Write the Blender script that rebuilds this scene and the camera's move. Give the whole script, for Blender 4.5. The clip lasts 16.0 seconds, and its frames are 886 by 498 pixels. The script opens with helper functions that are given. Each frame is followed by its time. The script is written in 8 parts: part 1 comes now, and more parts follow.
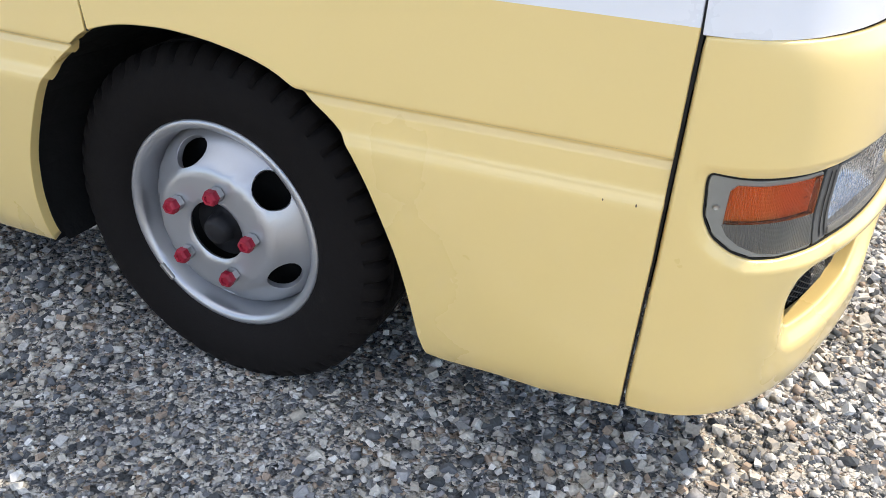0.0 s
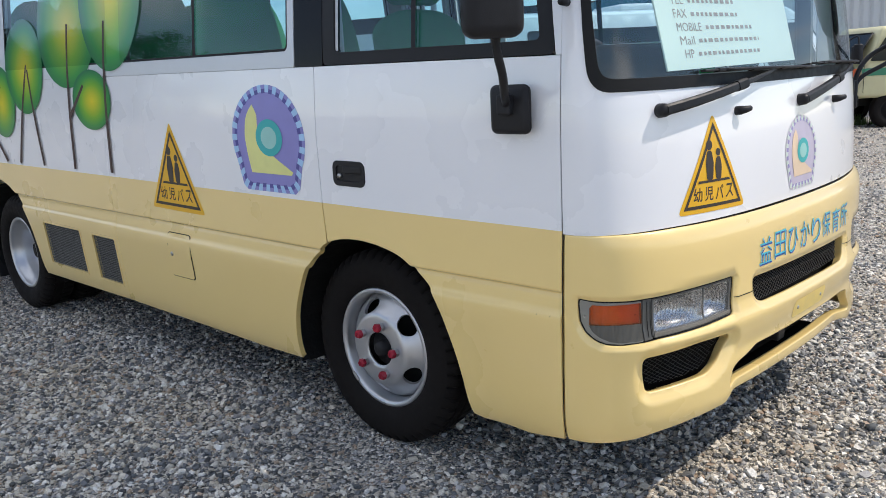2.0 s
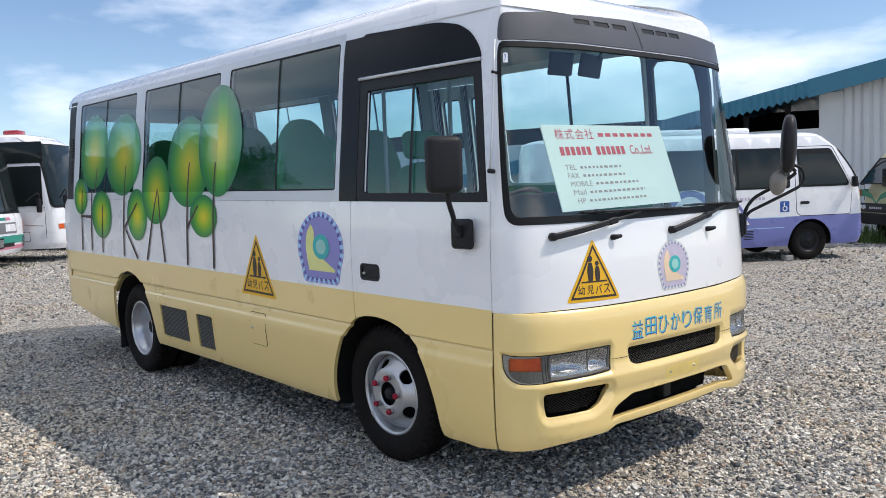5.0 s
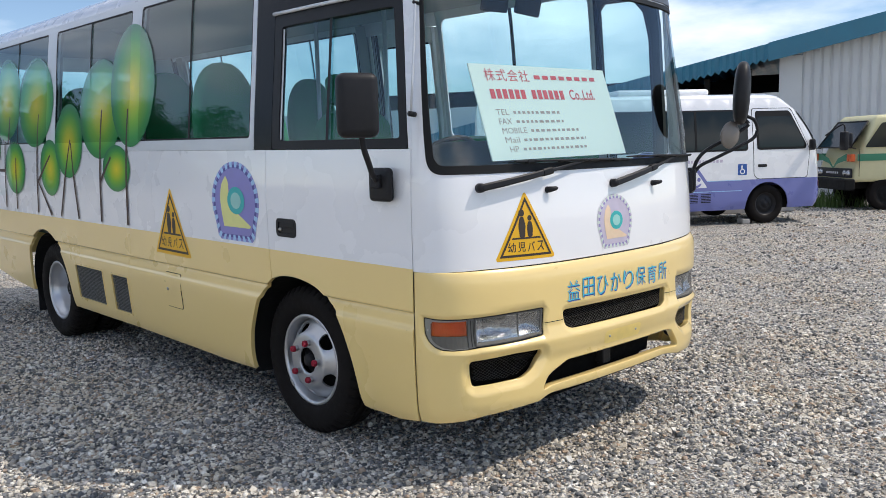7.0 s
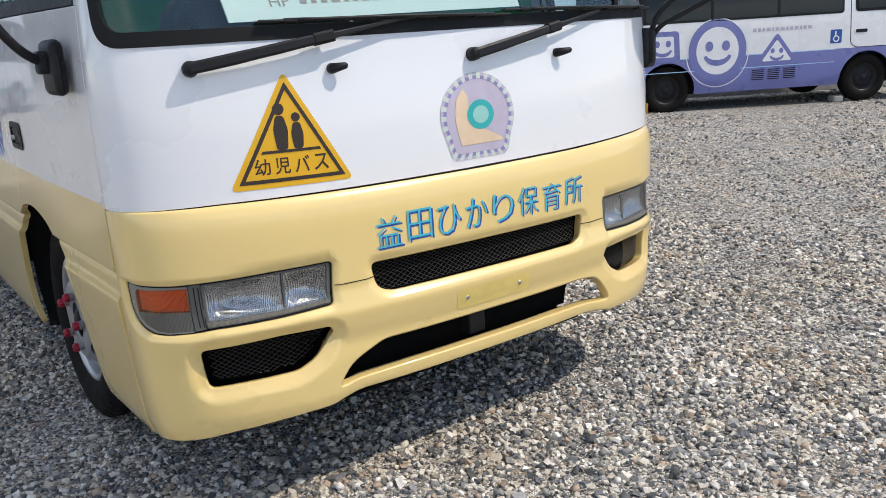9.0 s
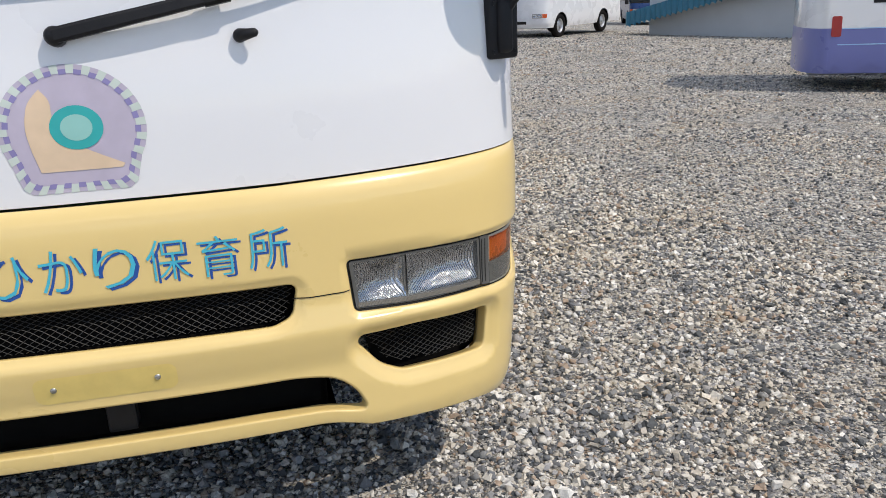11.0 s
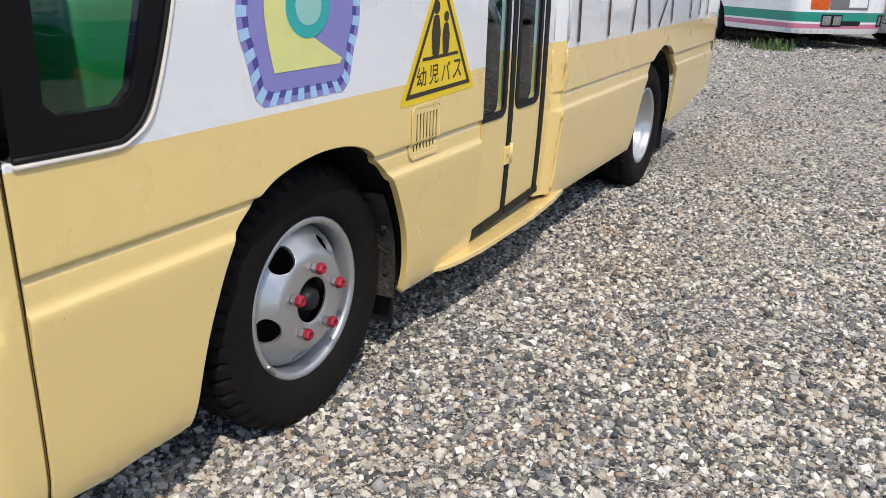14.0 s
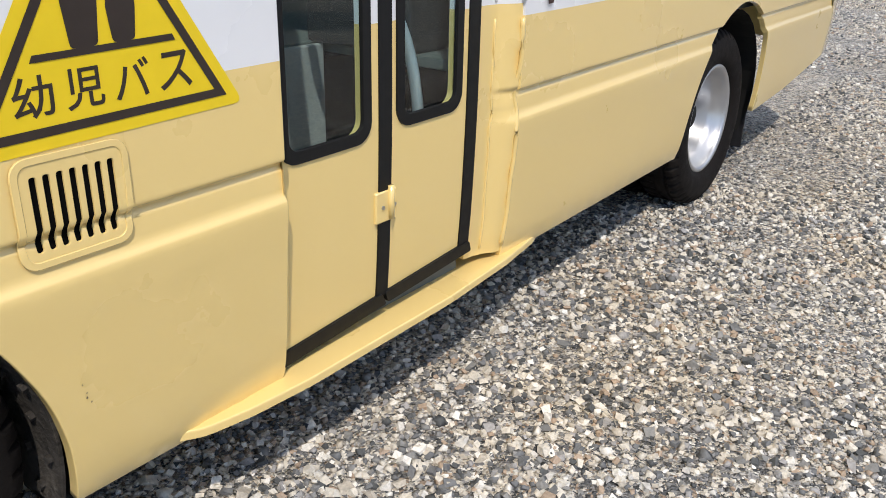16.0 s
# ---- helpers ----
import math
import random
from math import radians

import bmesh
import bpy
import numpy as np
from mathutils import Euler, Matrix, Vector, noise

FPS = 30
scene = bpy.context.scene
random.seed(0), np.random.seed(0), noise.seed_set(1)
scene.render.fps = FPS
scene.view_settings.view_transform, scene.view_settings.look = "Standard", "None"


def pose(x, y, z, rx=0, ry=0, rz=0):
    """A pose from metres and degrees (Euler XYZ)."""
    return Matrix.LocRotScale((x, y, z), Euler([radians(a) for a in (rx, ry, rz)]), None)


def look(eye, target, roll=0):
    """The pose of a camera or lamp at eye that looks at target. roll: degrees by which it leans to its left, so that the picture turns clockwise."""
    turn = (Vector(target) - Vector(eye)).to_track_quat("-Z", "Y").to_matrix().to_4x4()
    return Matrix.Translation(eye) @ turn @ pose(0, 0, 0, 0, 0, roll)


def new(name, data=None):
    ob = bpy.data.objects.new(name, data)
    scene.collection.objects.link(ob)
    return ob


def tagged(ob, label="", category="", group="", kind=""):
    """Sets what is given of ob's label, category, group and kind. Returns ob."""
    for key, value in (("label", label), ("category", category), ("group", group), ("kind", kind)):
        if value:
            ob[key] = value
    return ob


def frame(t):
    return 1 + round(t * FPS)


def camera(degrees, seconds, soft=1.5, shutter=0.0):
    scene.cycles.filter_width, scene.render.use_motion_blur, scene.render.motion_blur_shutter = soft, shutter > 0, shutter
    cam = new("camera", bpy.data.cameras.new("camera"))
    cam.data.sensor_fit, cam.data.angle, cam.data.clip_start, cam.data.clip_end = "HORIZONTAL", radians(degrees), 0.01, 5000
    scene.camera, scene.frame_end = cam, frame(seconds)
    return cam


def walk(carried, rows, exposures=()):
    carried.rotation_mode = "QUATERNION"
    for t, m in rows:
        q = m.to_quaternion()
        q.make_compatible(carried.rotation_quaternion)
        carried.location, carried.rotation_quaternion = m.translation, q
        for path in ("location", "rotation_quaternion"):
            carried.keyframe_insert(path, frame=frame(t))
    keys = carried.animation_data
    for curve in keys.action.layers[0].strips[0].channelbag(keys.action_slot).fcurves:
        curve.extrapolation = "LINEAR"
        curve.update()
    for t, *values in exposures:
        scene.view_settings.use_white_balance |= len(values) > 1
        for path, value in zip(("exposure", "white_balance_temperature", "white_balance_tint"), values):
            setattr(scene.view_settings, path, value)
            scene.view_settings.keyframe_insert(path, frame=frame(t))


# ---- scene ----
cam = camera(56.3, 16.0, soft=0.7)
PATH = [
    (0, (1.053, -2.121, 1.232), (0.342, -0.549, 0.221), 1.0),
    (0.5, (1.33, -2.444, 1.3), (0.536, -0.816, 0.451), 0.0),
    (1, (1.64, -2.614, 1.312), (0.645, -1.014, 0.642), -1.8),
    (1.5, (1.977, -2.767, 1.354), (0.792, -1.242, 0.833), -4.3),
    (2, (2.29, -2.987, 1.417), (0.948, -1.564, 1.0), -3.0),
    (2.5, (2.641, -3.053, 1.432), (1.165, -1.748, 1.088), -0.9),
    (3, (2.941, -3.267, 1.45), (1.437, -1.983, 1.152), -0.4),
    (3.5, (3.176, -3.478, 1.498), (1.679, -2.187, 1.194), -0.9),
    (4, (3.44, -3.536, 1.509), (1.908, -2.279, 1.245), -0.8),
    (4.2, (3.499, -3.611, 1.542), (1.967, -2.346, 1.308), -1.4),
    (6.3, (3.666, -3.737, 1.515), (2.214, -2.368, 1.389), -1.1),
    (6.5, (3.639, -3.622, 1.505), (2.192, -2.249, 1.359), -0.8),
    (7, (3.488, -3.315, 1.453), (2.058, -1.938, 1.208), -1.6),
    (7.5, (3.348, -2.939, 1.417), (1.937, -1.565, 1.065), -2.8),
    (8, (3.306, -2.477, 1.413), (1.872, -1.139, 1.022), -1.4),
    (8.5, (3.182, -2.015, 1.373), (1.714, -0.734, 0.923), -2.0),
    (9, (3.158, -1.579, 1.331), (1.602, -0.43, 0.823), -3.6),
    (9.5, (3.147, -1.114, 1.327), (1.521, -0.097, 0.76), -2.9),
    (10, (3.062, -0.685, 1.33), (1.403, 0.252, 0.725), -2.7),
    (10.2, (3.08, -0.459, 1.31), (1.365, 0.372, 0.701), -3.0),
    (12.3, (2.645, 1.257, 1.303), (0.741, 1.233, 0.691), 0.1),
    (12.5, (2.571, 1.391, 1.317), (0.674, 1.267, 0.695), 0.1),
    (13, (2.41, 1.792, 1.307), (0.55, 1.392, 0.69), 0.7),
    (13.5, (2.084, 2.053, 1.292), (0.293, 1.425, 0.662), 2.2),
    (14, (1.741, 2.275, 1.286), (0.062, 1.398, 0.644), 2.0),
    (14.5, (1.341, 2.373, 1.293), (-0.227, 1.323, 0.631), 1.7),
    (15, (0.934, 2.311, 1.297), (-0.61, 1.239, 0.613), 0.1),
    (15.5, (0.518, 2.299, 1.267), (-0.996, 1.211, 0.544), 0.5),
    (16, (0.104, 2.155, 1.233), (-1.381, 1.059, 0.462), 1.5),
]
EXPOSURES = [(0, 0.92, 6500, 12), (1, 0.28, 6500, 12), (2, 0.28, 6500, 12), (3, 0.24, 6500, 12), (4, 0.22, 6500, 12), (6.5, 0.10, 6500, 12), (7, 0.13, 6500, 12), (9, 0.12, 6500, 12), (10, 0.03, 6500, 12), (12.5, -0.10, 6500, 12), (13, -0.05, 6500, 12), (15, 0.08, 6500, 12), (16, 0.13, 6500, 12)]
walk(cam, [(t, look(e, g, r)) for t, e, g, r in PATH], EXPOSURES)

# ---------------------------------------------------------------- light
SUN_DIR = Vector((0.58, 0.53, 1.0)).normalized()
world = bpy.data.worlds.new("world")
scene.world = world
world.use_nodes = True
wn, wl = world.node_tree.nodes, world.node_tree.links
wn.clear()
sky = wn.new("ShaderNodeTexSky")
sky.sky_type = "NISHITA"
sky.sun_disc = False
sky.sun_elevation = math.asin(SUN_DIR.z)
sky.sun_rotation = math.atan2(SUN_DIR.x, SUN_DIR.y)
sky.altitude = 900.0
sky.air_density, sky.dust_density, sky.ozone_density = 1.0, 0.05, 3.0
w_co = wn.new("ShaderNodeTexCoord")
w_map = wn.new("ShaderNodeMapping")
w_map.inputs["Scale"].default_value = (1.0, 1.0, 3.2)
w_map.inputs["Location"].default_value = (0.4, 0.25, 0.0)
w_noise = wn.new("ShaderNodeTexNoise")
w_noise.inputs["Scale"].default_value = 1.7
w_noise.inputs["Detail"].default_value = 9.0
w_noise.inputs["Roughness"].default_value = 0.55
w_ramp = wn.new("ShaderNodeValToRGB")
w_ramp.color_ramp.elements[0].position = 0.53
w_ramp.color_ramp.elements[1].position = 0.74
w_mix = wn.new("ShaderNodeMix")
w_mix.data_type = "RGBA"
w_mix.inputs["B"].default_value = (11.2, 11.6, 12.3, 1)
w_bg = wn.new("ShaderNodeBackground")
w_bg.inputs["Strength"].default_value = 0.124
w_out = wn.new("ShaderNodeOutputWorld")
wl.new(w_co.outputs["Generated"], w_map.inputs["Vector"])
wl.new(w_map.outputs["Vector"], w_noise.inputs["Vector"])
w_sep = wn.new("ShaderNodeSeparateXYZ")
# extra cloud added high up, out of view, to brighten the shaded sides
w_fill = wn.new("ShaderNodeMapRange")
w_fill.inputs["From Min"].default_value, w_fill.inputs["From Max"].default_value = 0.2, 0.8
w_fill.inputs["To Min"].default_value, w_fill.inputs["To Max"].default_value = 0.0, 0.14
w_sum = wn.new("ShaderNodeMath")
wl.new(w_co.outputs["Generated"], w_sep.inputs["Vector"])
wl.new(w_sep.outputs["Z"], w_fill.inputs["Value"])
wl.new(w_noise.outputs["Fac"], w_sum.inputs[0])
wl.new(w_fill.outputs["Result"], w_sum.inputs[1])
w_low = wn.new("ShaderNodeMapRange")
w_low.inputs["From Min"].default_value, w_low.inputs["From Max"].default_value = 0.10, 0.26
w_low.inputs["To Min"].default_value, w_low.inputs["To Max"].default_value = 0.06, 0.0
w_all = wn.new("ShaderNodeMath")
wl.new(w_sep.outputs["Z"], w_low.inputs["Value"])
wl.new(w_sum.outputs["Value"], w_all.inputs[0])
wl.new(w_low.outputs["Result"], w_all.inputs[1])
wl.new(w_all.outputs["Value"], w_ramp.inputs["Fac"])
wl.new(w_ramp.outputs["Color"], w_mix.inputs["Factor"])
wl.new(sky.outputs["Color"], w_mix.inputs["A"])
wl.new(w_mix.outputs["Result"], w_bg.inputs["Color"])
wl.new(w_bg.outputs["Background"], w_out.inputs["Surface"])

sun = new("sun", bpy.data.lights.new("sun", "SUN"))
sun.data.energy = 2.75
sun.data.angle = radians(0.55)
sun.data.color = (1.0, 0.915, 0.79)
sun.matrix_world = look(SUN_DIR * 60, (0, 0, 0))


# ---------------------------------------------------------------- materials
def material(name, color, rough=0.5, metal=0.0, coat=0.0, vary=0.06, scale=9.0, bump=0.0, bump_scale=60.0, dirt=None, spec=0.5, island=0.0):
    m = bpy.data.materials.new(name)
    m.use_nodes = True
    nt = m.node_tree
    p = nt.nodes["Principled BSDF"]
    p.inputs["Roughness"].default_value = rough
    p.inputs["Metallic"].default_value = metal
    p.inputs["Coat Weight"].default_value = coat
    p.inputs["Coat Roughness"].default_value = 0.04
    p.inputs["Specular IOR Level"].default_value = spec
    co = nt.nodes.new("ShaderNodeTexCoord")
    n1 = nt.nodes.new("ShaderNodeTexNoise")
    n1.inputs["Scale"].default_value, n1.inputs["Detail"].default_value = scale, 6.0
    nt.links.new(co.outputs["Object"], n1.inputs["Vector"])
    n2 = nt.nodes.new("ShaderNodeTexNoise")
    n2.inputs["Scale"].default_value, n2.inputs["Detail"].default_value = scale * 0.12, 3.0
    nt.links.new(co.outputs["Object"], n2.inputs["Vector"])
    add = nt.nodes.new("ShaderNodeMath")
    add.operation = "ADD"
    nt.links.new(n1.outputs["Fac"], add.inputs[0])
    nt.links.new(n2.outputs["Fac"], add.inputs[1])
    rng = nt.nodes.new("ShaderNodeMapRange")
    rng.inputs["From Min"].default_value, rng.inputs["From Max"].default_value = 0.6, 1.4
    rng.inputs["To Min"].default_value, rng.inputs["To Max"].default_value = 1 - vary, 1 + vary
    nt.links.new(add.outputs[0], rng.inputs["Value"])
    mul = nt.nodes.new("ShaderNodeMix")
    mul.data_type, mul.blend_type = "RGBA", "MULTIPLY"
    mul.inputs["Factor"].default_value = 1.0
    mul.inputs["A"].default_value = (*color, 1)
    nt.links.new(rng.outputs["Result"], mul.inputs["B"])
    last = mul.outputs["Result"]
    if dirt:
        n3 = nt.nodes.new("ShaderNodeTexNoise")
        n3.inputs["Scale"].default_value, n3.inputs["Detail"].default_value, n3.inputs["Roughness"].default_value = dirt[1], 8.0, 0.7
        nt.links.new(co.outputs["Object"], n3.inputs["Vector"])
        r3 = nt.nodes.new("ShaderNodeMapRange")
        r3.inputs["From Min"].default_value, r3.inputs["From Max"].default_value = dirt[2], dirt[2] + 0.25
        nt.links.new(n3.outputs["Fac"], r3.inputs["Value"])
        m3 = nt.nodes.new("ShaderNodeMix")
        m3.data_type = "RGBA"
        m3.inputs["B"].default_value = (*dirt[0], 1)
        nt.links.new(r3.outputs["Result"], m3.inputs["Factor"])
        nt.links.new(last, m3.inputs["A"])
        last = m3.outputs["Result"]
    nt.links.new(last, p.inputs["Base Color"])
    r2 = nt.nodes.new("ShaderNodeMapRange")
    r2.inputs["From Min"].default_value, r2.inputs["From Max"].default_value = 0.3, 0.7
    r2.inputs["To Min"].default_value, r2.inputs["To Max"].default_value = max(0.0, rough * 0.85), min(1.0, rough * 1.15)
    nt.links.new(n1.outputs["Fac"], r2.inputs["Value"])
    nt.links.new(r2.outputs["Result"], p.inputs["Roughness"])
    if bump:
        nb = nt.nodes.new("ShaderNodeTexNoise")
        nb.inputs["Scale"].default_value, nb.inputs["Detail"].default_value = bump_scale, 5.0
        nt.links.new(co.outputs["Object"], nb.inputs["Vector"])
        b = nt.nodes.new("ShaderNodeBump")
        b.inputs["Strength"].default_value, b.inputs["Distance"].default_value = bump, 0.01
        nt.links.new(nb.outputs["Fac"], b.inputs["Height"])
        nt.links.new(b.outputs["Normal"], p.inputs["Normal"])
    return m


def glass(name, tint, gloss=1.0, ior=1.5):
    m = bpy.data.materials.new(name)
    m.use_nodes = True
    nt = m.node_tree
    nt.nodes.clear()
    tr = nt.nodes.new("ShaderNodeBsdfTransparent")
    tr.inputs["Color"].default_value = (*tint, 1)
    gl = nt.nodes.new("ShaderNodeBsdfGlossy")
    gl.inputs["Roughness"].default_value = 0.01
    lw_ = nt.nodes.new("ShaderNodeLayerWeight")
    lw_.inputs["Blend"].default_value = 0.5
    pw = nt.nodes.new("ShaderNodeMath")
    pw.operation = "POWER"
    pw.inputs[1].default_value = 4.5
    nt.links.new(lw_.outputs["Facing"], pw.inputs[0])
    fr = nt.nodes.new("ShaderNodeMapRange")
    fr.inputs["To Min"].default_value, fr.inputs["To Max"].default_value = 2 * ((ior - 1) / (ior + 1)) ** 2, 0.95
    nt.links.new(pw.outputs[0], fr.inputs["Value"])
    mx = nt.nodes.new("ShaderNodeMixShader")
    out = nt.nodes.new("ShaderNodeOutputMaterial")
    nt.links.new(fr.outputs["Result"], mx.inputs["Fac"])
    nt.links.new(tr.outputs["BSDF"], mx.inputs[1])
    nt.links.new(gl.outputs["BSDF"], mx.inputs[2])
    nt.links.new(mx.outputs["Shader"], out.inputs["Surface"])
    return m


def crown_film(name, cover, coat):
    """Printed green ball shapes, yellow in the middle; cover tells how much of what lies behind is hidden."""
    m = bpy.data.materials.new(name)
    m.use_nodes = True
    nt = m.node_tree
    p = nt.nodes["Principled BSDF"]
    p.inputs["Roughness"].default_value = 0.35
    p.inputs["Specular IOR Level"].default_value = 0.3
    p.inputs["Coat Weight"].default_value = coat
    p.inputs["Coat Roughness"].default_value = 0.02
    co = nt.nodes.new("ShaderNodeTexCoord")
    mp = nt.nodes.new("ShaderNodeMapping")
    mp.inputs["Location"].default_value = (-0.52, 0.0, -0.48)
    mp.inputs["Scale"].default_value = (1.0, 0.0, 1.0)
    nt.links.new(co.outputs["Generated"], mp.inputs["Vector"])
    ln = nt.nodes.new("ShaderNodeVectorMath")
    ln.operation = "LENGTH"
    nt.links.new(mp.outputs["Vector"], ln.inputs[0])
    rp = nt.nodes.new("ShaderNodeValToRGB")
    e = rp.color_ramp.elements
    e[0].position, e[0].color = 0.0, (0.80, 0.68, 0.015, 1)
    e[1].position, e[1].color = 0.50, (0.006, 0.17, 0.055, 1)
    for pos, col in ((0.12, (0.58, 0.60, 0.012)), (0.27, (0.20, 0.46, 0.016)), (0.40, (0.03, 0.30, 0.04))):
        k = e.new(pos)
        k.color = (*col, 1)
    nt.links.new(ln.outputs["Value"], rp.inputs["Fac"])
    nt.links.new(rp.outputs["Color"], p.inputs["Base Color"])
    p.inputs["Alpha"].default_value = cover
    return m


YELLOW = material("yellow_paint", (0.86, 0.645, 0.255), 0.30, coat=1.0, vary=0.018, scale=3.0)
YELLOW.node_tree.nodes["Principled BSDF"].inputs["Coat Roughness"].default_value = 0.08
WHITE = material("white_paint", (0.83, 0.84, 0.86), 0.28, coat=1.0, vary=0.012, scale=3.0)
BLACK = material("black_plastic", (0.018, 0.018, 0.02), 0.45, vary=0.2, scale=30, bump=0.08, bump_scale=300, spec=0.22)
GLOSS_BLACK = material("gloss_black_trim", (0.008, 0.007, 0.0075), 0.22, vary=0.15, scale=10, spec=0.16)
# near-black colour standing in for shade inside the bumper and the vent
SHADE_BLACK = material("shade_black_lining", (0.004, 0.004, 0.004), 0.9, vary=0.3, scale=20, spec=0.1)
LAMP_FRAME = material("lamp_frame_dark_grey", (0.10, 0.10, 0.093), 0.4, vary=0.15, scale=40)
DARK = material("dark_underbody", (0.012, 0.012, 0.012), 0.8, vary=0.4, scale=20, bump=0.3, bump_scale=40, dirt=((0.03, 0.026, 0.021), 8.0, 0.58), spec=0.2)
RUBBER = material("tyre_rubber", (0.0105, 0.009, 0.0085), 0.75, vary=0.25, scale=25, bump=0.15, bump_scale=180, dirt=((0.032, 0.028, 0.024), 9.0, 0.62), spec=0.12)
DUSTY = material("dusty_black_plate", (0.055, 0.050, 0.045), 0.9, vary=0.5, scale=30, bump=0.8, bump_scale=70, dirt=((0.14, 0.125, 0.105), 16.0, 0.55), spec=0.2)
CHIP = material("chipped_paint_brown", (0.13, 0.085, 0.045), 0.8, vary=0.3, scale=60)
SEAL = material("rubber_seal", (0.009, 0.009, 0.009), 0.55, vary=0.2, scale=30, spec=0.25)
SILVER = material("silver_wheel_paint", (0.52, 0.53, 0.55), 0.34, metal=0.75, vary=0.06, scale=20, bump=0.03, bump_scale=200, dirt=((0.25, 0.22, 0.19), 22.0, 0.68))
STEEL = material("zinc_steel", (0.45, 0.44, 0.42), 0.35, metal=0.9, vary=0.15, scale=60)
RED = material("red_nut_paint", (0.33, 0.010, 0.03), 0.5, vary=0.3, scale=60, dirt=((0.22, 0.1, 0.08), 60.0, 0.62))
ALU = material("window_frame_aluminium", (0.62, 0.64, 0.66), 0.35, metal=0.25, vary=0.04, scale=14)
BEAD = material("cream_sealant_bead", (0.74, 0.69, 0.62), 0.6, vary=0.08, scale=30, dirt=((0.30, 0.16, 0.08), 18.0, 0.68))
VISOR = material("grey_visor_panel", (0.075, 0.075, 0.08), 0.35, vary=0.1, scale=6)


def fluted(name, color, rough, metal, period, strength, coat=0.0):
    """Moulded lamp glass or reflector with upright flutes."""
    m = material(name, color, rough, metal=metal, coat=coat, vary=0.12, scale=18)
    nt = m.node_tree
    co = nt.nodes.new("ShaderNodeTexCoord")
    wv = nt.nodes.new("ShaderNodeTexWave")
    wv.wave_type, wv.bands_direction = "BANDS", "X"
    wv.inputs["Scale"].default_value = 0.314 / period
    wv.inputs["Distortion"].default_value = 0.0
    xyz = nt.nodes.new("ShaderNodeSeparateXYZ")
    nt.links.new(co.outputs["Object"], xyz.inputs["Vector"])
    ay = nt.nodes.new("ShaderNodeMath")
    ay.operation = "ABSOLUTE"
    nt.links.new(xyz.outputs["Y"], ay.inputs[0])
    sub = nt.nodes.new("ShaderNodeMath")
    sub.operation = "SUBTRACT"
    nt.links.new(xyz.outputs["X"], sub.inputs[0])
    nt.links.new(ay.outputs[0], sub.inputs[1])
    cxyz = nt.nodes.new("ShaderNodeCombineXYZ")
    nt.links.new(sub.outputs[0], cxyz.inputs["X"])
    nt.links.new(cxyz.outputs["Vector"], wv.inputs["Vector"])
    nz = nt.nodes.new("ShaderNodeTexNoise")
    nz.inputs["Scale"].default_value, nz.inputs["Detail"].default_value = 16.0, 2.0
    nt.links.new(co.outputs["Object"], nz.inputs["Vector"])
    b1 = nt.nodes.new("ShaderNodeBump")
    b1.inputs["Strength"].default_value, b1.inputs["Distance"].default_value = 0.35, 0.03
    nt.links.new(nz.outputs["Fac"], b1.inputs["Height"])
    b2 = nt.nodes.new("ShaderNodeBump")
    b2.inputs["Strength"].default_value, b2.inputs["Distance"].default_value = strength, period * 0.3
    nt.links.new(wv.outputs["Fac"], b2.inputs["Height"])
    if metal > 0.5:
        nt.links.new(b1.outputs["Normal"], b2.inputs["Normal"])
    nt.links.new(b2.outputs["Normal"], nt.nodes["Principled BSDF"].inputs["Normal"])
    return m


AMBER = glass("amber_lens", (0.96, 0.29, 0.014), ior=1.5)
AMBER_BACK = fluted("indicator_reflector", (0.74, 0.72, 0.68), 0.30, 0.35, 0.0045, 0.9)
LIP = fluted("lamp_lip_ribbed", (0.20, 0.185, 0.155), 0.35, 0.0, 0.004, 0.8)
HOUSING = material("lamp_housing_grey", (0.28, 0.27, 0.235), 0.4, vary=0.15, scale=40)
REFLECT = fluted("lamp_reflector", (0.64, 0.65, 0.66), 0.16, 1.0, 0.0068, 1.0)
BEZEL = material("indicator_bezel_grey", (0.25, 0.245, 0.215), 0.4, vary=0.1, scale=40, bump=0.1, bump_scale=200)
LENS = glass("lamp_lens", (0.93, 0.94, 0.95), ior=1.5)
CLEAR_SMOKE = fluted("lower_lens_grey", (0.10, 0.10, 0.09), 0.15, 0.0, 0.005, 0.8, 0.8)
MESHWIRE = material("grille_wire", (0.030, 0.030, 0.029), 0.5, spec=0.3)
WIN = glass("side_window_glass", (0.60, 0.79, 0.83), ior=1.52)
SHIELD = glass("windscreen_glass", (0.85, 0.95, 0.955), ior=1.52)
SIGN_Y = material("sign_yellow", (0.80, 0.44, 0.012), 0.35, vary=0.05, scale=30)
SIGN_Y_LEFT = material("sign_bright_yellow", (0.86, 0.62, 0.015), 0.35, vary=0.05, scale=30)
INK = material("sign_dark_ink", (0.035, 0.024, 0.018), 0.45, vary=0.2, scale=30)
LILAC = material("logo_lilac", (0.25, 0.24, 0.56), 0.35, vary=0.06, scale=20)
NAVY = material("logo_navy", (0.075, 0.07, 0.30), 0.35, vary=0.08, scale=20)
SKYB = material("logo_light_blue", (0.38, 0.60, 0.84), 0.35, vary=0.06, scale=20)
LEMON = material("logo_lemon", (0.74, 0.74, 0.28), 0.35, vary=0.06, scale=20)
TEAL = material("logo_teal", (0.03, 0.42, 0.42), 0.35, vary=0.06, scale=20)
MINT = material("logo_mint", (0.30, 0.60, 0.55), 0.35, vary=0.06, scale=20)
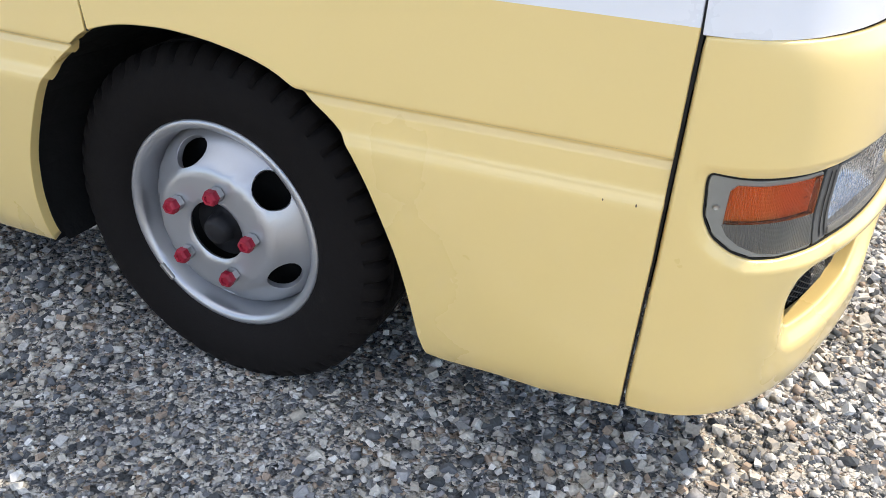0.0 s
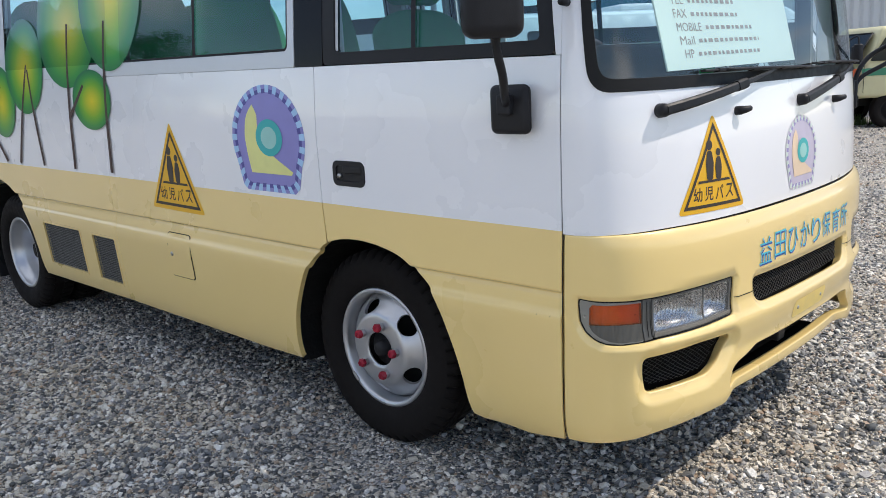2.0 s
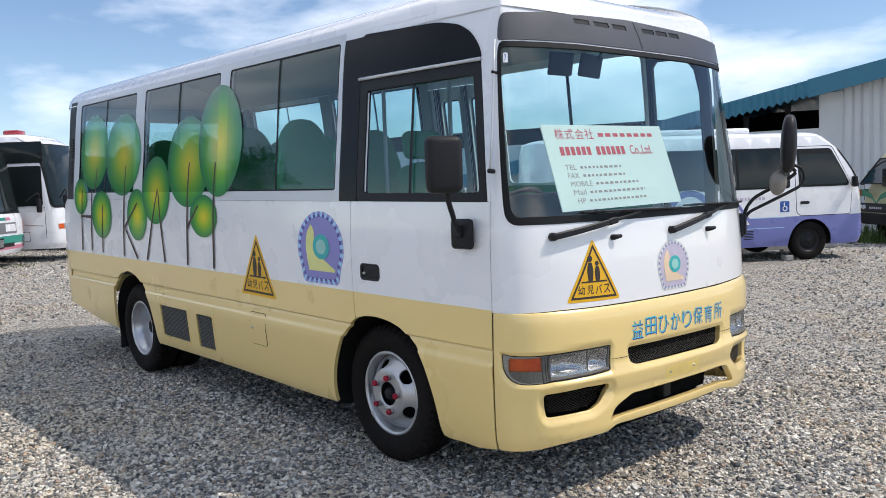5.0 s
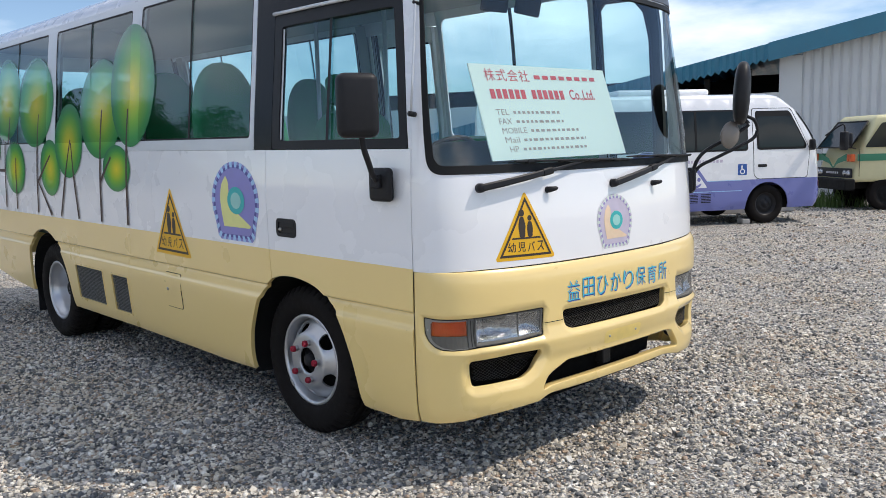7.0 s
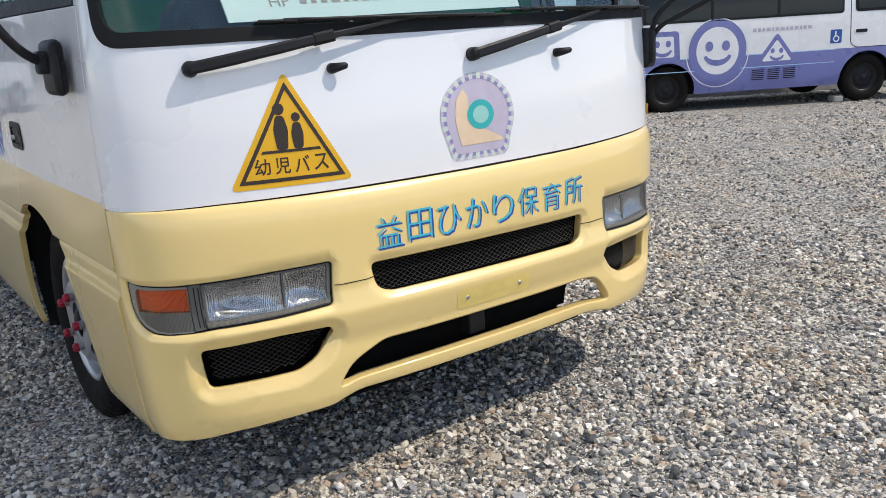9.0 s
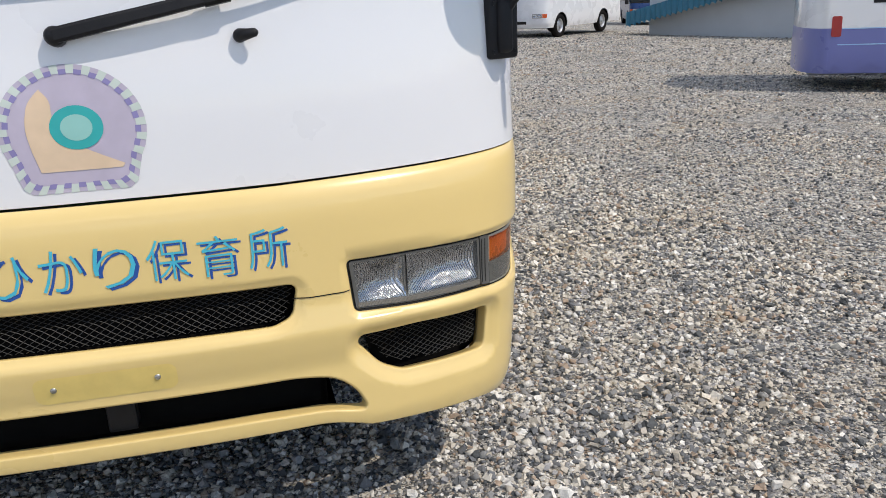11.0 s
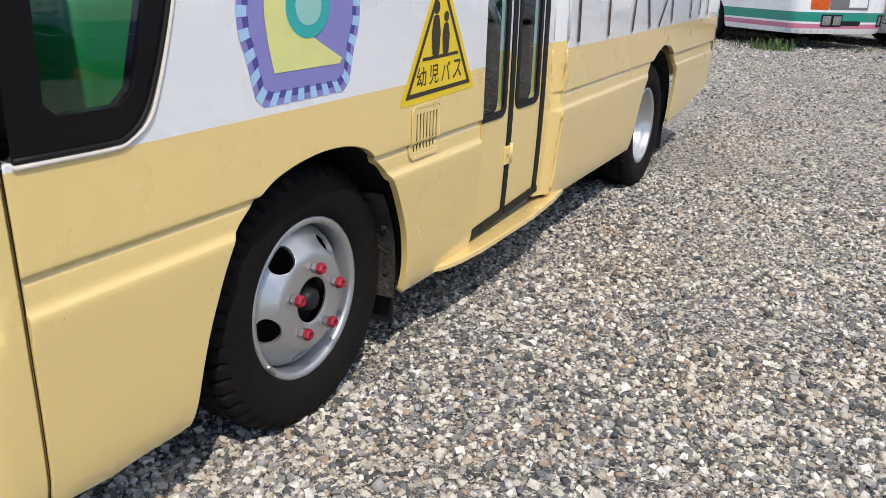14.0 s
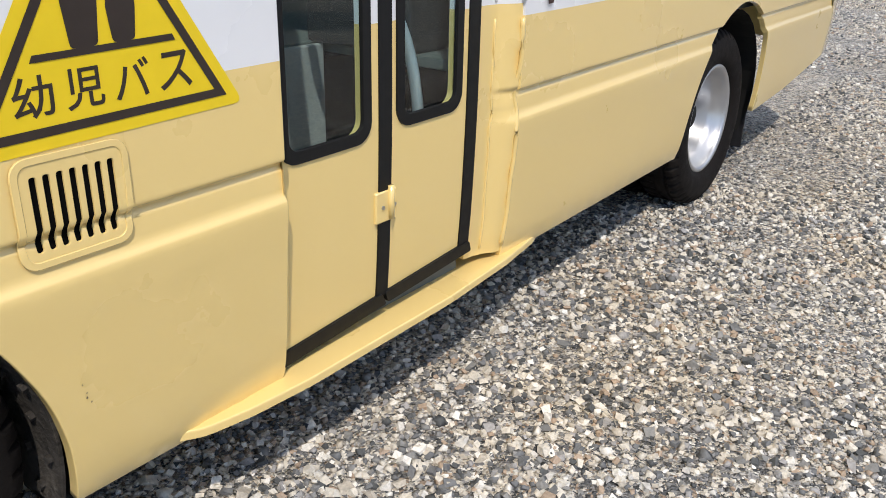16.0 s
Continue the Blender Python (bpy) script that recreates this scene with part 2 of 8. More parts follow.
LILAC_F = material("logo_faded_lilac", (0.52, 0.47, 0.58), 0.4, vary=0.12, scale=20)
NAVY_F = material("logo_faded_navy", (0.27, 0.24, 0.48), 0.4, vary=0.12, scale=20)
SKYB_F = material("logo_faded_green", (0.60, 0.68, 0.62), 0.4, vary=0.12, scale=20)
PEACH_F = material("logo_faded_peach", (0.76, 0.58, 0.40), 0.4, vary=0.12, scale=20)
CYAN = material("lettering_cyan", (0.07, 0.50, 0.66), 0.35, vary=0.06, scale=20)
BLUE = material("lettering_blue", (0.02, 0.09, 0.36), 0.35, vary=0.06, scale=20)
BROWN = material("printed_brown_stem", (0.055, 0.025, 0.018), 0.6, vary=0.2, scale=20)
FILM = crown_film("printed_tree_film", 0.97, 0.6)
FILM_GLASS = crown_film("printed_window_film", 0.78, 1.0)
PLATE_Y = material("bare_plate_patch", (0.82, 0.62, 0.195), 0.45, vary=0.08, scale=30)
BOARD = material("pale_green_board", (0.74, 0.85, 0.78), 0.5, vary=0.04, scale=4)
PRINT_R = material("print_red", (0.62, 0.09, 0.09), 0.5)
PRINT_G = material("print_brown_grey", (0.40, 0.33, 0.29), 0.5)
SEATC = material("green_seat_fabric", (0.03, 0.24, 0.09), 0.9, vary=0.15, scale=40, bump=0.2, bump_scale=400)
LINING = material("interior_lining", (0.40, 0.40, 0.385), 0.75, vary=0.05, scale=6)
FLOORC = material("interior_floor_vinyl", (0.13, 0.15, 0.14), 0.6, vary=0.2, scale=20)
GREEN_IN = material("green_interior_vinyl", (0.02, 0.26, 0.075), 0.45, vary=0.12, scale=8, bump=0.05, bump_scale=150)
DASH = material("dashboard_plastic", (0.035, 0.035, 0.036), 0.6, vary=0.1, scale=20, bump=0.1, bump_scale=200)
MIRROR = material("mirror_glass", (0.8, 0.8, 0.8), 0.02, metal=1.0, vary=0.0)
DISC_GREY = material("mirror_back_grey", (0.20, 0.18, 0.16), 0.45, vary=0.1, scale=20)
PURPLE = material("periwinkle_paint", (0.165, 0.185, 0.45), 0.3, coat=0.4, vary=0.04, scale=4)
CREAM = material("cream_paint", (0.62, 0.58, 0.34), 0.4, vary=0.05, scale=6, dirt=((0.25, 0.18, 0.1), 5.0, 0.68))
GREEN_P = material("green_paint", (0.03, 0.20, 0.11), 0.35, vary=0.05, scale=6)
TEAL_P = material("teal_stripe_paint", (0.02, 0.26, 0.20), 0.35, vary=0.05, scale=6)
PINK_P = material("pink_stripe_paint", (0.62, 0.22, 0.32), 0.35, vary=0.05, scale=6)
BLUE_P = material("dark_blue_paint", (0.012, 0.045, 0.17), 0.3, coat=0.4, vary=0.05, scale=6)
FAR_GLASS = material("dark_far_glass", (0.014, 0.02, 0.02), 0.05, vary=0.3, scale=1.5, spec=0.3)
FRONT_GREY = material("coach_front_grey", (0.16, 0.165, 0.17), 0.45, vary=0.08, scale=8)
ORANGE = material("orange_marker", (0.6, 0.10, 0.015), 0.3, vary=0.05)
TAIL = material("red_tail_lamp", (0.35, 0.012, 0.015), 0.2, coat=1.0, vary=0.1, scale=40)
ROOF_BLUE = material("blue_roof_steel", (0.03, 0.17, 0.26), 0.45, vary=0.1, scale=2.0, dirt=((0.12, 0.17, 0.18), 1.2, 0.6))
WALL_GREY = material("grey_wall_steel", (0.60, 0.62, 0.63), 0.5, vary=0.06, scale=1.5, dirt=((0.46, 0.45, 0.43), 1.5, 0.62))
CONCRETE = material("weathered_concrete", (0.33, 0.32, 0.30), 0.9, vary=0.25, scale=8, bump=0.4, bump_scale=60, dirt=((0.17, 0.16, 0.14), 5.0, 0.6))
WOOD = material("wedge_ochre", (0.42, 0.20, 0.03), 0.7, vary=0.2, scale=20)
LEAF = material("leaf_green", (0.028, 0.05, 0.018), 0.6, vary=0.4, scale=3.0)
WEED = material("weed_green", (0.07, 0.13, 0.025), 0.6, vary=0.4, scale=8.0)
BARK = material("bark", (0.08, 0.06, 0.045), 0.9, vary=0.3, scale=10, bump=0.5, bump_scale=20)
WIPER_RUBBER = material("wiper_blade_black", (0.02, 0.02, 0.021), 0.5, vary=0.2, scale=30)


def stone_mix(nt, seed_socket):
    rp = nt.nodes.new("ShaderNodeValToRGB")
    rp.color_ramp.interpolation = "CONSTANT"
    e = rp.color_ramp.elements
    cols = [(0.0, (0.095, 0.10, 0.102)), (0.11, (0.17, 0.175, 0.18)), (0.22, (0.52, 0.47, 0.395)), (0.34, (0.25, 0.248, 0.24)),
            (0.43, (0.66, 0.61, 0.525)), (0.55, (0.42, 0.325, 0.245)), (0.62, (0.68, 0.635, 0.555)), (0.71, (0.36, 0.35, 0.345)), (0.79, (0.80, 0.77, 0.71)), (0.90, (0.62, 0.595, 0.55)), (0.95, (0.17, 0.175, 0.18)), (1.0, (0.14, 0.15, 0.15))]
    e[0].position, e[0].color = cols[0][0], (*cols[0][1], 1)
    e[1].position, e[1].color = cols[-1][0], (*cols[-1][1], 1)
    for pos, c in cols[1:-1]:
        k = e.new(pos)
        k.color = (*c, 1)
    nt.links.new(seed_socket, rp.inputs["Fac"])
    return rp.outputs["Color"]


def stone_patches(nt, co, colour):
    """Drifts of sandy and of greyer stone, half a metre to two metres across."""
    n = nt.nodes.new("ShaderNodeTexNoise")
    n.inputs["Scale"].default_value, n.inputs["Detail"].default_value, n.inputs["Roughness"].default_value = 1.3, 4.0, 0.6
    nt.links.new(co.outputs["Object"], n.inputs["Vector"])
    rp = nt.nodes.new("ShaderNodeValToRGB")
    e = rp.color_ramp.elements
    e[0].position, e[0].color = 0.36, (0.92, 0.94, 0.96, 1)
    e[1].position, e[1].color = 0.64, (1.0, 0.965, 0.90, 1)
    k = e.new(0.5)
    k.color = (1.0, 1.0, 0.99, 1)
    nt.links.new(n.outputs["Fac"], rp.inputs["Fac"])
    mx = nt.nodes.new("ShaderNodeMix")
    mx.data_type, mx.blend_type = "RGBA", "MULTIPLY"
    mx.inputs["Factor"].default_value = 1.0
    nt.links.new(colour, mx.inputs["A"])
    nt.links.new(rp.outputs["Color"], mx.inputs["B"])
    return mx.outputs["Result"]


def gravel_stone_material():
    m = bpy.data.materials.new("gravel_stone")
    m.use_nodes = True
    nt = m.node_tree
    p = nt.nodes["Principled BSDF"]
    p.inputs["Roughness"].default_value = 0.85
    p.inputs["Specular IOR Level"].default_value = 0.3
    g = nt.nodes.new("ShaderNodeNewGeometry")
    col = stone_mix(nt, g.outputs["Random Per Island"])
    co = nt.nodes.new("ShaderNodeTexCoord")
    n = nt.nodes.new("ShaderNodeTexNoise")
    n.inputs["Scale"].default_value, n.inputs["Detail"].default_value, n.inputs["Roughness"].default_value = 120.0, 5.0, 0.6
    nt.links.new(co.outputs["Object"], n.inputs["Vector"])
    r = nt.nodes.new("ShaderNodeMapRange")
    r.inputs["From Min"].default_value, r.inputs["From Max"].default_value = 0.3, 0.7
    r.inputs["To Min"].default_value, r.inputs["To Max"].default_value = 0.80, 1.18
    nt.links.new(n.outputs["Fac"], r.inputs["Value"])
    mx = nt.nodes.new("ShaderNodeMix")
    mx.data_type, mx.blend_type = "RGBA", "MULTIPLY"
    mx.inputs["Factor"].default_value = 1.0
    nt.links.new(col, mx.inputs["A"])
    nt.links.new(r.outputs["Result"], mx.inputs["B"])
    nt.links.new(stone_patches(nt, co, mx.outputs["Result"]), p.inputs["Base Color"])
    b = nt.nodes.new("ShaderNodeBump")
    b.inputs["Strength"].default_value, b.inputs["Distance"].default_value = 0.5, 0.004
    nt.links.new(n.outputs["Fac"], b.inputs["Height"])
    nt.links.new(b.outputs["Normal"], p.inputs["Normal"])
    return m


def ground_material():
    """Packed gravel: cells of stone colours over sandy grit."""
    m = bpy.data.materials.new("packed_gravel_ground")
    m.use_nodes = True
    nt = m.node_tree
    p = nt.nodes["Principled BSDF"]
    p.inputs["Roughness"].default_value = 0.9
    p.inputs["Specular IOR Level"].default_value = 0.25
    co = nt.nodes.new("ShaderNodeTexCoord")
    wob = nt.nodes.new("ShaderNodeTexNoise")
    wob.inputs["Scale"].default_value, wob.inputs["Detail"].default_value = 60.0, 2.0
    nt.links.new(co.outputs["Object"], wob.inputs["Vector"])
    av = nt.nodes.new("ShaderNodeMix")
    av.data_type = "VECTOR"
    av.inputs["Factor"].default_value = 0.012
    nt.links.new(co.outputs["Object"], av.inputs["A"])
    nt.links.new(wob.outputs["Color"], av.inputs["B"])
    v = nt.nodes.new("ShaderNodeTexVoronoi")
    v.distance = "MANHATTAN"
    v.inputs["Scale"].default_value = 40.0
    nt.links.new(av.outputs["Result"], v.inputs["Vector"])
    v2 = nt.nodes.new("ShaderNodeTexVoronoi")
    v2.distance = "MANHATTAN"
    v2.inputs["Scale"].default_value = 110.0
    nt.links.new(av.outputs["Result"], v2.inputs["Vector"])
    sep = nt.nodes.new("ShaderNodeSeparateColor")
    nt.links.new(v.outputs["Color"], sep.inputs["Color"])
    sep2 = nt.nodes.new("ShaderNodeSeparateColor")
    nt.links.new(v2.outputs["Color"], sep2.inputs["Color"])
    c1 = stone_mix(nt, sep.outputs["Red"])
    c2 = stone_mix(nt, sep2.outputs["Green"])
    big = nt.nodes.new("ShaderNodeTexNoise")
    big.inputs["Scale"].default_value, big.inputs["Detail"].default_value = 0.9, 6.0
    nt.links.new(co.outputs["Object"], big.inputs["Vector"])
    br = nt.nodes.new("ShaderNodeMapRange")
    br.inputs["From Min"].default_value, br.inputs["From Max"].default_value = 0.42, 0.62
    nt.links.new(big.outputs["Fac"], br.inputs["Value"])
    ed = nt.nodes.new("ShaderNodeMath")
    ed.operation = "GREATER_THAN"
    ed.inputs[1].default_value = 0.75
    nt.links.new(v.outputs["Distance"], ed.inputs[0])
    mxf = nt.nodes.new("ShaderNodeMath")
    mxf.operation = "MAXIMUM"
    nt.links.new(ed.outputs[0], mxf.inputs[0])
    sc = nt.nodes.new("ShaderNodeMath")
    sc.operation = "MULTIPLY"
    sc.inputs[1].default_value = 0.6
    nt.links.new(br.outputs["Result"], sc.inputs[0])
    nt.links.new(sc.outputs[0], mxf.inputs[1])
    mx = nt.nodes.new("ShaderNodeMix")
    mx.data_type = "RGBA"
    nt.links.new(mxf.outputs[0], mx.inputs["Factor"])
    nt.links.new(c1, mx.inputs["A"])
    nt.links.new(c2, mx.inputs["B"])
    mid = nt.nodes.new("ShaderNodeTexNoise")
    mid.inputs["Scale"].default_value, mid.inputs["Detail"].default_value, mid.inputs["Roughness"].default_value = 11.0, 8.0, 0.85
    nt.links.new(co.outputs["Object"], mid.inputs["Vector"])
    mr = nt.nodes.new("ShaderNodeMapRange")
    mr.inputs["From Min"].default_value, mr.inputs["From Max"].default_value = 0.35, 0.65
    mr.inputs["To Min"].default_value, mr.inputs["To Max"].default_value = 0.52, 1.40
    nt.links.new(mid.outputs["Fac"], mr.inputs["Value"])
    tone = nt.nodes.new("ShaderNodeMapRange")
    tone.inputs["From Min"].default_value, tone.inputs["From Max"].default_value = 0.3, 0.7
    tone.inputs["To Min"].default_value, tone.inputs["To Max"].default_value = 0.86, 1.10
    nt.links.new(big.outputs["Fac"], tone.inputs["Value"])
    mt = nt.nodes.new("ShaderNodeMix")
    mt.data_type, mt.blend_type = "RGBA", "MULTIPLY"
    mt.inputs["Factor"].default_value = 1.0
    nt.links.new(mx.outputs["Result"], mt.inputs["A"])
    nt.links.new(tone.outputs["Result"], mt.inputs["B"])
    m2 = nt.nodes.new("ShaderNodeMix")
    m2.data_type, m2.blend_type = "RGBA", "MULTIPLY"
    m2.inputs["Factor"].default_value = 1.0
    nt.links.new(mt.outputs["Result"], m2.inputs["A"])
    nt.links.new(mr.outputs["Result"], m2.inputs["B"])
    nt.links.new(stone_patches(nt, co, m2.outputs["Result"]), p.inputs["Base Color"])
    b = nt.nodes.new("ShaderNodeBump")
    b.invert = True
    b.inputs["Strength"].default_value, b.inputs["Distance"].default_value = 0.95, 0.013
    nt.links.new(v.outputs["Distance"], b.inputs["Height"])
    b2 = nt.nodes.new("ShaderNodeBump")
    b2.invert = True
    b2.inputs["Strength"].default_value, b2.inputs["Distance"].default_value = 0.8, 0.007
    nt.links.new(v2.outputs["Distance"], b2.inputs["Height"])
    nt.links.new(b.outputs["Normal"], b2.inputs["Normal"])
    nt.links.new(b2.outputs["Normal"], p.inputs["Normal"])
    return m


GROUND = ground_material()
STONE = gravel_stone_material()


# ---------------------------------------------------------------- mesh helpers
def mesh_object(name, verts, faces, mat, parent=None, label="", smooth=False, face_mats=None, normals=None):
    me = bpy.data.meshes.new(name)
    me.from_pydata([tuple(map(float, v)) for v in verts], [], [tuple(int(i) for i in f) for f in faces])
    for m in (mat if isinstance(mat, (list, tuple)) else [mat]):
        me.materials.append(m)
    if face_mats is not None:
        me.polygons.foreach_set("material_index", [int(i) for i in face_mats])
    if smooth:
        me.polygons.foreach_set("use_smooth", [True] * len(me.polygons))
    me.update()
    if normals is not None:
        me.normals_split_custom_set_from_vertices([tuple(map(float, n)) for n in normals])
    ob = new(name, me)
    if parent is not None:
        ob.parent = parent
    if label:
        ob["label"] = label
    return ob


def part(name, bm, mat, parent, label="", smooth=False, m=None):
    if m is not None:
        bm.transform(m)
    me = bpy.data.meshes.new(name)
    bm.to_mesh(me)
    bm.free()
    me.materials.append(mat)
    if smooth:
        me.polygons.foreach_set("use_smooth", [True] * len(me.polygons))
    ob = new(name, me)
    ob.parent = parent
    if label:
        ob["label"] = label
    return ob


def thing(name, label, category, m=None, group="", kind=""):
    ob = new(name)
    ob.empty_display_size = 0.2
    if m is not None:
        ob.matrix_basis = m
    return tagged(ob, label, category, group, kind)


def box_bm(x0, x1, y0, y1, z0, z1, bevel=0.0, seg=2):
    bm = bmesh.new()
    bmesh.ops.create_cube(bm, size=1.0)
    bm.transform(Matrix.Translation(((x0 + x1) / 2, (y0 + y1) / 2, (z0 + z1) / 2)) @ Matrix.Diagonal((x1 - x0, y1 - y0, z1 - z0, 1)))
    if bevel:
        bmesh.ops.bevel(bm, geom=bm.edges[:], offset=bevel, segments=seg, affect="EDGES", profile=0.5)
    return bm


def lathe(profile, n=48, mod=None):
    """Verts and faces of a profile (radius, y) turned round the Y axis."""
    vs, fs = [], []
    k = len(profile)
    for i in range(n):
        a = 2 * math.pi * i / n
        for j, (r, y) in enumerate(profile):
            rr = r if mod is None else mod(i, j, r, y)
            vs.append((rr * math.cos(a), y, rr * math.sin(a)))
    for i in range(n):
        for j in range(k - 1):
            a, b = i * k + j, ((i + 1) % n) * k + j
            fs.append((a, a + 1, b + 1, b))
    return vs, fs


def tube(points, r, n=10, caps=True):
    pts = [Vector(p) for p in points]
    vs, fs = [], []
    up = Vector((0, 0, 1))
    for i, p in enumerate(pts):
        d = (pts[min(i + 1, len(pts) - 1)] - pts[max(i - 1, 0)]).normalized()
        a = d.cross(up)
        if a.length < 1e-3:
            a = d.cross(Vector((1, 0, 0)))
        a.normalize()
        b = d.cross(a)
        rr = r[i] if isinstance(r, (list, tuple)) else r
        for j in range(n):
            t = 2 * math.pi * j / n
            vs.append(p + a * (rr * math.cos(t)) + b * (rr * math.sin(t)))
    for i in range(len(pts) - 1):
        for j in range(n):
            fs.append((i * n + j, i * n + (j + 1) % n, (i + 1) * n + (j + 1) % n, (i + 1) * n + j))
    if caps:
        fs.append(tuple(range(n))[::-1])
        fs.append(tuple((len(pts) - 1) * n + j for j in range(n)))
    return vs, fs


def bend(points, k=5):
    """A smooth line through the points."""
    pts = [Vector(p) for p in points]
    out = []
    for i in range(len(pts) - 1):
        p0, p1, p2, p3 = pts[max(i - 1, 0)], pts[i], pts[i + 1], pts[min(i + 2, len(pts) - 1)]
        for j in range(k):
            t = j / k
            out.append(0.5 * ((2 * p1) + (p2 - p0) * t + (2 * p0 - 5 * p1 + 4 * p2 - p3) * t * t + (3 * p1 - p0 - 3 * p2 + p3) * t ** 3))
    return out + [pts[-1]]


def spline(xs, ys):
    """A monotone cubic through the points."""
    xs, ys = np.array(xs, float), np.array(ys, float)
    h, d = np.diff(xs), np.diff(ys) / np.diff(xs)
    m = np.zeros(len(xs))
    for i in range(1, len(xs) - 1):
        if d[i - 1] * d[i] > 0:
            w1, w2 = 2 * h[i] + h[i - 1], h[i] + 2 * h[i - 1]
            m[i] = (w1 + w2) / (w1 / d[i - 1] + w2 / d[i])
    m[0], m[-1] = d[0], d[-1]

    def f(x):
        x = np.clip(np.asarray(x, float), xs[0], xs[-1])
        i = np.clip(np.searchsorted(xs, x) - 1, 0, len(xs) - 2)
        t = (x - xs[i]) / h[i]
        return ((1 + 2 * t) * (1 - t) ** 2 * ys[i] + t * (1 - t) ** 2 * h[i] * m[i] + t * t * (3 - 2 * t) * ys[i + 1] + t * t * (t - 1) * h[i] * m[i + 1])
    return f


def rrect(x0, x1, z0, z1, r=0.03, k=5):
    out = []
    for cx, cz, a0 in ((x1 - r, z1 - r, 0), (x0 + r, z1 - r, 90), (x0 + r, z0 + r, 180), (x1 - r, z0 + r, 270)):
        for i in range(k + 1):
            a = radians(a0 + 90 * i / k)
            out.append((cx + r * math.cos(a), cz + r * math.sin(a)))
    return out


def rpoly(pts, r=0.02, k=4):
    """A polygon with rounded corners."""
    out, n = [], len(pts)
    for i in range(n):
        p0, p, p1 = Vector(pts[i - 1]), Vector(pts[i]), Vector(pts[(i + 1) % n])
        rr = min(r, 0.45 * (p0 - p).length, 0.45 * (p1 - p).length)
        a, b = p + (p0 - p).normalized() * rr, p + (p1 - p).normalized() * rr
        for j in range(k + 1):
            t = j / k
            out.append(tuple(a * (1 - t) ** 2 + p * 2 * t * (1 - t) + b * t * t))
    return out


def ellipse(cx, cz, rx, rz, k=28):
    return [(cx + rx * math.cos(2 * math.pi * i / k), cz + rz * math.sin(2 * math.pi * i / k)) for i in range(k)]


def inside(pts, poly):
    x, y = pts[:, 0], pts[:, 1]
    q = np.array(poly)
    r = np.zeros(len(pts), bool)
    for i in range(len(q)):
        (x0, y0), (x1, y1) = q[i - 1], q[i]
        if y0 == y1:
            continue
        c = (y0 > y) != (y1 > y)
        r ^= c & (x < (x1 - x0) * (y - y0) / (y1 - y0) + x0)
    return r


def dense(line, step, closed=True):
    out = []
    n = len(line)
    for i in range(n if closed else n - 1):
        a, b = line[i], line[(i + 1) % n]
        k = max(1, int(math.ceil(math.hypot(b[0] - a[0], b[1] - a[1]) / step)))
        out += [(a[0] + (b[0] - a[0]) * j / k, a[1] + (b[1] - a[1]) * j / k) for j in range(k)]
    return out if closed else out + [line[-1]]


from mathutils.geometry import delaunay_2d_cdt


